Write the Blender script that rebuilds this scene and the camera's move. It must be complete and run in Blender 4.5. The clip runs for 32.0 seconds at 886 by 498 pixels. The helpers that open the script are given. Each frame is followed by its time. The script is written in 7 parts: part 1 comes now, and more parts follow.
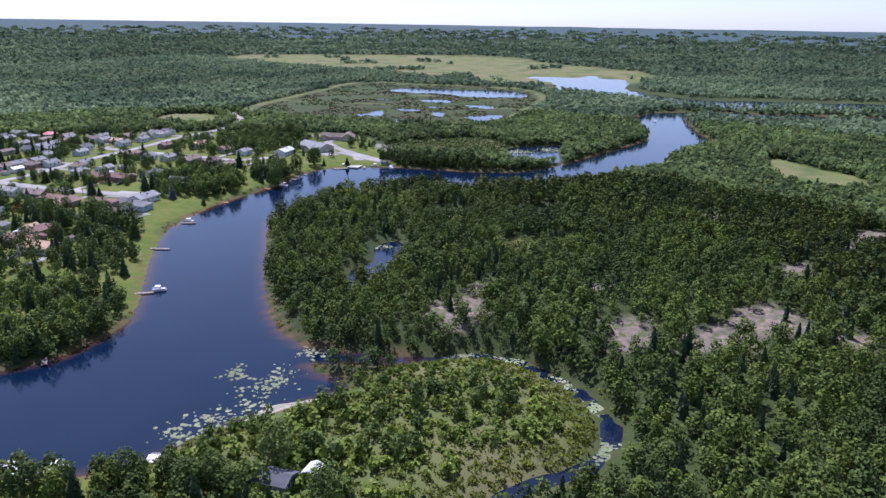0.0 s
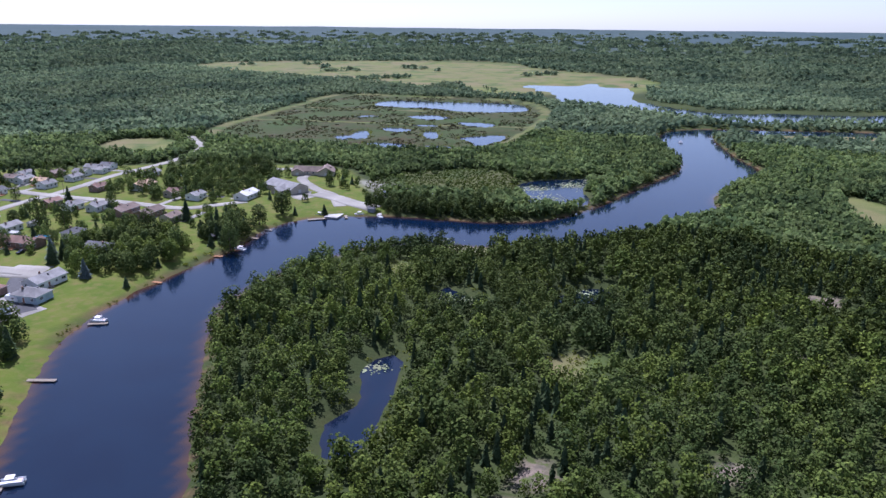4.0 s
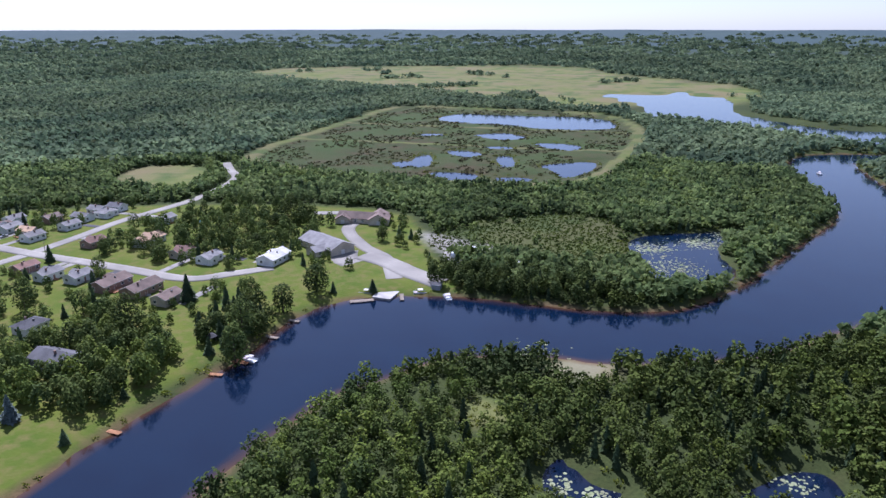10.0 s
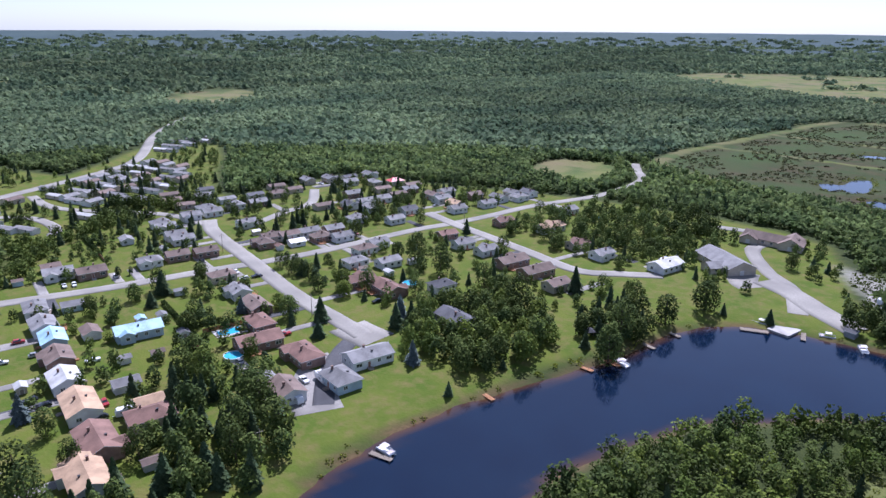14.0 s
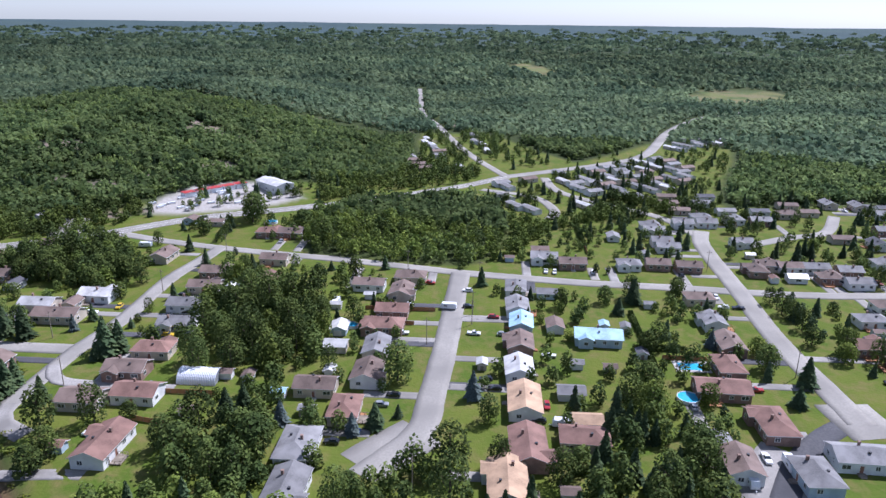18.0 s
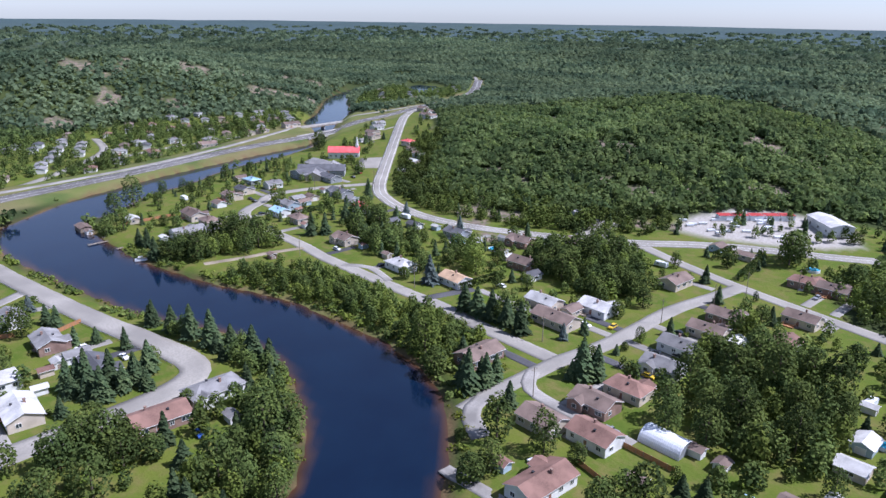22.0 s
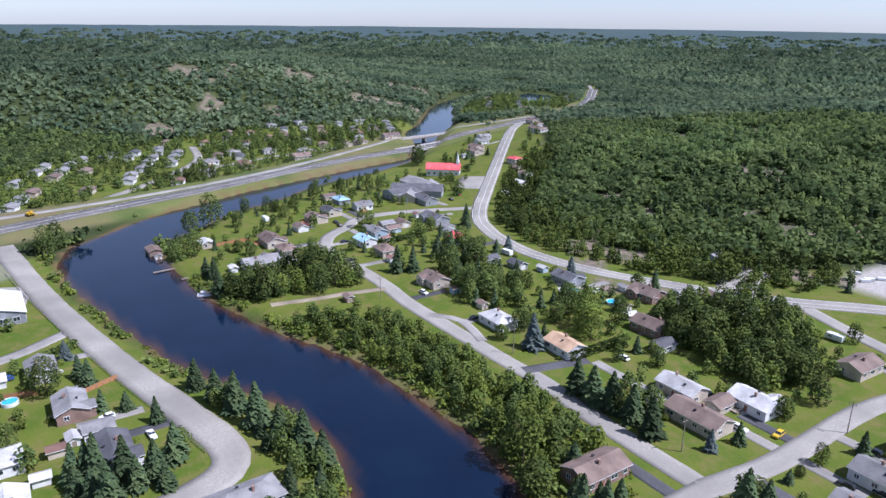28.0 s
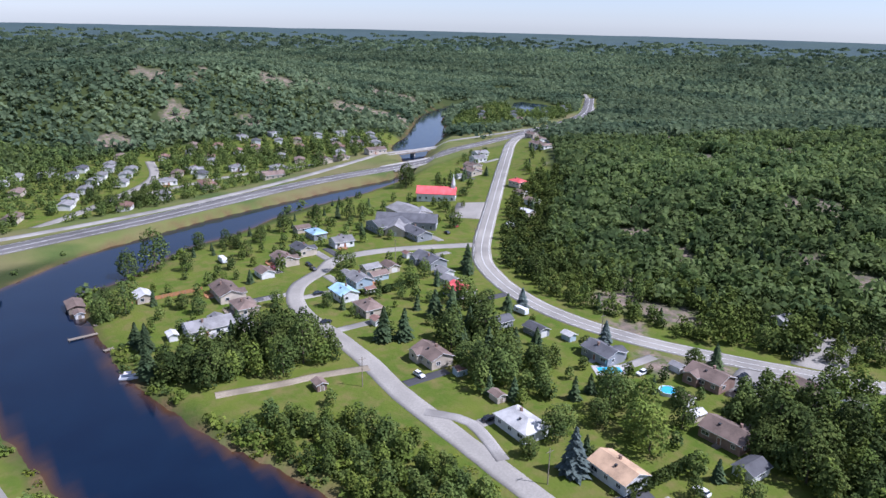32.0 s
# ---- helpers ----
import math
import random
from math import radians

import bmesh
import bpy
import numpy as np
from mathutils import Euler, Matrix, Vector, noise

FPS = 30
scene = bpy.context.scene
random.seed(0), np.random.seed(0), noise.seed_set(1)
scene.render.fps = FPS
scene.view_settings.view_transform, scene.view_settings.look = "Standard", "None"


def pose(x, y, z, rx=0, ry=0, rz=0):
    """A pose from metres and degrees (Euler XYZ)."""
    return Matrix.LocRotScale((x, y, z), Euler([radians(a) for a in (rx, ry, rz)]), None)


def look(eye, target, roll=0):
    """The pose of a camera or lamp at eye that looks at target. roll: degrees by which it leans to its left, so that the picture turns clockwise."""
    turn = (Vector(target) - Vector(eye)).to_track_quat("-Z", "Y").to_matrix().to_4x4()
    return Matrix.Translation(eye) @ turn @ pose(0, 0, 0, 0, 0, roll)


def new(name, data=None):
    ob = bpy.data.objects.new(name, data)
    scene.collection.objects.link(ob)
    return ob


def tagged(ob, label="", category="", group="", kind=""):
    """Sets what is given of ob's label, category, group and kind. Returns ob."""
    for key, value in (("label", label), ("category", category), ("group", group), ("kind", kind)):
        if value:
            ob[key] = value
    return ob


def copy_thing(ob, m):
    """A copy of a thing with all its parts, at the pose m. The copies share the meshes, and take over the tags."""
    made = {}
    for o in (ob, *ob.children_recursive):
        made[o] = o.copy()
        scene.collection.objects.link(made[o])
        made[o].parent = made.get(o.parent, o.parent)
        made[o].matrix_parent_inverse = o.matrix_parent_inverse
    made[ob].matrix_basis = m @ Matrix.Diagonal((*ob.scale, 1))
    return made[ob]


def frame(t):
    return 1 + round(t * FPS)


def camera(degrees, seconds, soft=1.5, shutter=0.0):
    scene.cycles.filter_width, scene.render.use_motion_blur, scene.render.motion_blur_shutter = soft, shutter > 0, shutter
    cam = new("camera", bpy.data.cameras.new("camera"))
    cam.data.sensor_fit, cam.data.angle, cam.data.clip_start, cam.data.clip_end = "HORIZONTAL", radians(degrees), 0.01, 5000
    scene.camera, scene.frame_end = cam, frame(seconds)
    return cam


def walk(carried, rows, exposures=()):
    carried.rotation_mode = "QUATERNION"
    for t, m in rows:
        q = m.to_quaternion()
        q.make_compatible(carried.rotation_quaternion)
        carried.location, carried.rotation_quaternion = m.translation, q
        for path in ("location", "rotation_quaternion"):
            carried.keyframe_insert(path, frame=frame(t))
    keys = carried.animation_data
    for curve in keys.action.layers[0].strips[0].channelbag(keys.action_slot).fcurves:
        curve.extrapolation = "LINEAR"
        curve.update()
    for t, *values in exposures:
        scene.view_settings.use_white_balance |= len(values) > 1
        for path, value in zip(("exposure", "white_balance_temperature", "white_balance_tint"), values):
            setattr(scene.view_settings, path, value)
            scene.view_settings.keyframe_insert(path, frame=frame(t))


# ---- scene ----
cam = camera(64.11, 32.0)
PATH = [
    (0, (15.838, 6.309, 111.165), (15.2635, 8.1216, 110.5465), 0.822),
    (0.5, (9.837, 19.705, 112.577), (9.2705, 21.5198, 111.9571), 1.056),
    (1, (3.753, 33.551, 113.357), (3.1929, 35.3675, 112.7360), 1.099),
    (1.5, (-2.268, 48.234, 113.609), (-2.8242, 50.0527, 112.9882), 1.109),
    (2, (-8.268, 62.792, 113.549), (-8.8203, 64.6115, 112.9293), 0.932),
    (2.5, (-14.218, 76.637, 114.120), (-14.7656, 78.4585, 113.5021), 0.954),
    (3, (-19.923, 90.148, 114.436), (-20.4667, 91.9721, 113.8212), 0.781),
    (3.5, (-25.600, 103.474, 115.175), (-26.1395, 105.2999, 114.5609), 0.581),
    (5.5, (-48.643, 156.739, 118.744), (-49.1622, 158.5716, 118.1334), 0.455),
    (6, (-53.804, 169.263, 119.226), (-54.3201, 171.0967, 118.6168), 0.393),
    (6.5, (-58.707, 181.773, 119.168), (-59.2195, 183.6072, 118.5584), 0.312),
    (7, (-63.979, 194.952, 119.436), (-64.4901, 196.7866, 118.8254), 0.274),
    (7.5, (-69.698, 208.493, 119.502), (-70.2062, 210.3273, 118.8896), 0.195),
    (8, (-75.254, 220.926, 119.611), (-75.7584, 222.7616, 118.9983), 0.256),
    (8.5, (-79.583, 229.901, 119.425), (-80.1074, 231.7317, 118.8125), 0.056),
    (9, (-81.636, 233.439, 119.610), (-82.1971, 235.2580, 118.9962), 0.014),
    (9.5, (-82.016, 234.383, 118.928), (-82.6138, 236.1905, 118.3155), -0.097),
    (10, (-81.915, 234.338, 118.778), (-82.6068, 236.1127, 118.1674), -0.160),
    (10.5, (-81.847, 234.683, 118.293), (-82.6500, 236.4115, 117.6857), -0.150),
    (11, (-81.913, 235.153, 118.259), (-82.8250, 236.8270, 117.6535), -0.045),
    (11.5, (-81.994, 235.397, 118.233), (-83.0261, 236.9998, 117.6287), 0.008),
    (12, (-82.040, 235.714, 118.111), (-83.1851, 237.2396, 117.5078), 0.079),
    (12.5, (-83.056, 235.485, 118.044), (-84.3030, 236.9277, 117.4413), 0.213),
    (13, (-83.909, 235.951, 117.990), (-85.2581, 237.2984, 117.3859), 0.349),
    (13.5, (-84.240, 236.476, 117.770), (-85.6859, 237.7190, 117.1665), 0.367),
    (15.5, (-90.856, 241.030, 117.944), (-92.6161, 241.7523, 117.3263), 0.578),
    (16, (-94.372, 241.729, 117.831), (-96.1885, 242.2934, 117.2124), 0.649),
    (16.5, (-99.029, 242.958, 118.267), (-100.8885, 243.3472, 117.6409), 0.717),
    (17, (-103.666, 244.548, 117.836), (-105.5482, 244.8050, 117.2100), 0.738),
    (17.5, (-108.616, 247.232, 116.642), (-110.5163, 247.2963, 116.0211), 0.625),
    (18, (-114.427, 249.024, 116.499), (-116.3222, 248.8997, 115.8742), 0.622),
    (18.5, (-119.758, 249.029, 116.185), (-121.6321, 248.7208, 115.5593), 0.676),
    (19, (-125.215, 248.991, 115.517), (-127.0498, 248.4965, 114.8939), 0.670),
    (19.5, (-130.531, 248.788, 115.043), (-132.3039, 248.1011, 114.4214), 0.693),
    (20, (-135.623, 248.397, 115.551), (-137.3005, 247.5064, 114.9249), 0.594),
    (20.5, (-140.587, 247.111, 115.580), (-142.1543, 246.0381, 114.9539), 0.675),
    (21, (-145.225, 244.752, 115.414), (-146.6566, 243.5040, 114.7878), 0.774),
    (21.5, (-150.111, 242.491, 115.483), (-151.4006, 241.0971, 114.8546), 0.758),
    (22, (-154.139, 239.877, 115.571), (-155.4234, 238.4772, 114.9459), 0.792),
    (22.5, (-157.166, 236.886, 115.374), (-158.4607, 235.4936, 114.7538), 0.902),
    (23, (-161.394, 233.267, 115.159), (-162.6919, 231.8758, 114.5411), 0.882),
    (23.5, (-165.124, 229.582, 115.244), (-166.4204, 228.1899, 114.6277), 0.889),
    (24, (-168.431, 225.716, 115.256), (-169.7381, 224.3330, 114.6409), 0.956),
    (24.5, (-171.643, 221.556, 114.967), (-172.9429, 220.1662, 114.3526), 0.935),
    (25, (-175.095, 217.608, 114.756), (-176.3269, 216.1574, 114.1419), 0.903),
    (25.5, (-178.620, 213.398, 114.627), (-179.7660, 211.8784, 114.0119), 0.795),
    (26, (-181.950, 209.466, 114.788), (-182.9949, 207.8756, 114.1714), 0.710),
    (26.5, (-184.891, 205.461, 114.759), (-185.8969, 203.8466, 114.1420), 0.760),
    (28.5, (-196.812, 187.226, 113.924), (-197.8902, 185.6566, 113.3107), 0.701),
    (29, (-200.964, 180.032, 113.540), (-202.0499, 178.4680, 112.9271), 0.846),
    (29.5, (-205.254, 171.665, 112.819), (-206.3396, 170.1016, 112.2060), 1.100),
    (30, (-210.511, 162.330, 111.746), (-211.5980, 160.7661, 111.1349), 1.257),
    (30.5, (-215.614, 153.383, 111.152), (-216.7029, 151.8180, 110.5472), 1.427),
    (31, (-220.261, 144.278, 111.387), (-221.3562, 142.7165, 110.7847), 1.558),
    (31.5, (-225.026, 135.629, 111.731), (-226.1260, 134.0699, 111.1305), 1.592),
    (32, (-229.542, 127.184, 112.448), (-230.6425, 125.6266, 111.8450), 1.456),
]
walk(cam, [(t, look(eye, target, roll)) for t, eye, target, roll in PATH], [(0.0, 0.57, 5300, 28.5), (13.0, 0.55, 5300, 27.5), (18.0, 0.53, 5370, 24.0), (32.0, 0.53, 5400, 23.5)])

# ---- daylight ----
SUN_AZ, SUN_EL = 318.0, 53.0  # degrees clockwise from +y, and above the horizon
sun_way = Vector((math.sin(radians(SUN_AZ)) * math.cos(radians(SUN_EL)), math.cos(radians(SUN_AZ)) * math.cos(radians(SUN_EL)), math.sin(radians(SUN_EL))))
world = bpy.data.worlds.new("sky")
scene.world = world
world.use_nodes = True
wn = world.node_tree.nodes
sky = wn.new("ShaderNodeTexSky")
sky.sky_type = "NISHITA"
sky.sun_disc = False
sky.sun_elevation, sky.sun_rotation = radians(SUN_EL), radians(SUN_AZ)
sky.air_density, sky.dust_density, sky.ozone_density = 1.0, 0.3, 2.5
cool = wn.new("ShaderNodeMix")
cool.data_type, cool.blend_type = "RGBA", "MULTIPLY"
cool.inputs[0].default_value = 1.0
cool.inputs[7].default_value = (0.94, 1.0, 1.04, 1)
veil = wn.new("ShaderNodeHueSaturation")  # thin summer haze pales the blue
veil.inputs["Saturation"].default_value = 0.55
world.node_tree.links.new(sky.outputs[0], veil.inputs["Color"])
world.node_tree.links.new(veil.outputs[0], cool.inputs[6])
world.node_tree.links.new(cool.outputs[2], wn["Background"].inputs[0])
wn["Background"].inputs[1].default_value = 0.087
sun = new("sun", bpy.data.lights.new("sun", "SUN"))
sun.data.energy, sun.data.angle, sun.data.color = 5.0, radians(0.53), (1.0, 0.95, 0.87)
sun.matrix_world = look(sun_way * 500, (0, 0, 0))

# ---- materials ----


def nodes_of(name):
    m = bpy.data.materials.new(name)
    m.use_nodes = True
    return m, m.node_tree.nodes, m.node_tree.links, m.node_tree.nodes["Principled BSDF"]


def mixed(ns, ln, fac, a, b):
    mx = ns.new("ShaderNodeMix")
    mx.data_type = "RGBA"
    for sock, v in ((mx.inputs[0], fac), (mx.inputs[6], a), (mx.inputs[7], b)):
        if isinstance(v, bpy.types.NodeSocket):
            ln.new(v, sock)
        elif isinstance(v, float):
            sock.default_value = v
        else:
            sock.default_value = (*v, 1)
    return mx.outputs[2]


def noisy(ns, ln, scale, detail=4.0, lo=0.35, hi=0.65, coord="Object"):
    tc = ns.new("ShaderNodeTexCoord")
    nz = ns.new("ShaderNodeTexNoise")
    nz.inputs["Scale"].default_value, nz.inputs["Detail"].default_value = scale, detail
    ln.new(tc.outputs[coord], nz.inputs["Vector"])
    mr = ns.new("ShaderNodeMapRange")
    mr.inputs[1].default_value, mr.inputs[2].default_value = lo, hi
    ln.new(nz.outputs[0], mr.inputs[0])
    return mr.outputs[0]


def surface(name, a, b, fine=1.2, coarse=0.08, rough=0.8, bump=0.15, metal=0.0, c=None):
    """Two colours mixed at two scales, with a little relief."""
    m, ns, ln, bs = nodes_of(name)
    f1, f2 = noisy(ns, ln, fine), noisy(ns, ln, coarse)
    col = mixed(ns, ln, f1, a, b)
    col = mixed(ns, ln, f2, col, c or tuple(0.75 * v for v in a))
    ln.new(col, bs.inputs["Base Color"])
    bs.inputs["Roughness"].default_value, bs.inputs["Metallic"].default_value = rough, metal
    bs.inputs["Specular IOR Level"].default_value = 0.25
    if bump:
        bp = ns.new("ShaderNodeBump")
        bp.inputs["Strength"].default_value = bump
        ln.new(f1, bp.inputs["Height"])
        ln.new(bp.outputs[0], bs.inputs["Normal"])
    return m


def shingled(name, a, step=0.35, rough=0.85):
    """Roofing: courses along the slope, patchy tone, each roof a little different."""
    m, ns, ln, bs = nodes_of(name)
    tc = ns.new("ShaderNodeTexCoord")
    wv = ns.new("ShaderNodeTexWave")
    wv.bands_direction = "Z"
    wv.inputs["Scale"].default_value, wv.inputs["Distortion"].default_value = 0.5 / step, 0.6
    ln.new(tc.outputs["Object"], wv.inputs["Vector"])
    oi = ns.new("ShaderNodeObjectInfo")
    col = mixed(ns, ln, noisy(ns, ln, 3.0), a, tuple(0.72 * v for v in a))
    col = mixed(ns, ln, noisy(ns, ln, 0.25), col, tuple(min(1, 1.3 * v) for v in a))
    mr = ns.new("ShaderNodeMapRange")
    mr.inputs[3].default_value, mr.inputs[4].default_value = 0.8, 1.2
    ln.new(oi.outputs["Random"], mr.inputs[0])
    hs = ns.new("ShaderNodeHueSaturation")
    ln.new(mr.outputs[0], hs.inputs["Value"])
    ln.new(col, hs.inputs["Color"])
    ln.new(hs.outputs[0], bs.inputs["Base Color"])
    bp = ns.new("ShaderNodeBump")
    bp.inputs["Strength"].default_value = 0.3
    ln.new(wv.outputs[1], bp.inputs["Height"])
    ln.new(bp.outputs[0], bs.inputs["Normal"])
    bs.inputs["Roughness"].default_value = rough
    bs.inputs["Specular IOR Level"].default_value = 0.3
    return m


def leafy(name, a, b, c, spread=0.12, glow=0.3, grain=1.9, relief=0.5):
    """Foliage: tone differs leaf clump by leaf clump, and tree by tree."""
    m, ns, ln, bs = nodes_of(name)
    ge = ns.new("ShaderNodeNewGeometry")
    oi = ns.new("ShaderNodeObjectInfo")
    tc = ns.new("ShaderNodeTexCoord")
    col = mixed(ns, ln, ge.outputs["Random Per Island"], a, b)
    nz = ns.new("ShaderNodeTexNoise")
    nz.inputs["Scale"].default_value, nz.inputs["Detail"].default_value = spread, 3.0
    ln.new(ge.outputs["Position"], nz.inputs["Vector"])
    mr = ns.new("ShaderNodeMapRange")
    mr.inputs[1].default_value, mr.inputs[2].default_value = 0.4, 0.64
    ln.new(nz.outputs[0], mr.inputs[0])
    col = mixed(ns, ln, mr.outputs[0], col, c)
    hs = ns.new("ShaderNodeHueSaturation")
    mv = ns.new("ShaderNodeMapRange")
    mv.inputs[3].default_value, mv.inputs[4].default_value = 0.75, 1.25
    ln.new(oi.outputs["Random"], mv.inputs[0])
    ln.new(mv.outputs[0], hs.inputs["Value"])
    ln.new(col, hs.inputs["Color"])
    ln.new(hs.outputs[0], bs.inputs["Base Color"])
    big = ns.new("ShaderNodeTexNoise")
    big.inputs["Scale"].default_value, big.inputs["Detail"].default_value = spread * 0.16, 4.0
    ln.new(ge.outputs["Position"], big.inputs["Vector"])
    mb = ns.new("ShaderNodeMapRange")
    mb.inputs[1].default_value, mb.inputs[2].default_value = 0.38, 0.62
    mb.inputs[3].default_value, mb.inputs[4].default_value = 0.78, 1.22
    ln.new(big.outputs[0], mb.inputs[0])
    vm = ns.new("ShaderNodeMath")
    vm.operation = "MULTIPLY"
    ln.new(mv.outputs[0], vm.inputs[0])
    ln.new(mb.outputs[0], vm.inputs[1])
    ln.new(vm.outputs[0], hs.inputs["Value"])
    fine = ns.new("ShaderNodeTexNoise")
    fine.inputs["Scale"].default_value, fine.inputs["Detail"].default_value = grain, 3.0
    ln.new(ge.outputs["Position"], fine.inputs["Vector"])
    mf = ns.new("ShaderNodeMapRange")
    mf.inputs[1].default_value, mf.inputs[2].default_value = 0.36, 0.64
    mf.inputs[3].default_value, mf.inputs[4].default_value = 0.72, 1.28
    ln.new(fine.outputs[0], mf.inputs[0])
    vf = ns.new("ShaderNodeMath")
    vf.operation = "MULTIPLY"
    ln.new(vm.outputs[0], vf.inputs[0])
    ln.new(mf.outputs[0], vf.inputs[1])
    ln.new(vf.outputs[0], hs.inputs["Value"])
    bs.inputs["Roughness"].default_value = 0.85
    bs.inputs["Specular IOR Level"].default_value = 0.08
    bp = ns.new("ShaderNodeBump")
    bp.inputs["Strength"].default_value, bp.inputs["Distance"].default_value = relief, 0.5 / grain
    ln.new(fine.outputs[0], bp.inputs["Height"])
    ln.new(bp.outputs[0], bs.inputs["Normal"])
    tr = ns.new("ShaderNodeBsdfTranslucent")
    ln.new(hs.outputs[0], tr.inputs[0])
    ln.new(bp.outputs[0], tr.inputs["Normal"])
    ms = ns.new("ShaderNodeMixShader")
    ms.inputs[0].default_value = glow
    ln.new(bs.outputs[0], ms.inputs[1])
    ln.new(tr.outputs[0], ms.inputs[2])
    ln.new(ms.outputs[0], ns["Material Output"].inputs[0])
    return m


def ground_material():
    m, ns, ln, bs = nodes_of("ground")

    def mask(name):
        at = ns.new("ShaderNodeAttribute")
        at.attribute_name = name
        return at.outputs["Fac"]

    f1, f2, f3 = noisy(ns, ln, 0.9), noisy(ns, ln, 0.06), noisy(ns, ln, 0.012, 6.0)
    floor_ = mixed(ns, ln, f1, (0.038, 0.052, 0.016), (0.060, 0.076, 0.022))
    floor_ = mixed(ns, ln, f3, floor_, (0.034, 0.046, 0.016))
    lawn = mixed(ns, ln, f2, (0.072, 0.110, 0.014), (0.110, 0.132, 0.021))
    lawn = mixed(ns, ln, noisy(ns, ln, 0.25, 5.0, 0.45, 0.75), lawn, (0.145, 0.128, 0.042))
    marsh = mixed(ns, ln, f2, (0.10, 0.135, 0.03), (0.145, 0.15, 0.05))
    marsh = mixed(ns, ln, f3, marsh, (0.165, 0.14, 0.07))
    marsh = mixed(ns, ln, noisy(ns, ln, 0.02, 6.0, 0.52, 0.62), marsh, (0.075, 0.105, 0.03))
    fen = mixed(ns, ln, f2, (0.036, 0.050, 0.016), (0.066, 0.052, 0.026))
    fen = mixed(ns, ln, f3, fen, (0.045, 0.070, 0.020))
    rock = mixed(ns, ln, f1, (0.19, 0.145, 0.115), (0.28, 0.215, 0.17))
    rock = mixed(ns, ln, noisy(ns, ln, 0.2, 6.0), rock, (0.105, 0.095, 0.07))
    rock = mixed(ns, ln, noisy(ns, ln, 0.35, 5.0, 0.52, 0.62), rock, (0.085, 0.105, 0.035))
    sand = mixed(ns, ln, f1, (0.15, 0.095, 0.05), (0.10, 0.065, 0.035))
    dust = mixed(ns, ln, f1, (0.30, 0.28, 0.25), (0.40, 0.375, 0.34))
    # ridge: far ground, painted blue-grey in place of distance haze
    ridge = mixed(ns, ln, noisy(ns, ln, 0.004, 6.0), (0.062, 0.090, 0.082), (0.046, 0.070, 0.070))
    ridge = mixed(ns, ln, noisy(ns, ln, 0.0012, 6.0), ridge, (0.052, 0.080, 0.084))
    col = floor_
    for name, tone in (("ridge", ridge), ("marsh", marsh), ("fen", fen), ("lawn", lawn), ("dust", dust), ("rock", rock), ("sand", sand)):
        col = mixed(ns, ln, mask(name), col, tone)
    ln.new(col, bs.inputs["Base Color"])
    bs.inputs["Roughness"].default_value = 0.95
    bs.inputs["Specular IOR Level"].default_value = 0.1
    bp = ns.new("ShaderNodeBump")
    bp.inputs["Strength"].default_value, bp.inputs["Distance"].default_value = 0.25, 0.3
    ln.new(f1, bp.inputs["Height"])
    ln.new(bp.outputs[0], bs.inputs["Normal"])
    return m


def water_material():
    m, ns, ln, bs = nodes_of("river_water")
    at = ns.new("ShaderNodeAttribute")
    at.attribute_name = "shallow"
    f = noisy(ns, ln, 0.05, 4.0)
    # Sky blue is put into the deep colour, as the paled sky reflects less.
    deep = mixed(ns, ln, f, (0.002, 0.008, 0.024), (0.003, 0.011, 0.029))
    col = mixed(ns, ln, at.outputs["Fac"], deep, (0.085, 0.040, 0.013))
    ln.new(col, bs.inputs["Base Color"])
    bs.inputs["IOR"].default_value, bs.inputs["Roughness"].default_value = 1.38, 0.1
    bp = ns.new("ShaderNodeBump")
    bp.inputs["Strength"].default_value, bp.inputs["Distance"].default_value = 0.16, 0.05
    tc = ns.new("ShaderNodeTexCoord")
    nz = ns.new("ShaderNodeTexNoise")
    nz.inputs["Scale"].default_value, nz.inputs["Detail"].default_value = 1.1, 4.0
    ln.new(tc.outputs["Object"], nz.inputs["Vector"])
    ln.new(nz.outputs[0], bp.inputs["Height"])
    ln.new(bp.outputs[0], bs.inputs["Normal"])
    return m


def plain(name, col, rough=0.6, metal=0.0, spec=0.4):
    m, ns, ln, bs = nodes_of(name)
    out = mixed(ns, ln, noisy(ns, ln, 2.5), col, tuple(0.85 * v for v in col))
    ln.new(out, bs.inputs["Base Color"])
    bs.inputs["Roughness"].default_value, bs.inputs["Metallic"].default_value = rough, metal
    bs.inputs["Specular IOR Level"].default_value = spec
    return m


GROUND, WATER = ground_material(), water_material()
ASPHALT = surface("worn_pale_asphalt", (0.265, 0.248, 0.215), (0.335, 0.315, 0.275), 1.5, 0.05, 0.9, 0.1, c=(0.215, 0.202, 0.178))
DARK_ASPHALT = surface("dark_asphalt", (0.075, 0.075, 0.08), (0.11, 0.108, 0.11), 1.5, 0.08, 0.9, 0.1)
HIGHWAY = surface("highway_asphalt", (0.135, 0.127, 0.12), (0.175, 0.165, 0.155), 1.0, 0.05, 0.9, 0.1)
GRAVEL = surface("gravel", (0.26, 0.245, 0.22), (0.36, 0.34, 0.31), 2.5, 0.1, 0.95, 0.3)
DIRT = surface("dirt_track", (0.25, 0.21, 0.15), (0.34, 0.29, 0.21), 1.5, 0.1, 0.95, 0.2)
CONCRETE = surface("concrete", (0.42, 0.40, 0.37), (0.5, 0.48, 0.45), 1.5, 0.2, 0.9, 0.1)
BARK = surface("bark", (0.09, 0.07, 0.05), (0.14, 0.11, 0.085), 4.0, 0.6, 0.95, 0.3)
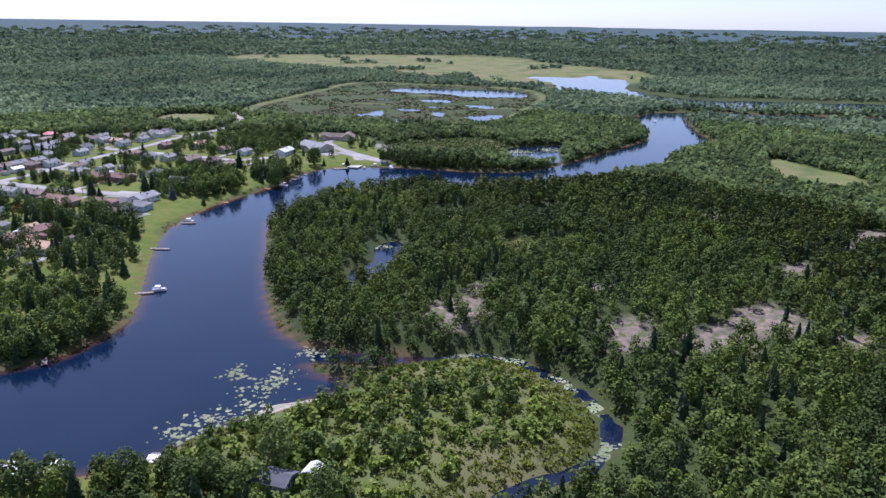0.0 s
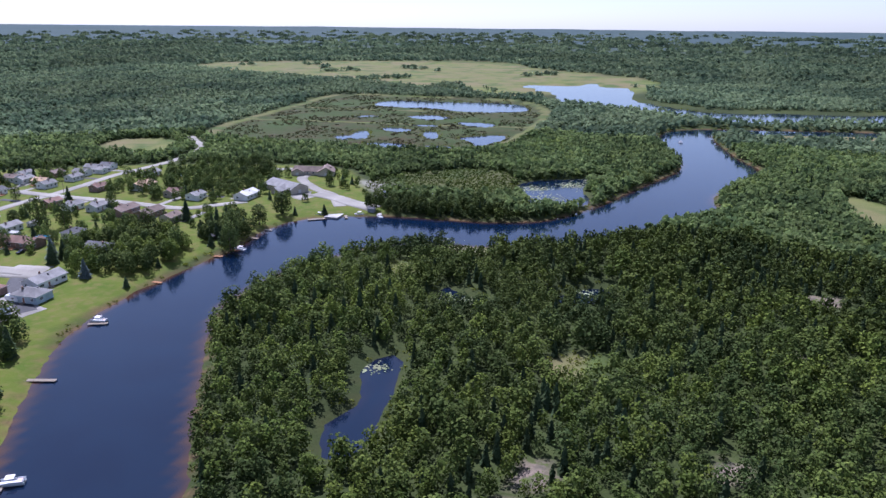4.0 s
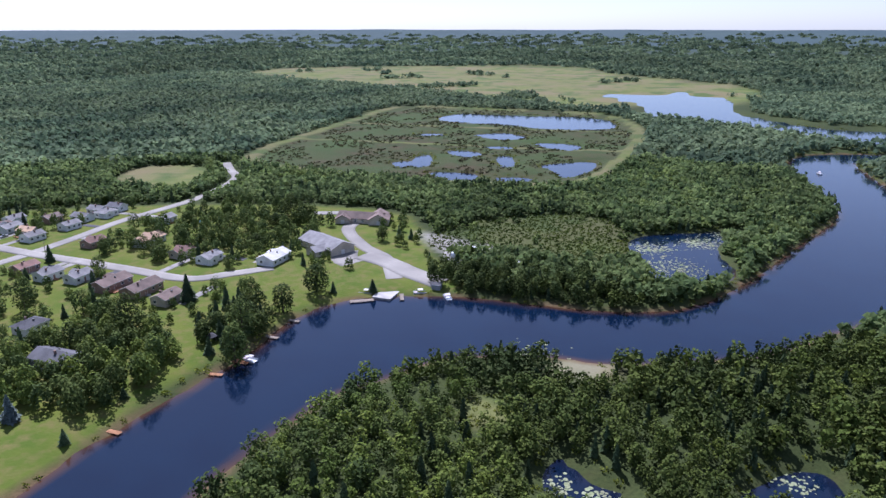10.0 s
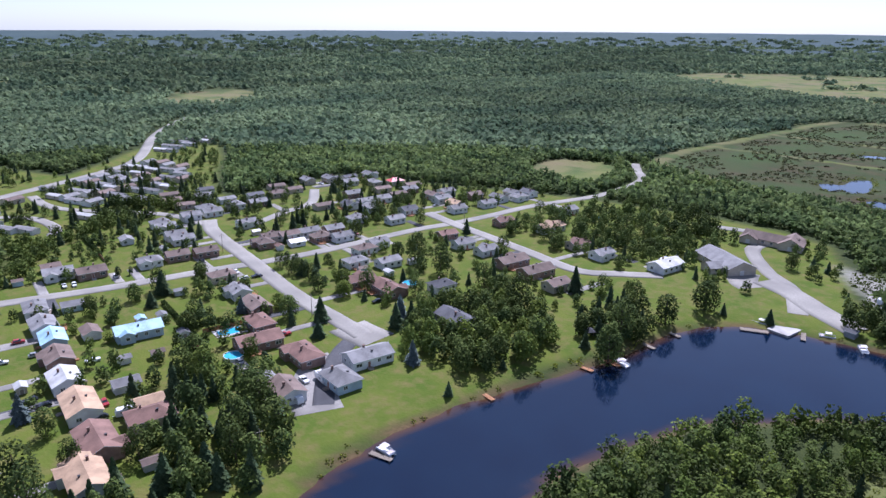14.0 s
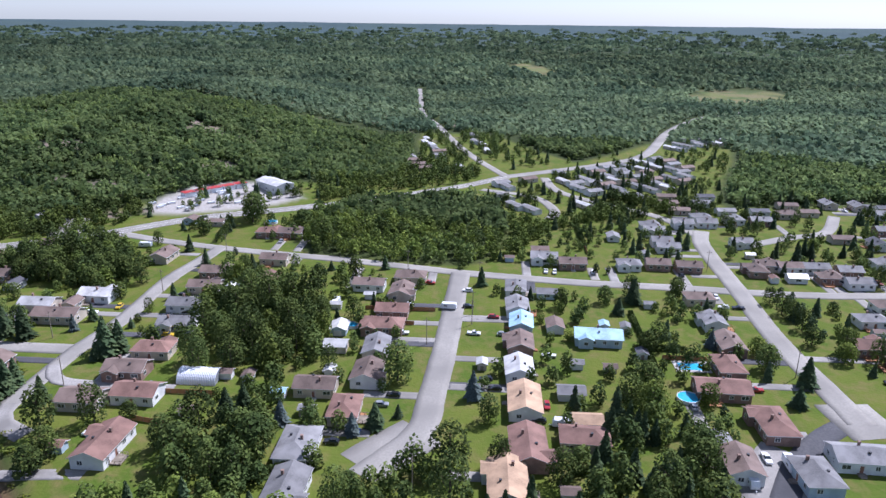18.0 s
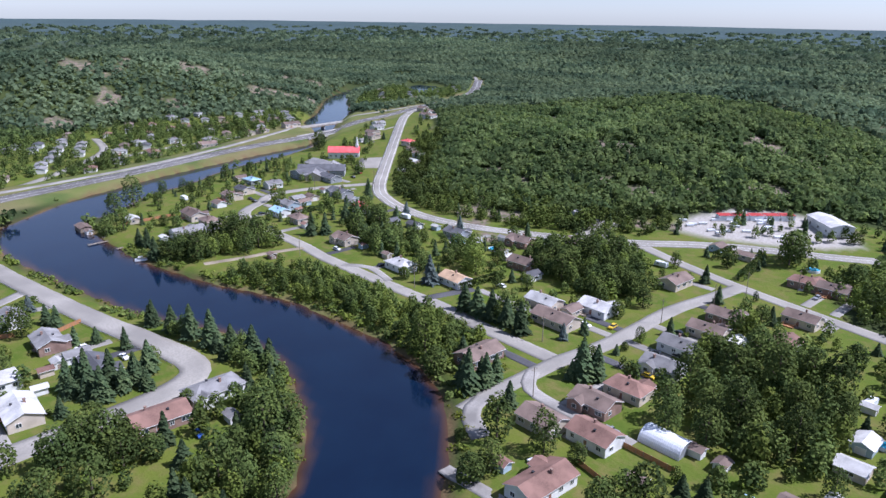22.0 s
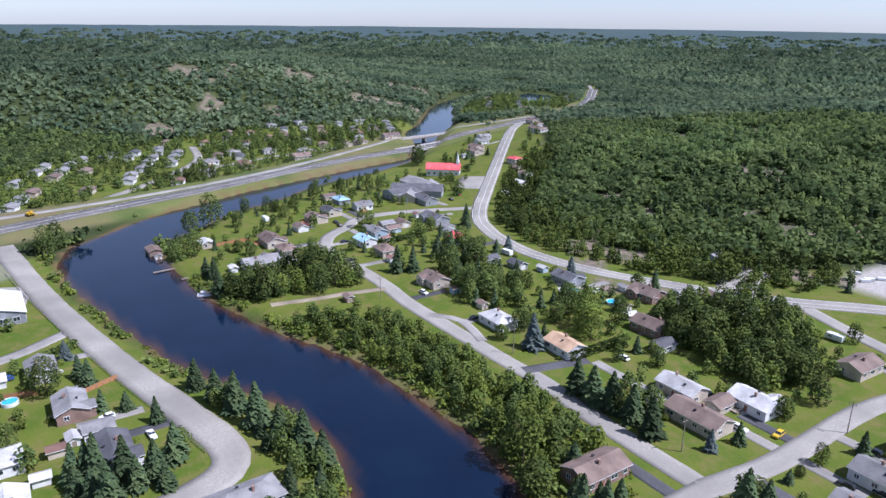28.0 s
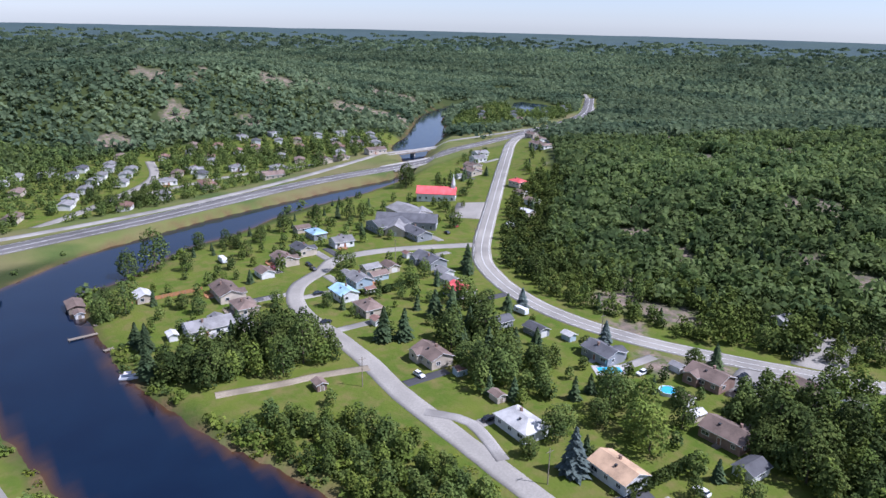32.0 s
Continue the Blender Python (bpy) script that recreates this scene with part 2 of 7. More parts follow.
TIMBER = surface("grey_timber", (0.24, 0.20, 0.155), (0.33, 0.28, 0.22), 3.0, 0.4, 0.85, 0.2)
RED_TIMBER = surface("orange_stained_timber", (0.36, 0.17, 0.075), (0.45, 0.23, 0.11), 3.0, 0.4, 0.8, 0.2)
ROOFS = {
    "b": shingled("brown_shingle", (0.150, 0.110, 0.090)),
    "r": shingled("red_brown_shingle", (0.185, 0.108, 0.084)),
    "g": shingled("grey_shingle", (0.185, 0.180, 0.176)),
    "d": shingled("charcoal_shingle", (0.088, 0.088, 0.094)),
    "t": shingled("tan_shingle", (0.36, 0.245, 0.155)),
    "w": shingled("white_metal_roof", (0.45, 0.44, 0.42), 0.9, 0.45),
    "l": shingled("pale_blue_metal_roof", (0.27, 0.41, 0.50), 0.9, 0.45),
    "R": shingled("red_metal_roof", (0.58, 0.10, 0.10), 0.9, 0.5),
}
ROOF_WORDS = {"b": "brown shingle", "r": "red-brown shingle", "g": "grey shingle", "d": "charcoal shingle", "t": "tan shingle", "w": "white metal", "l": "pale blue metal", "R": "bright red metal"}
WALLS = {
    "w": surface("white_siding", (0.72, 0.72, 0.70), (0.78, 0.78, 0.76), 1.0, 0.2, 0.6, 0.05),
    "e": surface("beige_siding", (0.52, 0.45, 0.36), (0.58, 0.51, 0.41), 1.0, 0.2, 0.65, 0.05),
    "k": surface("brick", (0.25, 0.165, 0.13), (0.33, 0.225, 0.18), 5.0, 0.4, 0.85, 0.2),
    "g": surface("grey_siding", (0.27, 0.285, 0.30), (0.33, 0.345, 0.36), 1.0, 0.2, 0.65, 0.05),
    "b": surface("blue_siding", (0.40, 0.50, 0.56), (0.46, 0.56, 0.62), 1.0, 0.2, 0.6, 0.05),
}
WALL_WORDS = {"w": "white siding", "e": "beige siding", "k": "brown brick", "g": "grey siding", "b": "light blue siding"}
TRIM = plain("white_trim", (0.76, 0.76, 0.74))
GLASS = plain("window_glass", (0.03, 0.04, 0.05), 0.08, 0.0, 0.8)
BRICKWORK = WALLS["k"]
BLACK_METAL = plain("black_metal", (0.035, 0.035, 0.038), 0.5)
DOOR_PAINT = plain("door_paint", (0.25, 0.12, 0.08))
RUBBER = plain("tyre_rubber", (0.02, 0.02, 0.022), 0.85)
LEAF = leafy("broadleaf_foliage", (0.064, 0.094, 0.021), (0.135, 0.168, 0.043), (0.050, 0.076, 0.022), 0.12, 0.2)
LIGHT_LEAF = leafy("fresh_green_foliage", (0.105, 0.145, 0.024), (0.172, 0.205, 0.040), (0.086, 0.122, 0.026), 0.12, 0.2)
# Fresh green for the middle distance, paled in colour like the far woods.
MID_FRESH_WOODS = leafy("young_slope_foliage", (0.150, 0.205, 0.058), (0.205, 0.258, 0.078), (0.100, 0.150, 0.048), 0.05, 0.5, 0.8, 0.25)
NEEDLE = leafy("spruce_foliage", (0.044, 0.070, 0.030), (0.092, 0.122, 0.050), (0.052, 0.080, 0.038), 0.2, 0.15)
BLUE_NEEDLE = leafy("blue_spruce_foliage", (0.080, 0.106, 0.098), (0.140, 0.170, 0.155), (0.094, 0.120, 0.110), 0.2, 0.15)
# Near woods and birch: the shade of their backlit sides lowers these colours.
WOODS = leafy("mixed_forest_foliage", (0.052, 0.076, 0.014), (0.104, 0.130, 0.027), (0.036, 0.054, 0.015), 0.035, 0.12)
BIRCH = leafy("birch_foliage", (0.080, 0.112, 0.017), (0.132, 0.162, 0.030), (0.064, 0.094, 0.018), 0.05, 0.16)
# Far woods: the pale blue of distance haze is put into the colour.
HAZED_WOODS = leafy("distant_forest_foliage", (0.138, 0.188, 0.098), (0.186, 0.236, 0.122), (0.082, 0.124, 0.072), 0.008, 0.5, 0.16, 0.2)
# Paler copy of the near woods; the paleness of distance is painted in.
MID_WOODS = leafy("hillside_foliage", (0.172, 0.238, 0.082), (0.230, 0.292, 0.104), (0.098, 0.148, 0.056), 0.045, 0.55, 0.7, 0.2)
SCRUB = leafy("willow_scrub_foliage", (0.112, 0.152, 0.021), (0.186, 0.220, 0.042), (0.086, 0.122, 0.021), 0.06, 0.25)
FEN_PLANTS = leafy("fen_sedge_foliage", (0.046, 0.056, 0.022), (0.082, 0.087, 0.035), (0.057, 0.052, 0.027), 0.03)
REEDS = leafy("reed_bed", (0.160, 0.190, 0.022), (0.232, 0.250, 0.038), (0.140, 0.170, 0.020), 0.05)

# ---- the lie of the land: banks, ponds and hills in metres ----
BANK_VILLAGE = [
    (-880, -730), (-766, -638), (-681, -511), (-616, -438), (-556, -371), (-515, -327), (-457, -294), (-399, -274), (-352, -243), (-321, -229),
    (-284, -196), (-268, -190), (-262, -174), (-264, -144), (-265, -105), (-273, -67), (-281, -42), (-293, -13), (-298, 23), (-300, 54),
    (-294, 84), (-278, 109), (-250, 134), (-215, 151), (-184, 160), (-174, 174), (-171, 193), (-175, 211), (-194, 239), (-223, 283),
    (-238, 313), (-245, 345), (-244, 379), (-240, 414), (-238, 430), (-240, 450), (-240, 470), (-231, 492), (-213, 505), (-187, 515),
]
BANK_NORTH = [
    (-165, 518), (-127, 521), (-92, 534), (-64, 577), (-37, 648), (-5, 735), (-13, 806), (-25, 896), (-4, 966), (80, 996), (230, 1022), (420, 1040),
]
BANK_EAST = [
    (420, 1005), (230, 972), (90, 950), (38, 938), (32, 913), (45, 804), (60, 735), (38, 688), (15, 632), (14, 581), (-20, 543), (-47, 509), (-68, 492),
    (-108, 473), (-142, 468), (-168, 454), (-181, 433), (-191, 418), (-197, 392), (-199, 370), (-195, 345), (-170, 300), (-143, 255),
    (-117, 221), (-97, 209), (-76, 212), (-63, 205), (-90, 196), (-70, 187), (-88, 164), (-102, 141), (-108, 128),
]
BANK_SOUTH = [
    (-134, 117), (-180, 115), (-222, 106), (-243, 86), (-256, 60), (-263, 34), (-259, 4), (-242, -33), (-234, -62), (-222, -123), (-217, -167),
    (-224, -199), (-238, -213), (-275, -244), (-310, -263), (-354, -283), (-398, -298), (-448, -314), (-503, -330), (-540, -372), (-574, -452),
    (-630, -512), (-738, -650), (-850, -745),
]
LAKE = [(-292, 1520), (-216, 1490), (-155, 1545), (-108, 1503), (-69, 1444), (-65, 1287), (-18, 1210), (34, 1160), (80, 1158), (141, 1172), (420, 1215), (420, 1130), (143, 1087), (109, 1055), (62, 1056), (17, 1090), (-34, 1138), (-84, 1172), (-122, 1192), (-170, 1211), (-192, 1328), (-238, 1404)]
LAGOONS = [
    [(-411, 1074), (-418, 1140), (-330, 1160), (-234, 1165), (-203, 1120), (-200, 1071), (-252, 1048), (-330, 1062)],
    [(-333, 975), (-309, 1000), (-285, 990), (-273, 975), (-293, 952), (-315, 960)],
    [(-223, 829), (-205, 850), (-182, 861), (-177, 830), (-184, 800), (-195, 788), (-206, 806), (-212, 815)],
    [(-350, 798), (-340, 808), (-330, 804), (-330, 777)],
    [(-340, 824), (-333, 845), (-314, 800), (-323, 785)],
    [(-325, 873), (-305, 877), (-288, 865), (-294, 845), (-313, 853)],
    [(-302, 768), (-282, 777), (-262, 773), (-260, 751), (-284, 750)],
    [(-256, 944), (-230, 951), (-208, 939), (-214, 912), (-241, 921)],
    [(-270, 856), (-258, 861), (-244, 820), (-255, 815)],
    [(-395, 960), (-375, 972), (-364, 960), (-385, 950)],
    [(-300, 905), (-280, 915), (-268, 903), (-288, 896)],
    [(-245, 768), (-222, 777), (-216, 764), (-236, 756)],
]
PONDS = [
    [(-123, 627), (-112, 648), (-90, 660), (-64, 674), (-72, 650), (-75, 625), (-66, 588), (-89, 568), (-100, 567), (-113, 593)],
    [(-117, 398), (-114, 410), (-104, 401), (-94, 398), (-102, 388), (-112, 390)],
    [(-68, 405), (-55, 424), (-43, 427), (-40, 414), (-54, 405)],
    [(-121, 322), (-114, 337), (-108, 331), (-103, 300), (-101, 276), (-110, 269), (-118, 286), (-113, 300)],
    [(60, -120), (75, -100), (90, -120), (75, -135)],
    [(-963, -736), (-1000, -713), (-990, -668), (-924, -608), (-870, -598), (-885, -640)],
    [(-1045, -894), (-1130, -960), (-1110, -890), (-1063, -860)],
]
CREEK = [(-80, 207), (-62, 210), (-44, 219), (-27, 222), (-8, 212), (6, 196), (10, 181), (4, 168), (-12, 152), (-20, 130)]


def rounded(pts, closed=True, n=4):
    """A Catmull-Rom curve through pts."""
    p = np.array(pts, float)
    k = len(p)
    out = []
    for i in range(k if closed else k - 1):
        if closed:
            a, b, c, d = p[i - 1], p[i], p[(i + 1) % k], p[(i + 2) % k]
        else:
            a, b, c, d = p[max(i - 1, 0)], p[i], p[i + 1], p[min(i + 2, k - 1)]
        for s in np.arange(n) / n:
            out.append(0.5 * (2 * b + (c - a) * s + (2 * a - 5 * b + 4 * c - d) * s * s + (3 * b - a - 3 * c + d) * s ** 3))
    if not closed:
        out.append(p[-1])
    return np.array(out)


def edge_distance(q, line, closed=True):
    """Distance of points q to a polyline, and for a closed one whether they lie inside it."""
    best = np.full(len(q), 1e9)
    inside = np.zeros(len(q), bool)
    k = len(line)
    for i in range(k if closed else k - 1):
        a, b = line[i], line[(i + 1) % k]
        d = b - a
        L = d @ d + 1e-9
        s = np.clip(((q - a) @ d) / L, 0, 1)
        e = q - a - s[:, None] * d
        best = np.minimum(best, (e * e).sum(1))
        if closed:
            cross = (a[1] > q[:, 1]) != (b[1] > q[:, 1])
            if cross.any():
                xi = a[0] + (q[:, 1] - a[1]) * d[0] / (d[1] if abs(d[1]) > 1e-9 else 1e-9)
                inside ^= cross & (q[:, 0] < xi)
    return np.sqrt(best), inside


def signed(q, line, reach=60.0):
    """Signed distance to a closed line, positive outside, capped at reach."""
    out = np.full(len(q), reach)
    lo, hi = line.min(0) - reach, line.max(0) + reach
    near = ((q > lo) & (q < hi)).all(1)
    if near.any():
        d, ins = edge_distance(q[near], line)
        out[near] = np.minimum(np.where(ins, -d, d), reach)
    return out


RIVER = rounded(BANK_VILLAGE + BANK_NORTH + BANK_EAST + BANK_SOUTH, True, 3)
WATERS = [RIVER, rounded(LAKE)] + [rounded(p) for p in LAGOONS + PONDS]
CREEK_LINE = rounded(CREEK, False)


def ripple(q, size, seed=0.0):
    """Soft pseudo-random relief, about -1 to 1."""
    x, y = q[:, 0] / size, q[:, 1] / size
    return (np.sin(1.7 * x + 2.1 * np.sin(0.9 * y + seed) + seed) + np.sin(1.3 * y - 1.9 * np.sin(1.1 * x - seed)) + 0.6 * np.sin(2.9 * x - 2.3 * y + 3 * seed)) / 2.6


def water_distance(q):
    out = np.full(len(q), 60.0)
    for line in WATERS:
        out = np.minimum(out, signed(q, line))
    cd, _ = edge_distance(q, CREEK_LINE, False)
    out = np.minimum(out, cd - 3.2 - 0.8 * ripple(q, 6.0))
    return out + np.where(np.abs(out) < 30, 0.9 * ripple(q, 5.0, 2.0), 0)


def bell(q, x, y, sx, sy):
    return np.exp(-((q[:, 0] - x) / sx) ** 2 - ((q[:, 1] - y) / sy) ** 2)


def land(q):
    """Height of dry land, hills and the far country."""
    z = 2.0 + 0.25 * ripple(q, 40.0)
    west = np.clip((-470 - q[:, 0]) / 120, 0, 1) * np.clip((q[:, 0] * 0 + 150 - q[:, 1]) / 200, 0, 1)
    z = z + west * (42 * bell(q, -840, -40, 330, 330) + 5 * ripple(q, 60.0, 1.0) * bell(q, -800, -40, 300, 300))
    south = np.clip((-470 - q[:, 1]) / 150, 0, 1)
    z = z + south * (52 * bell(q, -480, -760, 250, 170) + 40 * bell(q, -130, -720, 240, 200) + 40 * bell(q, -650, -1150, 300, 260)) * np.clip(1 - 1.1 * bell(q, -760, -620, 90, 120), 0, 1)
    z = z + 5.5 * bell(q, 60, 300, 150, 170) * (1 + 0.5 * ripple(q, 35.0, 4.0)) + 4 * bell(q, 250, 700, 200, 300)
    far = np.hypot(q[:, 0] + 120, q[:, 1] - 200)
    s = np.clip((far - 1400) / 3300, 0, 1)
    flat = 1 - bell(q, -480, 1650, 700, 600)
    z = z + (3 * s + 66 * s * s) + flat * s ** 0.7 * (15 * ripple(q, 260.0, 5.0) + 9 * ripple(q, 120.0, 3.0)) * np.clip((4500 - far) / 900, 0.12, 1)
    return z


def terrain(q):
    w_ = water_distance(q)
    z = land(q)
    return np.where(w_ > 0, 0.12 + (z - 0.12) * np.clip(w_ / 14.0, 0, 1) ** 0.7, np.maximum(-1.6, 0.12 + w_ * 0.35)), w_


# ---- streets: centre line, width, surface ----
STREETS = [
    ("street", [(-334, -28), (-334, -44), (-336, -66), (-336, -88), (-335, -120), (-344, -144), (-363, -159), (-379, -172), (-411, -170), (-449, -155)], 7.5, ASPHALT),
    ("street", [(-334, -28), (-335, 17), (-336, 39), (-334, 70), (-334, 104)], 7.5, ASPHALT),
    ("street", [(-334, 104), (-361, 107), (-404, 106), (-432, 110), (-452, 112)], 7.5, ASPHALT),
    ("street", [(-334, 104), (-310, 104), (-288, 104)], 7.0, ASPHALT),
    ("lane", [(-322, 103), (-312, 110), (-310, 128), (-310, 150)], 5.0, GRAVEL),
    ("lane", [(-297, 104), (-288, 107), (-281, 119)], 6.0, GRAVEL),
    ("street", [(-470, 50), (-460, 80), (-452, 112), (-446, 144), (-440, 180), (-427, 237)], 7.5, ASPHALT),
    ("street", [(-427, 237), (-423, 262), (-418, 295), (-416, 340), (-414, 361)], 8.0, ASPHALT),
    ("street", [(-414, 361), (-413, 401), (-418, 460), (-417, 487), (-418, 520), (-421, 560), (-417, 625), (-432, 684), (-460, 714), (-482, 738)], 7.5, ASPHALT),
    ("street", [(-427, 237), (-390, 236), (-348, 235), (-313, 233), (-292, 231), (-270, 218)], 9.0, ASPHALT),
    ("street", [(-509, 370), (-480, 363), (-419, 361), (-366, 359), (-325, 361), (-306, 362)], 9.0, ASPHALT),
    ("street", [(-447, 490), (-405, 488), (-345, 487), (-312, 487), (-297, 500), (-283, 515)], 8.0, ASPHALT),
    ("turning_circle", [(-292, 232), (-284, 225), (-274, 217)], 17.0, ASPHALT),
    ("turning_circle", [(-318, 361), (-309, 362), (-299, 364)], 17.0, ASPHALT),
    ("lane", [(-360, 36), (-345, 32), (-336, 30)], 5.0, DARK_ASPHALT),
    ("lane", [(-477, 378), (-500, 415), (-512, 440), (-549, 461)], 7.0, ASPHALT),
    ("lane", [(-500, 365), (-540, 350), (-590, 300), (-640, 290)], 7.0, ASPHALT),
    ("lane", [(-322, 612), (-300, 622), (-284, 618), (-281, 590), (-256, 562), (-236, 548), (-219, 522)], 8.0, ASPHALT),
    ("lane", [(-305, 356), (-298, 347), (-285, 335), (-268, 325)], 7.0, DARK_ASPHALT),
    ("main_road", [(-760, -412), (-700, -398), (-648, -361), (-590, -300), (-520, -226), (-450, -150), (-428, -112), (-421, -72), (-428, -33), (-447, 5), (-470, 42), (-498, 76), (-530, 128), (-563, 174), (-605, 229), (-640, 262)], 10.0, ASPHALT),
    ("main_road", [(-640, 262), (-700, 240), (-780, 217), (-900, 190), (-985, 166), (-1120, 150), (-1300, 130)], 7.0, ASPHALT),
    ("main_road", [(-640, 262), (-700, 345), (-745, 386), (-878, 436), (-987, 494), (-1025, 526), (-1065, 570)], 10.0, ASPHALT),
    ("lane", [(-597, 244), (-578, 279), (-545, 290), (-525, 286)], 7.0, ASPHALT),
    ("street", [(-197, -218), (-209, -123), (-222, -53), (-233, -5), (-238, 19), (-235, 31), (-222, 37), (-200, 40), (-150, 44)], 10.5, ASPHALT),
    ("lane", [(-212, -85), (-186, -70), (-150, -66)], 6.0, GRAVEL),
    ("lane", [(-285, -71), (-305, -67), (-317, -66), (-334, -62)], 4.0, DIRT),
    ("lane", [(-334, -28), (-342, -16), (-338, 4)], 4.0, GRAVEL),
    ("lane", [(-260, -300), (-300, -340), (-345, -400), (-360, -470)], 7.0, ASPHALT),
    ("lane", [(-300, -340), (-400, -385), (-490, -400)], 6.0, ASPHALT),
]
HIGHWAY_LINE = [(120, -175), (0, -198), (-110, -222), (-183, -238), (-235, -256), (-321, -284), (-401, -316), (-456, -334), (-515, -347), (-604, -370), (-740, -424), (-900, -520), (-1100, -700)]
RAIL_LINE = [(60, -250), (-180, -268), (-321, -298), (-430, -345), (-540, -405), (-600, -412), (-700, -425), (-800, -450), (-960, -560), (-1150, -760)]
HOUSES_SOUTH = [
    (-358, 26, "twyM"), (-352, -5, "wwyM"), (-423, 7, "bkyM"), (-355, -55, "beyM"), (-488, -6, "gwxS"), (-192, -116, "wgyX"),
    (-200, -52, "gwyM"), (-205, -22, "gkyM"), (-183, -1, "wwxL"), (-186, 23, "weyL"), (-211, 10, "dwyL"), (-234, 48, "gwxL"),
    (-215, 53, "rkxL"), (-186, -52, "wwxS"), (-194, 11, "wwxs"), (-314, -58, "bkys"), (-411, -141, "dgyL"), (-400, -100, "RwyM"),
    (-369, -134, "gbyM"), (-356, -123, "lwyM"), (-357, -104, "beyM"), (-389, -190, "gwxM"), (-384, -210, "lgyM"), (-366, -188, "deyM"),
    (-352, -178, "beyM"), (-338, -166, "bwyS"), (-315, -150, "beyL"), (-316, -131, "beyM"), (-298, -119, "gwxL"), (-311, -115, "geyS"),
    (-407, -25, "dgyM"), (-398, 31, "bkyM"), (-389, 44, "dwxS"), (-442, 30, "beyM"), (-401, -53, "dgyS"), (-394, -66, "dgxS"),
    (-428, -204, "dgxX"), (-431, -183, "dgyL"), (-450, -221, "geyX"), (-542, -281, "beyM"), (-570, -310, "gwxM"), (-543, -230, "ReyM"),
    (-529, -210, "beyS"), (-522, -192, "bwyS"), (-506, -178, "weyS"), (-485, -168, "wwys"), (-637, -316, "beyM"), (-679, -369, "beyM"),
    (-708, -381, "geyM"), (-285, -163, "weyS"), (-261, -163, "bwys"), (-382, -147, "gexS"), (-391, -144, "beyS"), (-408, -124, "gwyS"),
    (-404, -113, "gwyS"), (-357, -22, "beys"),
]
HOUSES_FORK = [
    (-319, 164, "bwys"), (-318, 172, "bwxs"), (-393, 128, "beyM"), (-432, 147, "beyM"), (-411, 126, "bkyM"), (-275, 146, "rwxL"),
    (-303, 142, "rwyM"), (-298, 127, "beyM"), (-318, 131, "bkyM"), (-333, 133, "reyM"), (-355, 132, "gwyM"), (-373, 128, "gwyM"),
    (-358, 83, "beyL"), (-368, 69, "weyM"), (-380, 87, "wwyM"), (-431, 92, "bexM"), (-493, 80, "bbxS"), (-491, 96, "beyS"),
    (-475, 131, "rkyM"), (-475, 143, "bkyM"), (-402, 152, "rwxM"), (-314, 85, "bkxL"), (-295, 161, "bwys"),
]
HOUSES_MIDDLE = [
    (-267, 256, "twxL"), (-283, 262, "rkxL"), (-289, 278, "reyM"), (-299, 280, "twyS"), (-308, 262, "twxL"), (-316, 277, "gwyS"),
    (-329, 261, "wwxM"), (-348, 262, "bkxM"), (-366, 263, "lbxM"), (-357, 291, "lbyL"), (-369, 295, "lbxs"), (-382, 262, "gwxM"),
    (-404, 262, "gwxM"), (-446, 277, "gwyM"), (-439, 290, "bkyM"), (-334, 292, "beys"), (-336, 281, "gwys"), (-360, 210, "rkyL"),
    (-340, 211, "gexM"), (-321, 211, "bwxM"), (-312, 196, "beyM"), (-299, 208, "rexM"), (-342, 196, "weyS"), (-279, 199, "gwxL"),
    (-395, 213, "bexM"), (-375, 212, "rkyM"), (-403, 198, "bwyM"), (-414, 215, "beyM"), (-259, 201, "gwxL"), (-308, 185, "lwys"),
    (-380, 188, "wwys"),
]
HOUSES_NORTH = [
    (-440, 317, "gwyM"), (-442, 331, "bkyM"), (-440, 345, "bkyM"), (-499, 341, "gwyM"), (-487, 317, "gwxS"), (-469, 342, "gwyM"),
    (-399, 339, "beyM"), (-375, 338, "gwxM"), (-355, 338, "bkxM"), (-337, 332, "rkxM"), (-321, 325, "rkyL"), (-301, 334, "rkxL"),
    (-280, 318, "bwxM"), (-286, 352, "gwyL"), (-277, 336, "gbxM"), (-346, 305, "dwxs"), (-382, 401, "gwyM"), (-372, 414, "gwyM"),
    (-357, 389, "rkyM"), (-340, 394, "rkxL"), (-294, 398, "dgxL"), (-445, 383, "beyM"), (-443, 405, "gwyM"), (-440, 419, "gkyM"),
    (-438, 376, "bkxM"), (-526, 393, "gwyM"), (-525, 408, "gkyM"), (-518, 375, "gwyM"), (-516, 361, "gwyM"), (-402, 426, "gwyM"),
    (-430, 406, "bkyM"), (-424, 416, "gwyM"), (-509, 341, "gwyM"), (-479, 341, "gwyM"), (-530, 375, "gwyM"), (-443, 393, "bwyM"),
    (-481, 383, "gwyM"), (-392, 317, "gwys"), (-368, 303, "gwxs"),
]
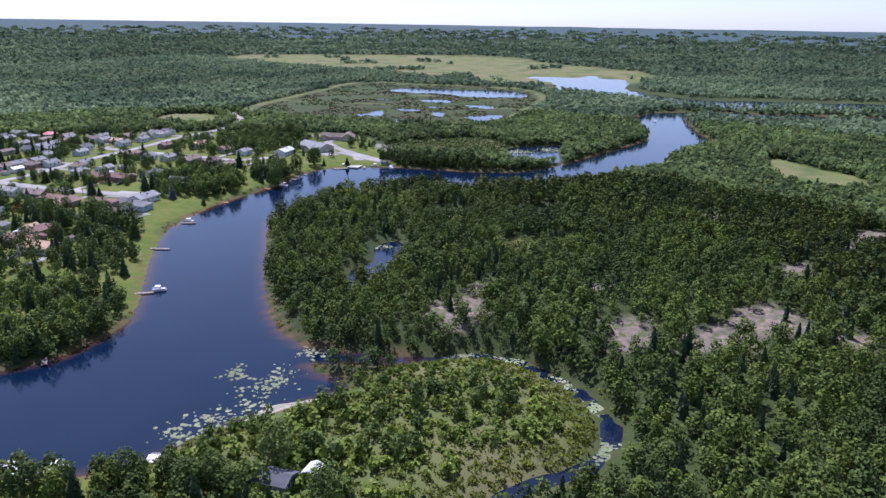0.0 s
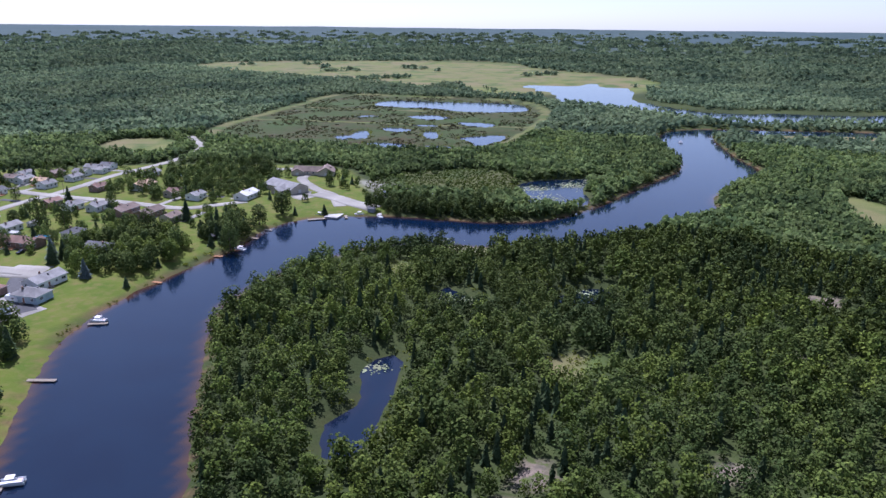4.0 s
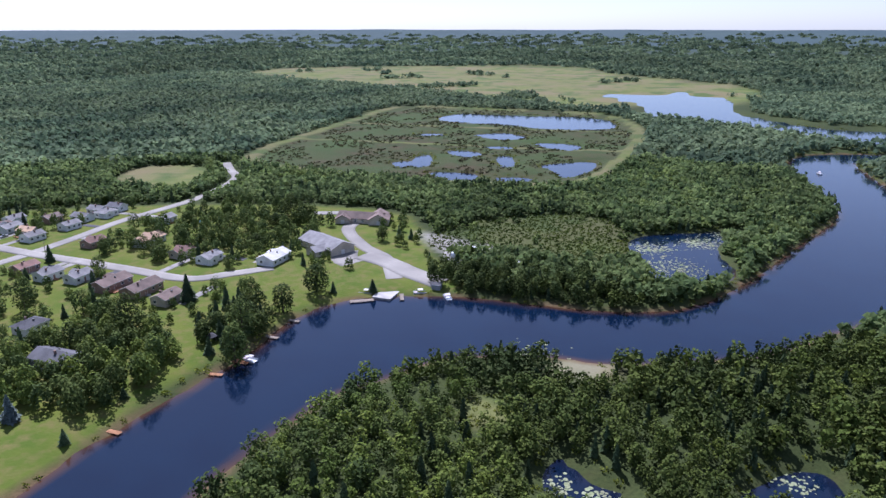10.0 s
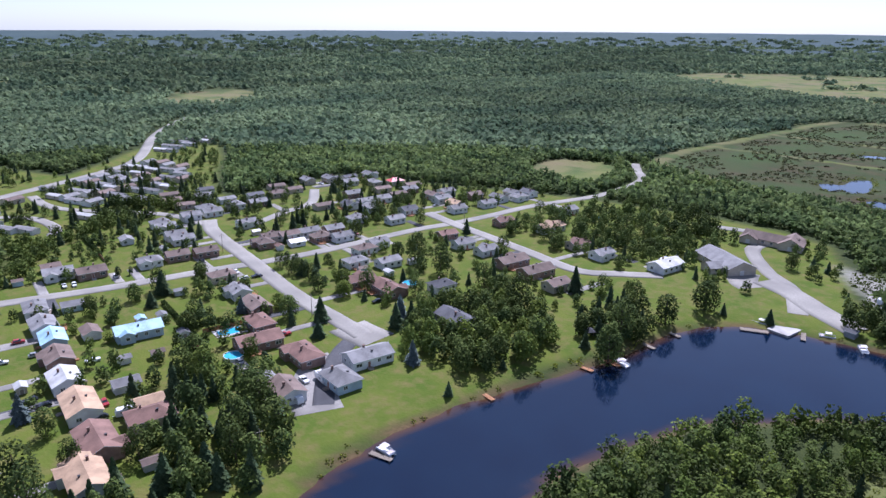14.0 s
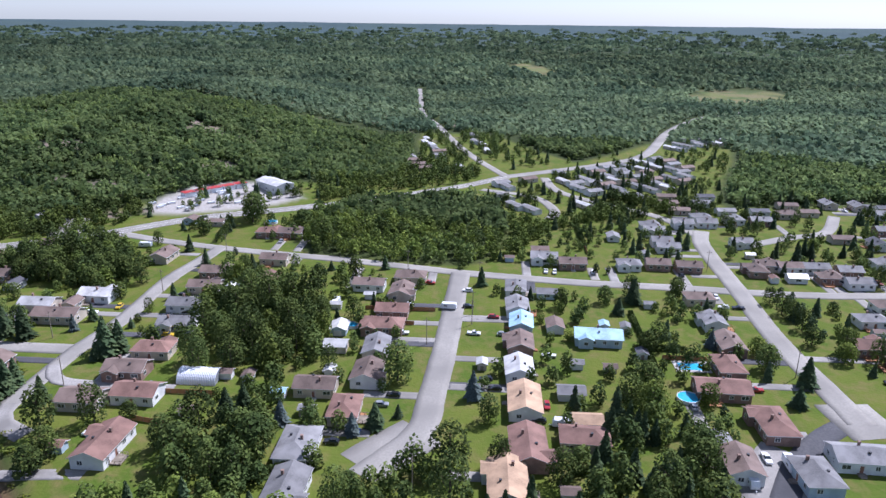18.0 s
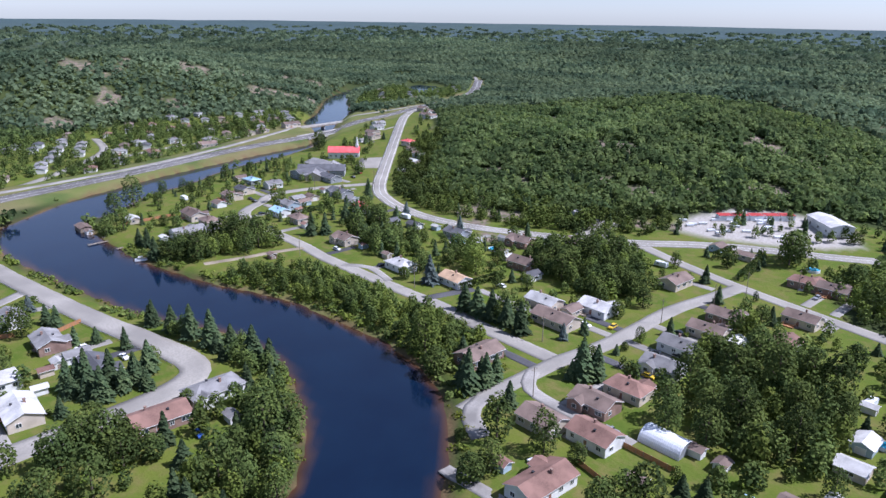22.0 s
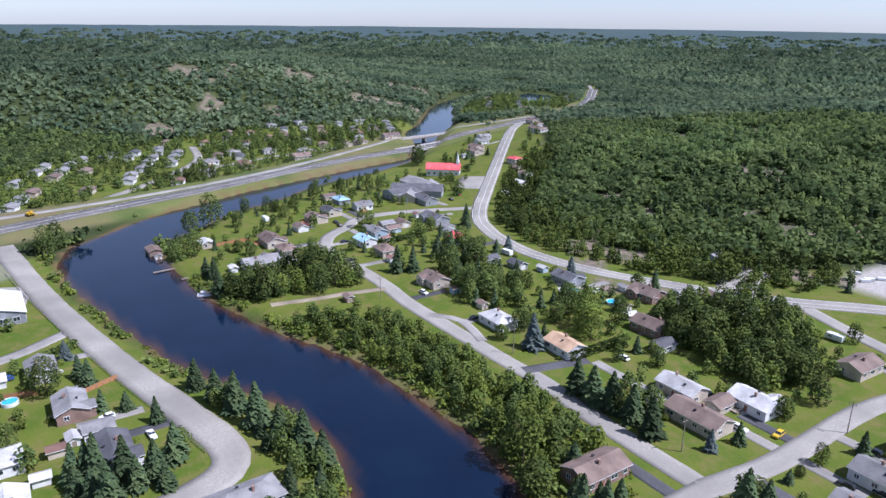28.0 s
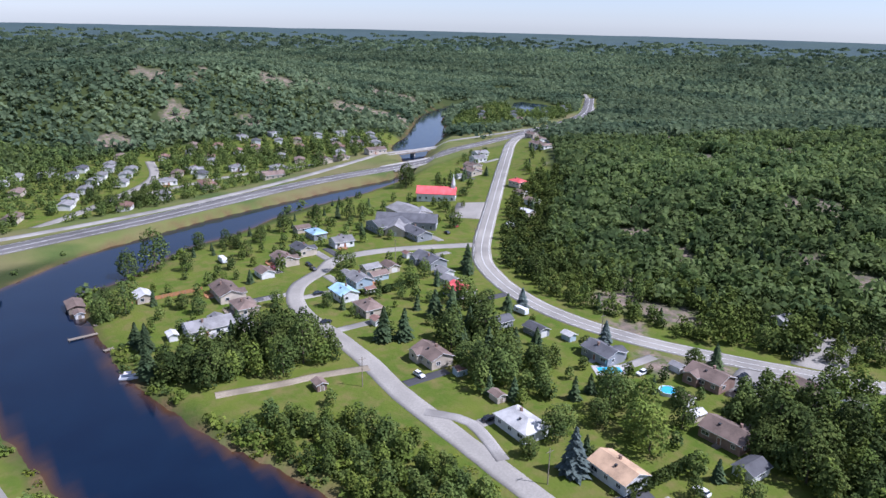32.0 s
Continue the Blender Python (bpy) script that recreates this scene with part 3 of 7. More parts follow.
HOUSES_RAMP = [
    (-393, 466, "rkyM"), (-374, 463, "gwyM"), (-358, 466, "gwyM"), (-337, 465, "bkyL"), (-319, 465, "bkyL"), (-396, 511, "rkyM"),
    (-453, 442, "gwyM"), (-438, 460, "gwyM"), (-542, 430, "beyM"), (-570, 466, "gexM"), (-567, 483, "gexM"), (-547, 489, "gwyM"),
    (-512, 472, "gkyM"), (-487, 468, "gwyM"), (-488, 481, "gwyM"), (-529, 518, "ReyM"), (-501, 512, "gkyM"), (-465, 515, "gwyM"),
    (-461, 540, "bkyM"), (-437, 507, "gwyM"), (-437, 532, "gwyM"), (-439, 562, "gwyM"), (-452, 479, "dwyM"), (-371, 525, "twyL"),
    (-196, 519, "dgxs"), (-338, 514, "reyM"), (-319, 512, "gwyM"), (-288, 524, "wwyL"), (-393, 563, "gwyM"), (-300, 460, "beyM"),
]
HOUSES_MORE = [
    # A dark shed built garage-sized, and a white tent built as a shed
    (-66, 133, "dgxS"), (-59, 139, "wwys"),
    (-656, -334, "bwxM"), (-632, -303, "bwyM"), (-582, -323, "gwxM"), (-552, -294, "beyM"), (-371, -356, "reyL"), (-421, -362, "bexL"),
    (-436, -389, "gwxM"), (-408, -403, "gwxM"), (-350, -377, "gwxM"), (-378, -410, "gwyM"), (-481, -399, "beyM"), (-495, -398, "bexM"),
    (-533, -408, "bexL"), (-456, -525, "gwyM"), (-489, -529, "gwyM"), (-551, -508, "gwxM"), (-539, -453, "bwxM"), (-564, 516, "gwxM"),
    (-536, 504, "gexM"), (-477, 516, "bwxM"), (-480, 530, "gwyM"), (-448, 514, "texM"), (-445, 549, "gwxM"), (-450, 566, "gwxM"),
    (-444, 576, "dwxM"), (-485, 455, "dwxM"), (-470, 463, "gwxM"), (-397, 415, "bwyM"), (-329, 416, "dwyM"),
]

# ---- ground masks ----
TOWN = rounded([(-245, 320), (-225, 300), (-185, 242), (-178, 200), (-215, 165), (-252, 138), (-282, 112), (-300, 84), (-304, 50), (-300, 20), (-294, -15), (-278, -60), (-266, -110), (-264, -160), (-290, -196), (-350, -238), (-520, -322), (-700, -420), (-660, -340), (-560, -215), (-470, -130), (-462, -40), (-500, 20), (-580, 90), (-620, 180), (-720, 190), (-840, 180), (-820, 260), (-700, 320), (-800, 400), (-780, 470), (-640, 420), (-560, 400), (-580, 500), (-520, 540), (-420, 600), (-330, 630), (-260, 630), (-215, 560), (-180, 522), (-240, 480)], True, 2)
TOWN_SOUTH = rounded([(-110, 128), (-180, 112), (-240, 80), (-262, 34), (-258, 4), (-240, -35), (-216, -125), (-213, -190), (-60, -180), (20, -100), (0, 60), (-40, 120)], True, 2)
FAR_TOWN = rounded([(-200, -262), (-320, -300), (-420, -335), (-540, -395), (-610, -430), (-600, -500), (-480, -525), (-340, -500), (-230, -430), (-120, -330)], True, 2)
FAR_TOWN_WEST = rounded([(-680, -480), (-760, -600), (-900, -680), (-1000, -700), (-960, -600), (-840, -490)], True, 2)
RIVER_WOOD = rounded([(-268, -50), (-298, -46), (-322, -24), (-325, 20), (-328, 60), (-318, 90), (-304, 96), (-300, 60), (-296, 20), (-290, -10), (-280, -36)], True, 2)
NORTH_WOOD = rounded([(-446, 160), (-500, 135), (-545, 165), (-575, 215), (-560, 250), (-500, 262), (-455, 252), (-436, 236), (-442, 190)], True, 2)
RAMP_MARSH = rounded([(-228, 596), (-210, 640), (-160, 672), (-128, 645), (-120, 585), (-150, 572), (-177, 580), (-210, 570)], True, 2)
LAGOON_BASIN = rounded([(-470, 752), (-500, 900), (-512, 1060), (-515, 1180), (-380, 1195), (-239, 1195), (-175, 1090), (-160, 976), (-167, 790), (-209, 742), (-321, 731)], True, 2)
MARSH_FIELD = rounded([(-1174, 1706), (-1058, 1990), (-750, 2120), (-425, 2150), (-330, 1958), (-60, 1721), (-20, 1500), (-66, 1402), (-200, 1330), (-240, 1240), (-400, 1320), (-604, 1430), (-708, 1470), (-950, 1560)], True, 2)
DELTA = rounded([(-112, 128), (-100, 146), (-80, 176), (-60, 200), (-40, 214), (-20, 216), (0, 198), (4, 180), (-4, 158), (-20, 140), (-60, 118), (-90, 112)], True, 2)
MUD_BAR = rounded([(-93, 156), (-92, 164), (-89, 170), (-82, 175), (-72, 183), (-66, 189), (-68, 182), (-75, 173), (-82, 163), (-87, 157)], True, 4)
CLEARINGS = [rounded(p, True, 2) for p in (
    [(-440, 640), (-470, 700), (-500, 720), (-540, 690), (-500, 630)], [(-150, 425), (-140, 432), (-132, 420), (-142, 412)], [(-60, 335), (-45, 350), (-38, 340), (-50, 325)],
    [(95, 650), (125, 612), (150, 585), (152, 540), (112, 528), (92, 560)], [(60, 905), (80, 945), (230, 968), (420, 1000), (420, 940), (220, 915)], [(-132, 456), (-124, 474), (-108, 472), (-106, 456), (-120, 450)],
    [(-1951, 288), (-2028, 341), (-1695, 387), (-1610, 351), (-1758, 310)], [(-1265, 549), (-1371, 651), (-1386, 731), (-1192, 672), (-1154, 568)], [(-760, 140), (-735, 150), (-730, 120), (-750, 115)])]
ROCKS = [(-54, 247, 15), (-52, 273, 7), (8, 240, 12), (30, 243, 9), (44, 257, 13), (58, 276, 16), (44, 424, 10), (124, 408, 16), (150, 330, 18), (15, 250, 8), (85, 262, 9), (-460, -38, 12), (-478, -70, 9), (-520, -110, 10), (-500, 30, 8), (-434, 2, 9), (-422, -12, 10), (-600, -60, 16), (-680, 20, 20), (-720, -140, 18), (-348, -540, 20), (-418, -595, 20), (-419, -701, 22), (-482, -576, 13), (-561, -702, 26), (-619, -725, 30), (-752, -860, 34), (-750, -777, 30), (-770, -745, 24), (-608, -611, 20), (-636, -608, 20), (-660, -590, 20), (-653, -545, 14),
    (-724, -239, 13), (-547, -31, 10), (-523, -108, 11), (-450, -62, 11), (-436, -38, 9), (-709, -188, 12), (-667, -168, 15), (-547, 1, 10), (-603, 53, 12), (-566, 22, 10), (-694, -2, 12), (-681, 49, 11), (-459, -61, 9), (-782, -88, 13), (-608, 59, 10), (-740, -60, 12), (-640, -110, 12)]


def soft(q, line, width=6.0, reach=60.0):
    return np.clip(0.5 - signed(q, line, reach) / width, 0, 1)


def rock_mask(q):
    out = np.zeros(len(q))
    for x, y, r in ROCKS:
        d = np.hypot((q[:, 0] - x) * 1.3, (q[:, 1] - y)) + r * 0.35 * ripple(q, r * 0.45, x)
        out = np.maximum(out, np.clip((r - d) / 4.0 + 0.5, 0, 1))
    for x, y, sx, sy in ((-560, -700, 190, 110), (-840, -60, 330, 260), (-560, -1000, 250, 160), (90, 300, 90, 90)):
        blot = ripple(q, 21.0, x * 0.01) * 0.6 + ripple(q, 8.0, y * 0.01) * 0.5
        out = np.maximum(out, np.clip((blot - 0.52) * 5, 0, 1) * (bell(q, x, y, sx, sy) > 0.3))
    return out


def built_up(q):
    t = np.maximum.reduce([soft(q, TOWN), soft(q, TOWN_SOUTH), soft(q, FAR_TOWN), soft(q, FAR_TOWN_WEST)])
    return t * (1 - soft(q, NORTH_WOOD))


def axis(lo, a, b, hi, step, grow=1.14):
    core = list(np.arange(a, b + 0.1, step))
    out, s, v = [], step, b
    while v < hi:
        s *= grow
        v = min(v + s, hi)
        out.append(v)
    left, s, v = [], step, a
    while v > lo:
        s *= grow
        v = max(v - s, lo)
        left.append(v)
    return np.array(left[::-1] + core + out)


def sheet(name, xs, ys, z, keep, material, masks):
    """A grid mesh with point masks."""
    nx, ny = len(xs), len(ys)
    gx, gy = np.meshgrid(xs, ys)
    co = np.stack([gx.ravel(), gy.ravel(), z], 1)
    i = (np.arange(ny - 1)[:, None] * nx + np.arange(nx - 1)[None]).ravel()
    quads = np.stack([i, i + 1, i + nx + 1, i + nx], 1)
    quads = quads[keep[quads].any(1)]
    used = np.unique(quads)
    back = np.zeros(len(co), int)
    back[used] = np.arange(len(used))
    me = mesh_from(name, co[used], back[quads])
    for key, val in masks.items():
        at = me.attributes.new(key, "FLOAT", "POINT")
        at.data.foreach_set("value", val[used].astype(np.float32))
    me.materials.append(material)
    me.polygons.foreach_set("use_smooth", np.ones(len(me.polygons), bool))
    return new(name, me)


def mesh_from(name, co, faces):
    """A mesh of equal-sided faces from arrays."""
    me = bpy.data.meshes.new(name)
    n, k = faces.shape
    me.vertices.add(len(co))
    me.vertices.foreach_set("co", np.asarray(co, np.float32).ravel())
    me.loops.add(n * k)
    me.loops.foreach_set("vertex_index", faces.ravel().astype(np.int32))
    me.polygons.add(n)
    me.polygons.foreach_set("loop_start", np.arange(0, n * k, k, dtype=np.int32))
    me.update(calc_edges=True)
    return me


xs = axis(-4800, -780, 320, 4600, 4.5)
ys = axis(-4500, -560, 1000, 4900, 4.5)
gx, gy = np.meshgrid(xs, ys)
grid = np.stack([gx.ravel(), gy.ravel()], 1)
gz, gw = terrain(grid)
m_rock = rock_mask(grid) * (gw > 4)
m_lawn = built_up(grid)
m_marsh = np.maximum(soft(grid, MARSH_FIELD, 40.0), np.maximum(soft(grid, DELTA, 10.0), soft(grid, RIVER_WOOD)) * 0.8)
for c_ in CLEARINGS:
    m_marsh = np.maximum(m_marsh, soft(grid, c_))
m_fen = np.maximum(soft(grid, LAGOON_BASIN, 14.0), 0.15 * soft(grid, RAMP_MARSH))
m_marsh = np.maximum(m_marsh, 0.4 * soft(grid, RAMP_MARSH))
dike = np.abs(signed(grid, LAGOON_BASIN)) < 7
cross_dike = soft(grid, LAGOON_BASIN) * ((np.abs(grid[:, 1] - 900 - 0.12 * (grid[:, 0] + 300)) < 5) | (np.abs(grid[:, 1] - 1025 - 0.1 * (grid[:, 0] + 300)) < 5))
m_marsh = np.maximum(m_marsh, np.where(dike, 0.8, 0))
m_fen = m_fen * np.where(dike | (cross_dike > 0.5), 0.15, 1)
m_marsh = np.maximum(m_marsh, 0.8 * (cross_dike > 0.5))
gz = gz + np.where(gw > 2, np.where(dike, 0.8, 0) - 0.4 * m_fen * (gz > 1), 0)
m_sand = np.clip(1.1 - np.abs(gw - 0.1) / 1.9, 0, 1) * (gw > -6) * np.clip(1.3 - np.abs(signed(grid, RIVER)) / 9.0, 0.12, 0.85)
hw = np.minimum(edge_distance(grid, rounded(HIGHWAY_LINE, False), False)[0], edge_distance(grid, rounded(RAIL_LINE, False), False)[0])
gz = np.where(gw > 1, np.maximum(gz, np.minimum(gz, 2.0) + (4.1 - np.minimum(gz, 2.0)) * np.clip((21 - hw) / 10, 0, 1)), gz)
m_marsh = np.maximum(m_marsh, np.clip((26 - hw) / 8, 0, 0.9))
m_lawn = m_lawn * np.clip((hw - 18) / 8, 0, 1)
m_dust = np.maximum(soft(grid, rounded([(-505, 45), (-520, 95), (-555, 128), (-580, 100), (-560, 55)], True, 2)), soft(grid, rounded([(-240, 600), (-215, 570), (-190, 560), (-185, 585), (-205, 592)], True, 2)) * 0.6)
m_dust = np.maximum(m_dust, soft(grid, rounded([(-130, 458), (-123, 472), (-110, 470), (-110, 457), (-120, 452)], True, 2)) * 0.2)
m_dust = np.maximum(m_dust, soft(grid, rounded([(-190, -200), (-203, -165), (-150, -150), (-130, -200)], True, 2)) * 0.35)
# haze tint on the ground, stronger with distance
m_haze = np.clip((np.hypot(grid[:, 0] + 120, grid[:, 1] - 200) - 2300) / 900, 0, 1)
ground = tagged(sheet("ground", xs, ys, gz, np.ones(len(grid), bool), GROUND, {"ridge": m_haze, "rock": m_rock, "lawn": m_lawn, "marsh": m_marsh, "fen": m_fen, "sand": m_sand, "dust": m_dust}),
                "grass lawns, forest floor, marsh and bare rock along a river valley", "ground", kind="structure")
water = tagged(sheet("water", xs, ys, np.zeros(len(grid)), gw < 3, WATER, {"shallow": np.clip(1 + (gw - 0.3) / 4.8, 0, 1) ** 1.8 * np.clip(1.6 - np.abs(signed(grid, RIVER)) / 9.0, 0.1, 1.0)}),
               "dark tea-coloured river and ponds reflecting the sky", "river", kind="structure")

GZ = gz.reshape(len(ys), len(xs))


def heights(pts):
    """Height of the ground sheet under many points."""
    q = np.asarray(pts, float)
    i = np.clip(np.searchsorted(xs, q[:, 0]) - 1, 0, len(xs) - 2)
    j = np.clip(np.searchsorted(ys, q[:, 1]) - 1, 0, len(ys) - 2)
    u = (q[:, 0] - xs[i]) / (xs[i + 1] - xs[i])
    v = (q[:, 1] - ys[j]) / (ys[j + 1] - ys[j])
    return (GZ[j, i] * (1 - u) + GZ[j, i + 1] * u) * (1 - v) + (GZ[j + 1, i] * (1 - u) + GZ[j + 1, i + 1] * u) * v


def height(x, y):
    return float(heights([(x, y)])[0])

# ---- roads ----


def ribbon(pts, width, lift, step=4.0):
    """Left and right edges of a road laid on the ground."""
    line = rounded(pts, False, 6)
    seg = np.r_[0, np.cumsum(np.hypot(*np.diff(line, axis=0).T))]
    s = np.linspace(0, seg[-1], max(2, int(seg[-1] / step)))
    c = np.stack([np.interp(s, seg, line[:, 0]), np.interp(s, seg, line[:, 1])], 1)
    d = np.gradient(c, axis=0)
    d /= np.hypot(d[:, 0], d[:, 1])[:, None] + 1e-9
    nrm = np.stack([-d[:, 1], d[:, 0]], 1)
    return c, nrm


def road(name, pts, width, material, label, lift=0.09, deck=None):
    c, nrm = ribbon(pts, width, lift)
    cols = [-0.5, -0.25, 0, 0.25, 0.5]
    wob = 1 + 0.018 * (np.sin(np.arange(len(c)) * 0.9) + np.sin(np.arange(len(c)) * 2.3 + 1)) * (material is ASPHALT)
    co = []
    for k in cols:
        p = c + nrm * (k * width * wob)[:, None]
        z = heights(p)
        if deck is not None:
            z = np.maximum(z, deck)
        co.append(np.c_[p, np.maximum(z, 0.6) + lift])
    m, n = len(c), len(cols)
    co.append(np.c_[co[0][:, :2], co[0][:, 2] - 0.3])
    co.append(np.c_[co[4][:, :2], co[4][:, 2] - 0.3])
    v = np.concatenate(co)
    i = np.arange(m - 1)
    quads = [np.stack([k * m + i, (k + 1) * m + i, (k + 1) * m + i + 1, k * m + i + 1], 1)[:, ::-1] for k in range(4)]
    quads.append(np.stack([5 * m + i, i, i + 1, 5 * m + i + 1], 1)[:, ::-1])
    quads.append(np.stack([4 * m + i, 6 * m + i, 6 * m + i + 1, 4 * m + i + 1], 1)[:, ::-1])
    me = mesh_from(name, v, np.concatenate(quads))
    me.materials.append(material)
    return tagged(new(name, me), label, "road", kind="structure")


MAIN = [k for k, s in enumerate(STREETS) if s[0] == "main_road"][0]
WORDS = {ASPHALT: "pale worn asphalt", DARK_ASPHALT: "dark asphalt", GRAVEL: "grey gravel", DIRT: "brown dirt"}
ROAD_LINES = []
for k, (name, pts, width, mat) in enumerate(STREETS):
    road(name, pts, width, mat, WORDS[mat] + " " + name.replace("_", " ") + " between the lots", 0.08 + 0.012 * (k % 6))
    ROAD_LINES.append((rounded(pts, False, 4), width))
road("highway", HIGHWAY_LINE, 15.0, HIGHWAY, "dark four lane highway on a low bank", 0.25, 4.15)
ROAD_LINES.append((rounded(HIGHWAY_LINE, False, 4), 22))
road("rail_bed", RAIL_LINE, 6.0, GRAVEL, "grey gravel rail bed beside the highway", 0.15, 3.95)
ROAD_LINES.append((rounded(RAIL_LINE, False, 4), 12))


def markings(pts, offset, lift, deck=None):
    """A painted line along a road."""
    c, nrm = ribbon(pts, 1, 0)
    co = []
    for k in (offset - 0.11, offset + 0.11):
        p = c + nrm * k
        z = heights(p) if deck is None else np.maximum(heights(p), deck)
        co.append(np.c_[p, np.maximum(z, 0.6) + lift])
    m = len(c)
    i = np.arange(m - 1)
    me = mesh_from("road_marking", np.concatenate(co), np.stack([i, m + i, m + i + 1, i + 1], 1)[:, ::-1])
    me.materials.append(LINE_PAINT)
    tagged(new("road_marking", me), "white painted edge line on the road", "road marking", kind="structure")


LINE_PAINT = plain("road_paint", (0.72, 0.72, 0.68))
for off in (-6.4, -0.2, 0.2, 6.4):
    markings(HIGHWAY_LINE, off, 0.30, 4.15)
for off in (-3.9, 0.0, 3.9):
    markings(STREETS[MAIN][1], off, 0.22)


def road_clear(q):
    out = np.full(len(q), 1e3)
    for line, width in ROAD_LINES:
        lo, hi = line.min(0) - 30, line.max(0) + 30
        near = ((q > lo) & (q < hi)).all(1)
        if near.any():
            out[near] = np.minimum(out[near], edge_distance(q[near], line, False)[0] - width / 2)
    return out


# ---- building blocks ----


def box_bm(bm, x0, y0, z0, x1, y1, z1):
    v = [bm.verts.new(p) for p in ((x0, y0, z0), (x1, y0, z0), (x1, y1, z0), (x0, y1, z0), (x0, y0, z1), (x1, y0, z1), (x1, y1, z1), (x0, y1, z1))]
    for f in ((3, 2, 1, 0), (4, 5, 6, 7), (0, 1, 5, 4), (1, 2, 6, 5), (2, 3, 7, 6), (3, 0, 4, 7)):
        bm.faces.new([v[i] for i in f])


def prism_bm(bm, profile, y0, y1):
    """A closed profile in x and z, drawn out along y."""
    a = [bm.verts.new((x, y0, z)) for x, z in profile]
    b = [bm.verts.new((x, y1, z)) for x, z in profile]
    bm.faces.new(a)
    bm.faces.new(b[::-1])
    n = len(profile)
    for i in range(n):
        bm.faces.new((a[(i + 1) % n], a[i], b[i], b[(i + 1) % n]))


def tube_bm(bm, x, y, z0, z1, r0, r1, n=8):
    a = [bm.verts.new((x + r0 * math.cos(6.2832 * i / n), y + r0 * math.sin(6.2832 * i / n), z0)) for i in range(n)]
    b = [bm.verts.new((x + r1 * math.cos(6.2832 * i / n), y + r1 * math.sin(6.2832 * i / n), z1)) for i in range(n)]
    bm.faces.new(a[::-1])
    bm.faces.new(b)
    for i in range(n):
        bm.faces.new((a[i], a[(i + 1) % n], b[(i + 1) % n], b[i]))


def made(name, build, *mats):
    bm = bmesh.new()
    build(bm)
    me = bpy.data.meshes.new(name)
    bm.normal_update()
    bm.to_mesh(me)
    bm.free()
    for m in mats:
        me.materials.append(m)
    return me


def put(name, me, parent, m=None, label=""):
    ob = new(name, me)
    ob.parent = parent
    if m is not None:
        ob.matrix_basis = m
    return tagged(ob, label)


SHARED = {}


def shared(key, build, *mats):
    if key not in SHARED:
        SHARED[key] = made(key.split("#")[0], build, *mats)
    return SHARED[key]


def window_mesh(w_, h_):
    """The frame of a window, with its middle bar and sill."""
    def build(bm):
        for a, b, c, d in ((-w_ / 2 - 0.1, -0.1, w_ / 2 + 0.1, 0.0), (-w_ / 2 - 0.1, h_, w_ / 2 + 0.1, h_ + 0.1), (-w_ / 2 - 0.1, 0, -w_ / 2, h_), (w_ / 2, 0, w_ / 2 + 0.1, h_), (-0.05, 0, 0.05, h_)):
            box_bm(bm, a, -0.1, b, c, 0.02, d)
    return shared("window#%.1f%.1f" % (w_, h_), build, TRIM)


def window(top, w_, h_, m):
    ob = put("window", window_mesh(w_, h_), top, m)
    put("pane", shared("pane#%.1f%.1f" % (w_, h_), lambda bm: box_bm(bm, -w_ / 2, -0.05, 0, w_ / 2, 0.02, h_), GLASS), ob)
    return ob


def door_mesh(w_, h_, mat, key):
    def build(bm):
        box_bm(bm, -w_ / 2, -0.06, 0, w_ / 2, 0.02, h_)
        box_bm(bm, -w_ / 2 - 0.12, -0.04, 0, -w_ / 2, 0.02, h_ + 0.12)
        box_bm(bm, w_ / 2, -0.04, 0, w_ / 2 + 0.12, 0.02, h_ + 0.12)
        box_bm(bm, -w_ / 2, -0.04, h_, w_ / 2, 0.02, h_ + 0.12)
        bm.faces.ensure_lookup_table()
        for f in bm.faces[6:]:
            f.material_index = 1
    return shared("door#" + key, build, mat, TRIM)


def far_pane(bm):
    box_bm(bm, -0.7, -0.05, 0, 0.7, 0.0, 1.2)
    for f in bm.faces:
        f.material_index = 1
    for x0, z0, x1, z1 in ((-0.8, -0.1, -0.7, 1.3), (0.7, -0.1, 0.8, 1.3), (-0.7, -0.1, 0.7, 0.0), (-0.7, 1.2, 0.7, 1.3)):
        box_bm(bm, x0, -0.09, z0, x1, 0.0, z1)


far_window = made("window", far_pane, TRIM, GLASS)


SIZES = {"s": (4.2, 3.2, 2.2), "S": (8.0, 6.0, 2.5), "M": (13.0, 8.8, 3.0), "L": (16.4, 9.6, 3.0), "X": (25.0, 16.0, 4.2)}
GARAGE_PAINT = plain("garage_door_paint", (0.66, 0.65, 0.62))
rng = random.Random(7)
FOOTPRINTS = []


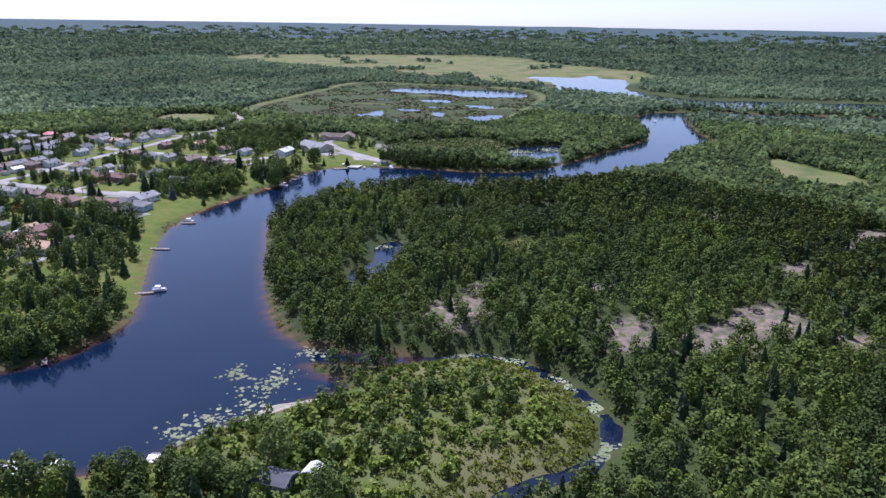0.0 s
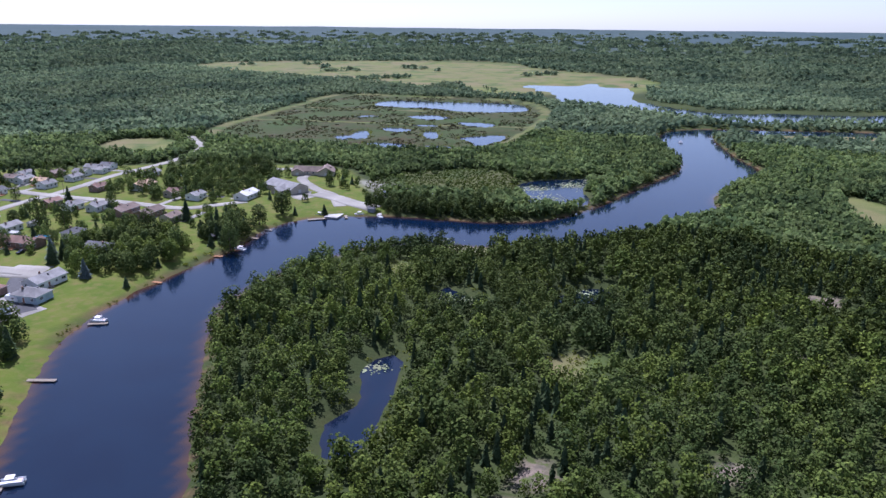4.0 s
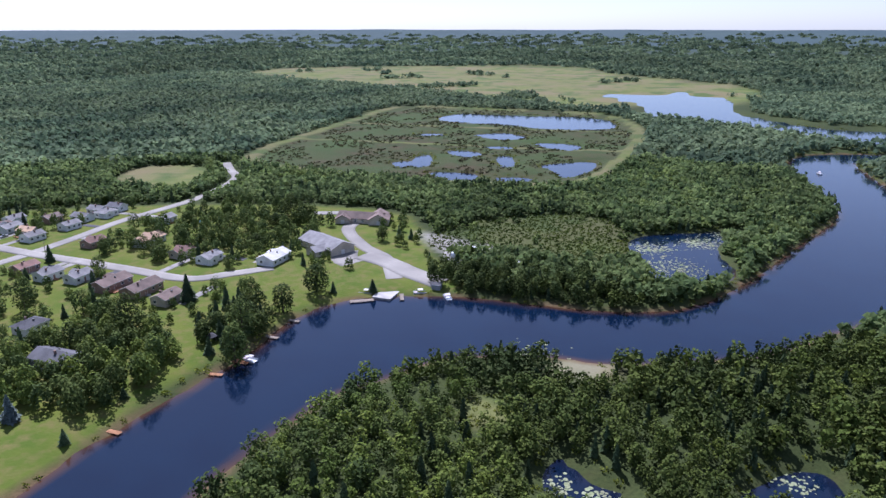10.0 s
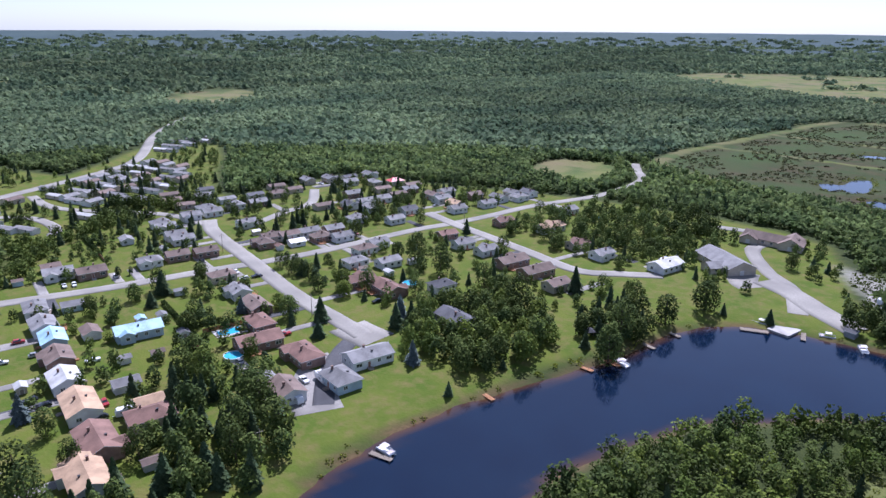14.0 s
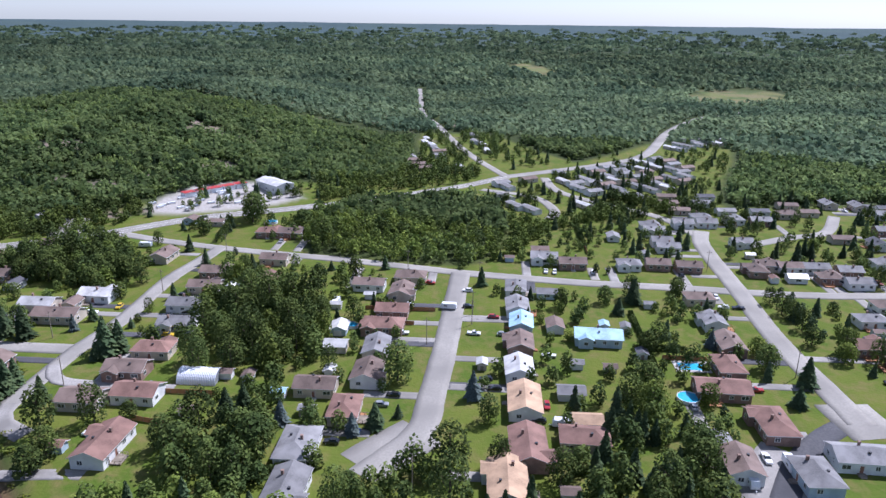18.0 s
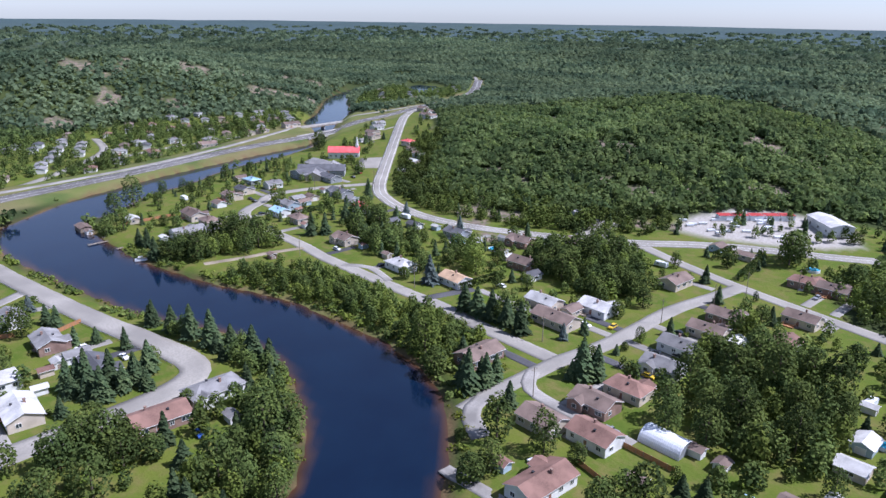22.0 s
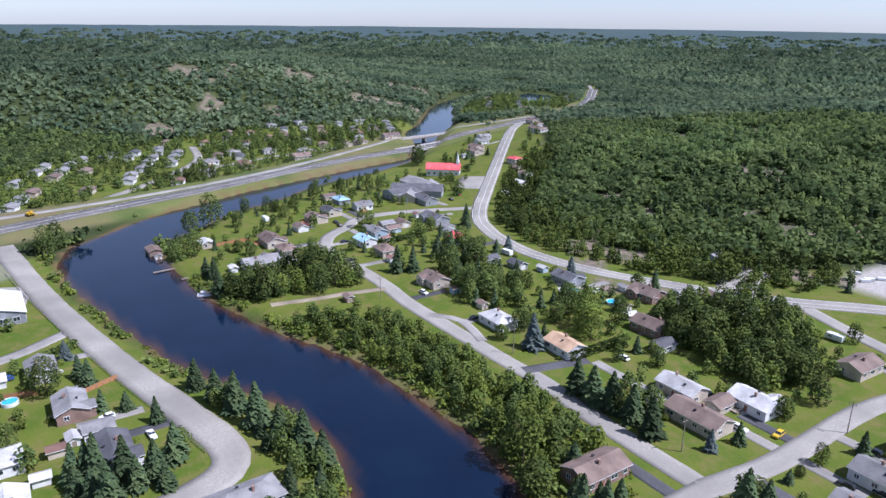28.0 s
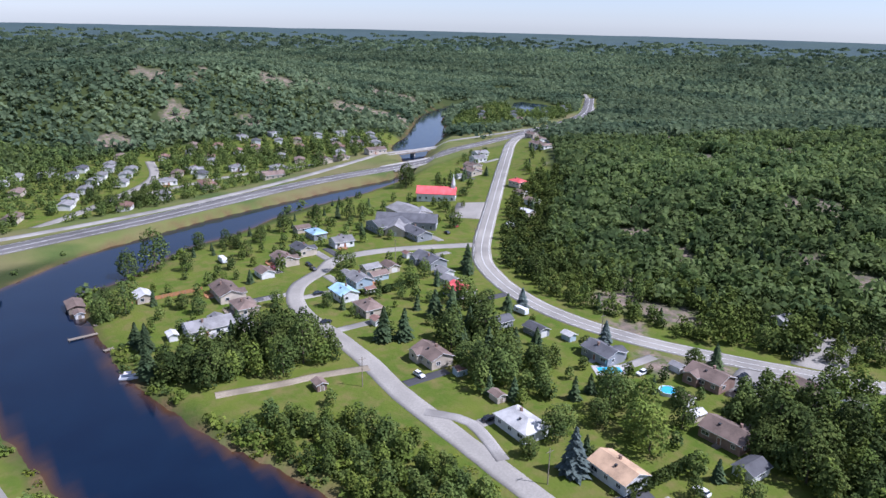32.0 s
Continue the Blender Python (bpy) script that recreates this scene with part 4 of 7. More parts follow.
def roof_bm(bm, half, hl, e, rise, over, pitch, hipped=False):
    """A roof over a wall's head: gabled or hipped, with a white fascia board all round."""
    a, b, y0 = half + over, e - over * pitch, hl + over
    cut = a * 0.95 if hipped else 0.0
    lo = [(-a, -y0), (a, -y0), (a, y0), (-a, y0)]
    under = [bm.verts.new((x, y, b + 0.02)) for x, y in lo]
    eave = [bm.verts.new((x, y, b + 0.22)) for x, y in lo]
    r0, r1 = (bm.verts.new((0, k, e + rise + 0.22)) for k in (-y0 + cut, y0 - cut))
    for f in ((eave[3], eave[0], r0, r1), (eave[1], eave[2], r1, r0)):
        bm.faces.new(f)
    ends = [(eave[0], eave[1], r0), (eave[2], eave[3], r1)]
    if hipped:
        for f in ends:
            bm.faces.new(f)
        bm.faces.new(under[::-1]).material_index = 1
    else:
        u0, u1 = (bm.verts.new((0, k, e + rise + 0.02)) for k in (-y0, y0))
        bm.faces.new((under[0], under[3], u1, u0)).material_index = 1
        bm.faces.new((under[2], under[1], u0, u1)).material_index = 1
        for f in ((under[0], u0, r0, eave[0]), (u0, under[1], eave[1], r0), (under[2], u1, r1, eave[2]), (u1, under[3], eave[3], r1)):
            bm.faces.new(f).material_index = 1
    for k in ((1, 2), (3, 0)) + (((0, 1), (2, 3)) if hipped else ()):
        bm.faces.new((under[k[0]], under[k[1]], eave[k[1]], eave[k[0]])).material_index = 1


def vent_bm(bm):
    box_bm(bm, -0.28, -0.28, -0.4, 0.28, 0.28, 0.3)
    box_bm(bm, -0.36, -0.36, 0.3, 0.36, 0.36, 0.42)


detail_rng = random.Random(17)


def house(x, y, code, away=False):
    """A gabled house, garage or shed; code: roof, wall, ridge axis, size."""
    roof_c, wall_c, ax, size = code
    L, W, H = SIZES[size]
    L, W = L * rng.uniform(0.95, 1.05), W * rng.uniform(0.95, 1.05)
    if away and size == "M":
        L, W = L * 0.85, W * 0.9
    z = height(x, y)
    FOOTPRINTS.append((x, y, max(L, W) / 2))
    kind = {"s": "garden_shed", "S": "garage"}.get(size, "house")
    turn_ = (0 if ax == "y" else 90) + rng.choice((0, 180)) + rng.uniform(-2.5, 2.5)
    top = new(kind)
    top.matrix_basis = pose(x, y, z, 0, 0, turn_)
    tagged(top, {"s": "small %s shed with a %s roof", "S": "single garage of %s with a %s roof", "M": "one storey %s bungalow with a %s roof", "L": "long bungalow of %s with a %s roof", "X": "large %s hall with a %s roof"}[size] % (WALL_WORDS[wall_c], ROOF_WORDS[roof_c]), {"house": "house", "garage": "garage", "garden_shed": "shed"}[kind])
    pitch = 0.42 if size != "X" else 0.3
    rise, over, base = W / 2 * pitch, 0.5, 0.45 if size in "ML" else 0.15
    e = H + base
    half = W / 2

    hipped = size in "ML" and detail_rng.random() < 0.3
    gable = 0 if hipped else rise

    def wall(bm):
        prism_bm(bm, [(-half, -0.6), (half, -0.6), (half, e), (0, e + gable), (-half, e)] if gable else [(-half, -0.6), (half, -0.6), (half, e), (-half, e)], -L / 2, L / 2)

    put("wall", made("wall", wall, WALLS[wall_c]), top)
    put("roof", made("roof", lambda bm: roof_bm(bm, half, L / 2, e, rise, over, pitch, hipped), ROOFS[roof_c], TRIM), top)
    sill = base + 0.95
    if size == "s":
        put("door", door_mesh(1.2, 1.8, TIMBER, "shed"), top, pose(0, -L / 2 - 0.02, 0.05))
        return top
    spots = []
    n = {"S": 1, "M": 3, "L": 4, "X": 5}[size]
    for sgn in (-1, 1):
        for k in range(n):
            spots.append((sgn, -L / 2 + L * (k + 0.5) / n))
    door_at = 0 if size == "S" else n // 2
    for k, (sgn, yy) in enumerate(spots):
        m = pose(sgn * (half + 0.02), yy, 0, 0, 0, 90 * sgn)
        if k == door_at and size != "S":
            put("door", door_mesh(1.0, 2.05, DOOR_PAINT, "front"), top, m @ pose(0, 0, base))
        else:
            w_ = (1.4, 2.2, 1.1)[(k + len(FOOTPRINTS)) % 3]
            if away:
                put("window", far_window, top, m @ pose(0, 0, sill))
            else:
                window(top, w_, 1.2, m @ pose(0, 0, sill))
    for sgn in (-1, 1):
        m = pose(0, sgn * (L / 2 + 0.02), 0, 0, 0, 0 if sgn < 0 else 180)
        if size == "S" and sgn < 0:
            put("garage_door", door_mesh(2.7, 2.1, GARAGE_PAINT, "garage"), top, m @ pose(0, 0, 0.02))
        elif size == "X":
            for k in (-1, 0, 1):
                window(top, 2.2, 1.6, m @ pose(k * 4.5, 0, 1.4))
        elif away:
            put("window", far_window, top, m @ pose(-W * 0.2, 0, sill))
        else:
            window(top, 1.4, 1.2, m @ pose(-W * 0.2, 0, sill))
    if size in "ML":
        xo, yo = rng.choice((-1, 1)) * W * 0.15, rng.uniform(-0.25, 0.25) * L

        def stack(bm):
            box_bm(bm, xo - 0.35, yo - 0.3, e, xo + 0.35, yo + 0.3, e + rise + 0.75)
            box_bm(bm, xo - 0.42, yo - 0.37, e + rise + 0.75, xo + 0.42, yo + 0.37, e + rise + 0.87)
        put("chimney", made("chimney", stack, BRICKWORK), top)

        def steps(bm):
            yy = spots[door_at][1]
            box_bm(bm, -half - 1.6, yy - 1.0, -0.3, -half, yy + 1.0, base - 0.05)
            box_bm(bm, -half - 2.0, yy - 0.8, -0.3, -half - 1.6, yy + 0.8, base - 0.24)
        put("porch", made("porch", steps, rng.choice((TIMBER, CONCRETE, RED_TIMBER))), top)
        slope = -1 if xo > 0 else 1
        put("roof_vent", shared("roof_vent", vent_bm, BLACK_METAL), top, pose(slope * half * 0.4, -yo * 0.7, e + rise * 0.6 + 0.3))
        if detail_rng.random() < 0.45:
            # a front wing under its own gable
            wy, ww, out_ = spots[0][1] * 0.75, 2.6, half + 1.7
            m = pose(out_ / 2, wy, 0, 0, 0, 90)
            put("front_wing", made("front_wing", lambda bm: prism_bm(bm, [(-ww, -0.6), (ww, -0.6), (ww, e - 0.05), (0, e - 0.05 + ww * pitch), (-ww, e - 0.05)], -out_ / 2, out_ / 2), WALLS[wall_c]), top, m)
            put("front_roof", made("front_roof", lambda bm: roof_bm(bm, ww, out_ / 2, e - 0.05, ww * pitch, 0.4, pitch), ROOFS[roof_c], TRIM), top, m)
            put("window", far_window, top, pose(out_ + 0.02, wy, sill, 0, 0, 90))
        if detail_rng.random() < 0.5:
            # timber deck with a rail at the back
            dy, dw, dd = spots[-1][1] * 0.6, 2.2, 3.2
            wood = detail_rng.choice((TIMBER, RED_TIMBER, RED_TIMBER))

            def deck(bm):
                box_bm(bm, -half - dd, dy - dw, base - 0.2, -half - 0.01, dy + dw, base)
                for px in (-half - dd + 0.1, -half - dd / 2, -half - 0.2):
                    for py in (dy - dw + 0.1, dy + dw - 0.1):
                        box_bm(bm, px - 0.06, py - 0.06, -0.4, px + 0.06, py + 0.06, base + 1.0)
                box_bm(bm, -half - dd, dy - dw, base + 0.9, -half - 0.1, dy - dw + 0.1, base + 1.0)
                box_bm(bm, -half - dd, dy + dw - 0.1, base + 0.9, -half - 0.1, dy + dw, base + 1.0)
                box_bm(bm, -half - dd, dy - dw, base + 0.9, -half - dd + 0.1, dy + dw, base + 1.0)
            put("deck", made("deck", deck, wood), top)
    return top


for row in (HOUSES_SOUTH, HOUSES_FORK, HOUSES_MIDDLE, HOUSES_NORTH, HOUSES_RAMP, HOUSES_MORE):
    for x, y, code in row:
        house(x, y, code, row is HOUSES_RAMP or row is HOUSES_MORE or (row is HOUSES_NORTH and x < -360) or (row is HOUSES_SOUTH and y < -80))
# sheds and small outbuildings at the back of the lots
for row in (HOUSES_SOUTH, HOUSES_FORK, HOUSES_MIDDLE, HOUSES_NORTH):
    for x, y, code in row:
        for dx, dy in ((0, 14), (0, -14), (14, 0), (-14, 0)):
            sx, sy = x + dx + rng.uniform(-4, 4), y + dy + rng.uniform(-4, 4)
            spot = np.array([(sx, sy)])
            if code[3] in "ML" and rng.random() < 0.22 and road_clear(spot)[0] > 9 and water_distance(spot)[0] > 14 and all(math.hypot(sx - c, sy - d) > s + 3 for c, d, s in FOOTPRINTS):
                house(sx, sy, rng.choice("bgwr") + rng.choice("wweb") + rng.choice("xy") + rng.choice("sssS"))

# ---- trees ----


def clump_tree(seed, tall, wide, quads, size, base=0.18, lobes=7):
    """Crown of leaf clumps laid evenly over several lobes: quad corners, in metres."""
    r = np.random.RandomState(seed)
    a = np.arange(lobes) * 2.4 + r.rand()
    f = (np.arange(lobes) + 0.5 * r.rand(lobes)) / lobes
    rad = wide * 0.27 * np.sin(np.clip(0.6 + 2.3 * f, 0, 3.1)) * (0.75 + 0.5 * r.rand(lobes))
    rad[-1] *= 0.3
    zc = tall * (base + (1 - base) * (0.16 + 0.66 * f))
    cen = np.stack([rad * np.cos(a), rad * np.sin(a), zc], 1)
    ext = np.array([wide * 0.27, wide * 0.27, tall * (1 - base) * 0.2]) * (1.15 if lobes < 7 else 1.0)
    ext = ext[None] * (0.75 + 0.5 * r.rand(lobes, 1))
    n = max(6, int(quads * 1.7 / lobes))
    k = np.arange(n) + 0.5
    cz = 1 - 1.55 * k / n
    az = 2.39996 * k
    d0 = np.stack([np.sqrt(np.clip(1 - cz * cz, 0, 1)) * np.cos(az), np.sqrt(np.clip(1 - cz * cz, 0, 1)) * np.sin(az), cz], 1)
    d0 = np.concatenate([d0] * lobes) + 0.12 * r.randn(n * lobes, 3)
    d0 /= np.linalg.norm(d0, axis=1)[:, None]
    lob = np.repeat(np.arange(lobes), n)
    p = cen[lob] + d0 * ext[lob] * (0.66 + 0.52 * r.rand(n * lobes))[:, None]
    depth = np.sqrt((((p[:, None, :] - cen[None]) / ext[None]) ** 2).sum(2))
    depth[np.arange(len(p)), lob] = 9
    open_ = np.nonzero(depth.min(1) > 0.7)[0]
    if len(open_) > quads:
        open_ = np.sort(r.permutation(open_)[:quads])
    p, d = p[open_], d0[open_]
    m = len(p)
    nrm = d + 0.5 * r.randn(m, 3)
    nrm[:, 2] += 0.5
    nrm /= np.linalg.norm(nrm, axis=1)[:, None]
    t = np.cross(nrm, r.randn(m, 3))
    t /= np.linalg.norm(t, axis=1)[:, None]
    b = np.cross(nrm, t)
    s = size * (0.75 + 0.6 * r.rand(m))[:, None]
    k = (0.65 + 0.35 * r.rand(m))[:, None]
    v = np.stack([p - t * s * 0.5, p - b * s * 0.46 * k + nrm * s * 0.1, p + t * s * 0.5, p + b * s * 0.46 + nrm * s * 0.1], 1)
    return v.reshape(-1, 3)


def spruce_tree(seed, tall, wide, tiers, spokes):
    """Whorls of drooping branch fans on a cone."""
    r = np.random.RandomState(seed)
    v = []
    for i in range(tiers):
        f = i / tiers
        z = tall * (0.07 + 0.93 * f)
        rad = wide * 0.5 * (1 - f) ** 0.85 + 0.15
        n = max(4, int(spokes * (1 - 0.55 * f)))
        for j in range(n):
            a = 6.2832 * (j + 0.5 * (i % 2) + 0.4 * r.rand()) / n
            q = rad * (0.6 + 0.65 * r.rand())
            c, s = math.cos(a), math.sin(a)
            wd = 3.4 * rad / n + 0.15
            dz = tall / tiers
            v += [(0.1 * c, 0.1 * s, z + dz * 0.9), (q * 0.6 * c + wd * s, q * 0.6 * s - wd * c, z + dz * 0.1), (q * c, q * s, z - dz * (0.45 + 0.4 * r.rand())), (q * 0.6 * c - wd * s, q * 0.6 * s + wd * c, z + dz * 0.1)]
    return np.array(v)


def quads_of(n):
    return np.arange(n).reshape(-1, 4)


def trunk_mesh(key, tall, r0, limbs):
    def build(bm):
        tube_bm(bm, 0, 0, -0.3, tall, r0, r0 * 0.35, 7)
        rr = random.Random(len(key))
        for k in range(limbs):
            a, z = 2.4 * k + rr.random(), tall * (0.35 + 0.5 * k / max(limbs, 1))
            tip = Vector((math.cos(a), math.sin(a), 0.9)) * tall * 0.3
            p0 = Vector((0, 0, z))
            side = Vector((-math.sin(a), math.cos(a), 0)) * r0 * 0.4
            up = Vector((0, 0, r0 * 0.4))
            ring = [bm.verts.new(p0 + o) for o in (side, up, -side, -up)]
            end = [bm.verts.new(p0 + tip + o * 0.3) for o in (side, up, -side, -up)]
            for i in range(4):
                bm.faces.new((ring[i], ring[(i + 1) % 4], end[(i + 1) % 4], end[i]))
    return shared("trunk#" + key, build, BARK)


PARENT_TREES = {}


def tree_prototype(kind, v):
    key = (kind, v)
    if key in PARENT_TREES:
        return PARENT_TREES[key]
    if kind == "spruce" or kind == "blue":
        tall = 8.2 + 0.8 * v
        crown = spruce_tree(40 + v, tall, 6.4, 14, 15)
        mat, tk = (NEEDLE if kind == "spruce" else BLUE_NEEDLE), trunk_mesh("fir%d" % v, tall * 0.9, 0.22, 0)
    elif kind == "cedar":
        crown = clump_tree(80 + v, 6.0, 3.0, 240, 0.6, 0.0, 9)
        mat, tk = NEEDLE, trunk_mesh("cedar", 3.0, 0.12, 0)
    elif kind == "bush":
        crown = clump_tree(70 + v, 2.2, 3.0, 90, 0.7, 0.02, 6)
        mat, tk = (SCRUB if v % 2 else LEAF), trunk_mesh("bush", 1.2, 0.07, 3)
    else:
        tall = 8.5 + 1.3 * v
        crown = clump_tree(10 + v, tall, 6.2 + 0.4 * v, 900, 0.66, 0.0, 17)
        mat, tk = (LIGHT_LEAF if kind == "bright" else LEAF), trunk_mesh("oak%d" % v, tall * 0.72, 0.26, 6)
    me = mesh_from("crown", crown, quads_of(len(crown)))
    me.materials.append(mat)
    PARENT_TREES[key] = (me, tk)
    return PARENT_TREES[key]


TREE_LABELS = {"bright": "fresh green broadleaf tree with a loose crown", "broad": "leafy broadleaf tree with a full green crown on a lawn", "spruce": "dark green spruce with drooping branches", "blue": "blue-grey spruce with a dense conical crown", "bush": "rounded green garden shrub", "cedar": "dense dark green cedar column beside a lawn"}
tree_rng = random.Random(3)


def tree(x, y, kind, scale=1.0):
    me, tk = tree_prototype(kind, tree_rng.randrange(4))
    top = new("shrub" if kind == "bush" else "spruce_tree" if kind in ("spruce", "blue") else "tree")
    sc = scale * tree_rng.uniform(0.85, 1.15)
    top.matrix_basis = pose(x, y, height(x, y) - 0.05, 0, 0, tree_rng.uniform(0, 360)) @ Matrix.Diagonal((sc, sc, sc * tree_rng.uniform(0.9, 1.1), 1))
    tagged(top, TREE_LABELS[kind], "shrub" if kind == "bush" else "tree")
    put("trunk", tk, top)
    put("crown", me, top)
    return top


# ---- woods ----


def scatter(x0, y0, x1, y1, step, seed):
    r = np.random.RandomState(seed)
    gx_, gy_ = np.meshgrid(np.arange(x0, x1, step), np.arange(y0, y1, step))
    q = np.stack([gx_.ravel(), gy_.ravel()], 1)
    return q + (r.rand(*q.shape) - 0.5) * step * 0.95




def wooded(q):
    """Where trees of the wild woods stand."""
    w_ = water_distance(q)
    ok = w_ > 2.0
    for line in (TOWN, TOWN_SOUTH):
        ok &= (signed(q, line) > 7) | (signed(q, NORTH_WOOD) < 0)
    ok &= built_up(q) < 0.3
    ok &= signed(q, LAGOON_BASIN) > 9
    ok &= (signed(q, MARSH_FIELD) > 0) | ((ripple(q, 70.0, 2.4) + 0.4 * ripple(q, 23.0, 0.8) > 0.72) & (q[:, 1] < 1950))
    ok &= signed(q, RAMP_MARSH) > 0
    ok &= signed(q, WATERS[1]) > 26
    ok &= road_clear(q) > 3.0
    ok &= (np.minimum(edge_distance(q, ROAD_LINES[-2][0], False)[0], edge_distance(q, ROAD_LINES[-1][0], False)[0]) > 40) | (q[:, 0] < -640)
    for pond in WATERS[-len(PONDS):]:
        ok &= signed(q, pond) > 3.0
    ok &= (rock_mask(q) < 0.45) | (ripple(q, 7.0, 1.1) > 0.42)
    for c in CLEARINGS:
        ok &= signed(q, c) > 0
    return ok


def forest(name, q, protos, lo, hi, material, label, seed, kind="stuff"):
    """Joins many trees into one mesh."""
    r = np.random.RandomState(seed)
    z = heights(q)
    pick = r.randint(0, len(protos), len(q))
    sc = lo + (hi - lo) * r.rand(len(q)) * (0.75 + 0.25 * ripple(q, 30.0, seed))
    ang = r.rand(len(q)) * 6.2832
    out = []
    for k, p in enumerate(protos):
        sel = pick == k
        c, s = np.cos(ang[sel])[:, None], np.sin(ang[sel])[:, None]
        f = sc[sel][:, None]
        x = (p[None, :, 0] * c - p[None, :, 1] * s) * f + q[sel][:, :1]
        y = (p[None, :, 0] * s + p[None, :, 1] * c) * f + q[sel][:, 1:]
        zz = p[None, :, 2] * f * (0.85 + 0.3 * r.rand(sel.sum()))[:, None] + z[sel][:, None] - 0.1
        out.append(np.stack([x, y, zz], 2).reshape(-1, 3))
    co = np.concatenate(out)
    me = mesh_from(name, co, quads_of(len(co)))
    me.materials.append(material)
    return tagged(new(name, me), label, "forest", kind=kind)


CAMERA_LINE = rounded([(16, 6), (-20, 90), (-60, 185), (-82, 235), (-125, 249), (-165, 230), (-200, 180), (-230, 127)], False, 3)  # the camera's path in plan; tree detail is chosen by distance from it


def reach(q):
    return np.sqrt(((q[:, None, :] - CAMERA_LINE[None]) ** 2).sum(2)).min(1)


def seldom(q):
    """Thins the woods of the country to the east and south-east."""
    east = (q[:, 0] > 60) & (q[:, 0] + 100 > 1.43 * (q[:, 1] - 100))
    return ~east | (np.random.RandomState(12).rand(len(q)) < 0.2)


near_q = scatter(-800, -560, 420, 1000, 4.9, 1)
near_q = near_q[wooded(near_q)]
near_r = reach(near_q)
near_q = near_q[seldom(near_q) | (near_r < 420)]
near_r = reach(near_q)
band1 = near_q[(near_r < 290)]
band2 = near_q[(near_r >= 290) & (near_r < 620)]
in_delta = signed(band1, DELTA) < 0
in_lots = signed(band1, NORTH_WOOD) < 0
mix = np.random.RandomState(5).rand(len(band1))
conif = (mix < 0.10 + 0.10 * ripple(band1, 45.0, 1.5)) & ~in_delta
leaf0 = [clump_tree(s, 9.6, 6.4, 135, 1.08, 0.0, 8) for s in (106, 107, 108, 109)]
leaf1 = [clump_tree(s, 9.4, 6.6, 74, 1.55, 0.0, 7) for s in (101, 102, 103, 104, 105)]
leaf2 = [clump_tree(s, 8.2, 7.4, 22, 3.3, 0.05, 4) for s in (111, 112, 113)]
leaf3 = [clump_tree(s, 9.0, 11.0, 9, 5.8, 0.05, 3) for s in (121, 122, 123)]
fir1 = [spruce_tree(s, 9.8, 4.0, 7, 7) for s in (131, 132, 133)]
shrub1 = [clump_tree(s, 3.0, 3.8, 26, 1.25, 0.0, 4) for s in (141, 142, 143)]
tone = np.random.RandomState(8).rand(len(band1)) + 0.35 * ripple(band1, 60.0, 0.6)
conif &= ~in_lots
fresh = tone > 0.78
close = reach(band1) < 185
broad1, birch1 = ~conif & ~in_delta & ~fresh & ~in_lots, ~conif & ~in_delta & fresh & ~in_lots
forest("broadleaf_woods", band1[broad1 & close], leaf0, 0.5, 1.25, WOODS, "dense mixed broadleaf woodland with uneven crowns", 11)
forest("birch_woods", band1[birch1 & close], leaf0, 0.5, 1.15, BIRCH, "fresh green birch and poplar crowns in the woodland", 19)
forest("broadleaf_woods", band1[broad1 & ~close], leaf1, 0.5, 1.25, WOODS, "dense mixed broadleaf woodland with uneven crowns", 25)
forest("birch_woods", band1[birch1 & ~close], leaf1, 0.5, 1.15, BIRCH, "fresh green birch and poplar crowns in the woodland", 26)
forest("lot_woods", band1[in_lots & (tone > 0.45)], leaf1, 0.5, 1.2, LEAF, "broadleaf wood between the lots and the main road", 23)
forest("young_lot_woods", band1[in_lots & (tone <= 0.45)], leaf1, 0.5, 1.1, LIGHT_LEAF, "young green wood between the lots and the main road", 24)
forest("conifer_woods", band1[conif], fir1, 0.6, 1.1, NEEDLE, "dark spruces scattered through the woodland", 12)
dq = scatter(-120, 105, 15, 225, 2.7, 61)
dq = dq[(signed(dq, DELTA) < 1) & (signed(dq, MUD_BAR) > 0.8) & (water_distance(dq) > 0.3)]
dc = edge_distance(dq, CREEK_LINE, False)[0] + 2.5 * ripple(dq, 7.0, 0.3)
pick_ = np.random.RandomState(2).rand(len(dq))
tuft = [clump_tree(s, 1.3, 3.4, 14, 1.1, 0.0, 4) for s in (144, 145, 146)]
forest("sedge_ring", dq[(dc < 15) | (pick_ > 0.75)], tuft, 0.6, 1.1, REEDS, "bright yellow-green sedge ring round the marshy point", 22)
forest("willow_scrub", dq[(dc > 12) & (pick_ < 0.5)], shrub1, 0.5, 1.5, SCRUB, "low willow scrub on the marshy point", 13)
forest("point_woods", dq[(dc >= 24) & (pick_ < 0.12)], leaf1, 0.4, 0.95, LEAF, "young broadleaf woodland on the marshy point", 18)
c2 = np.random.RandomState(6).rand(len(band2)) < 0.05
f2 = (np.random.RandomState(9).rand(len(band2)) + 0.35 * ripple(band2, 70.0, 0.9) > 0.72) & ~c2
forest("woods_beyond", band2[~c2 & ~f2], leaf2, 0.65, 1.2, MID_WOODS, "mixed woodland on the slopes beyond the river", 14)
forest("birch_woods_beyond", band2[f2], leaf2, 0.6, 1.05, MID_FRESH_WOODS, "fresh green young woodland on the slopes beyond the river", 20)
forest("conifers_beyond", band2[c2], [spruce_tree(s, 10.0, 4.2, 5, 5) for s in (151, 152)], 0.6, 1.0, NEEDLE, "dark spruces on the slopes beyond the river", 15)
mid_q = scatter(-1300, -1200, 700, 1700, 9.9, 2)
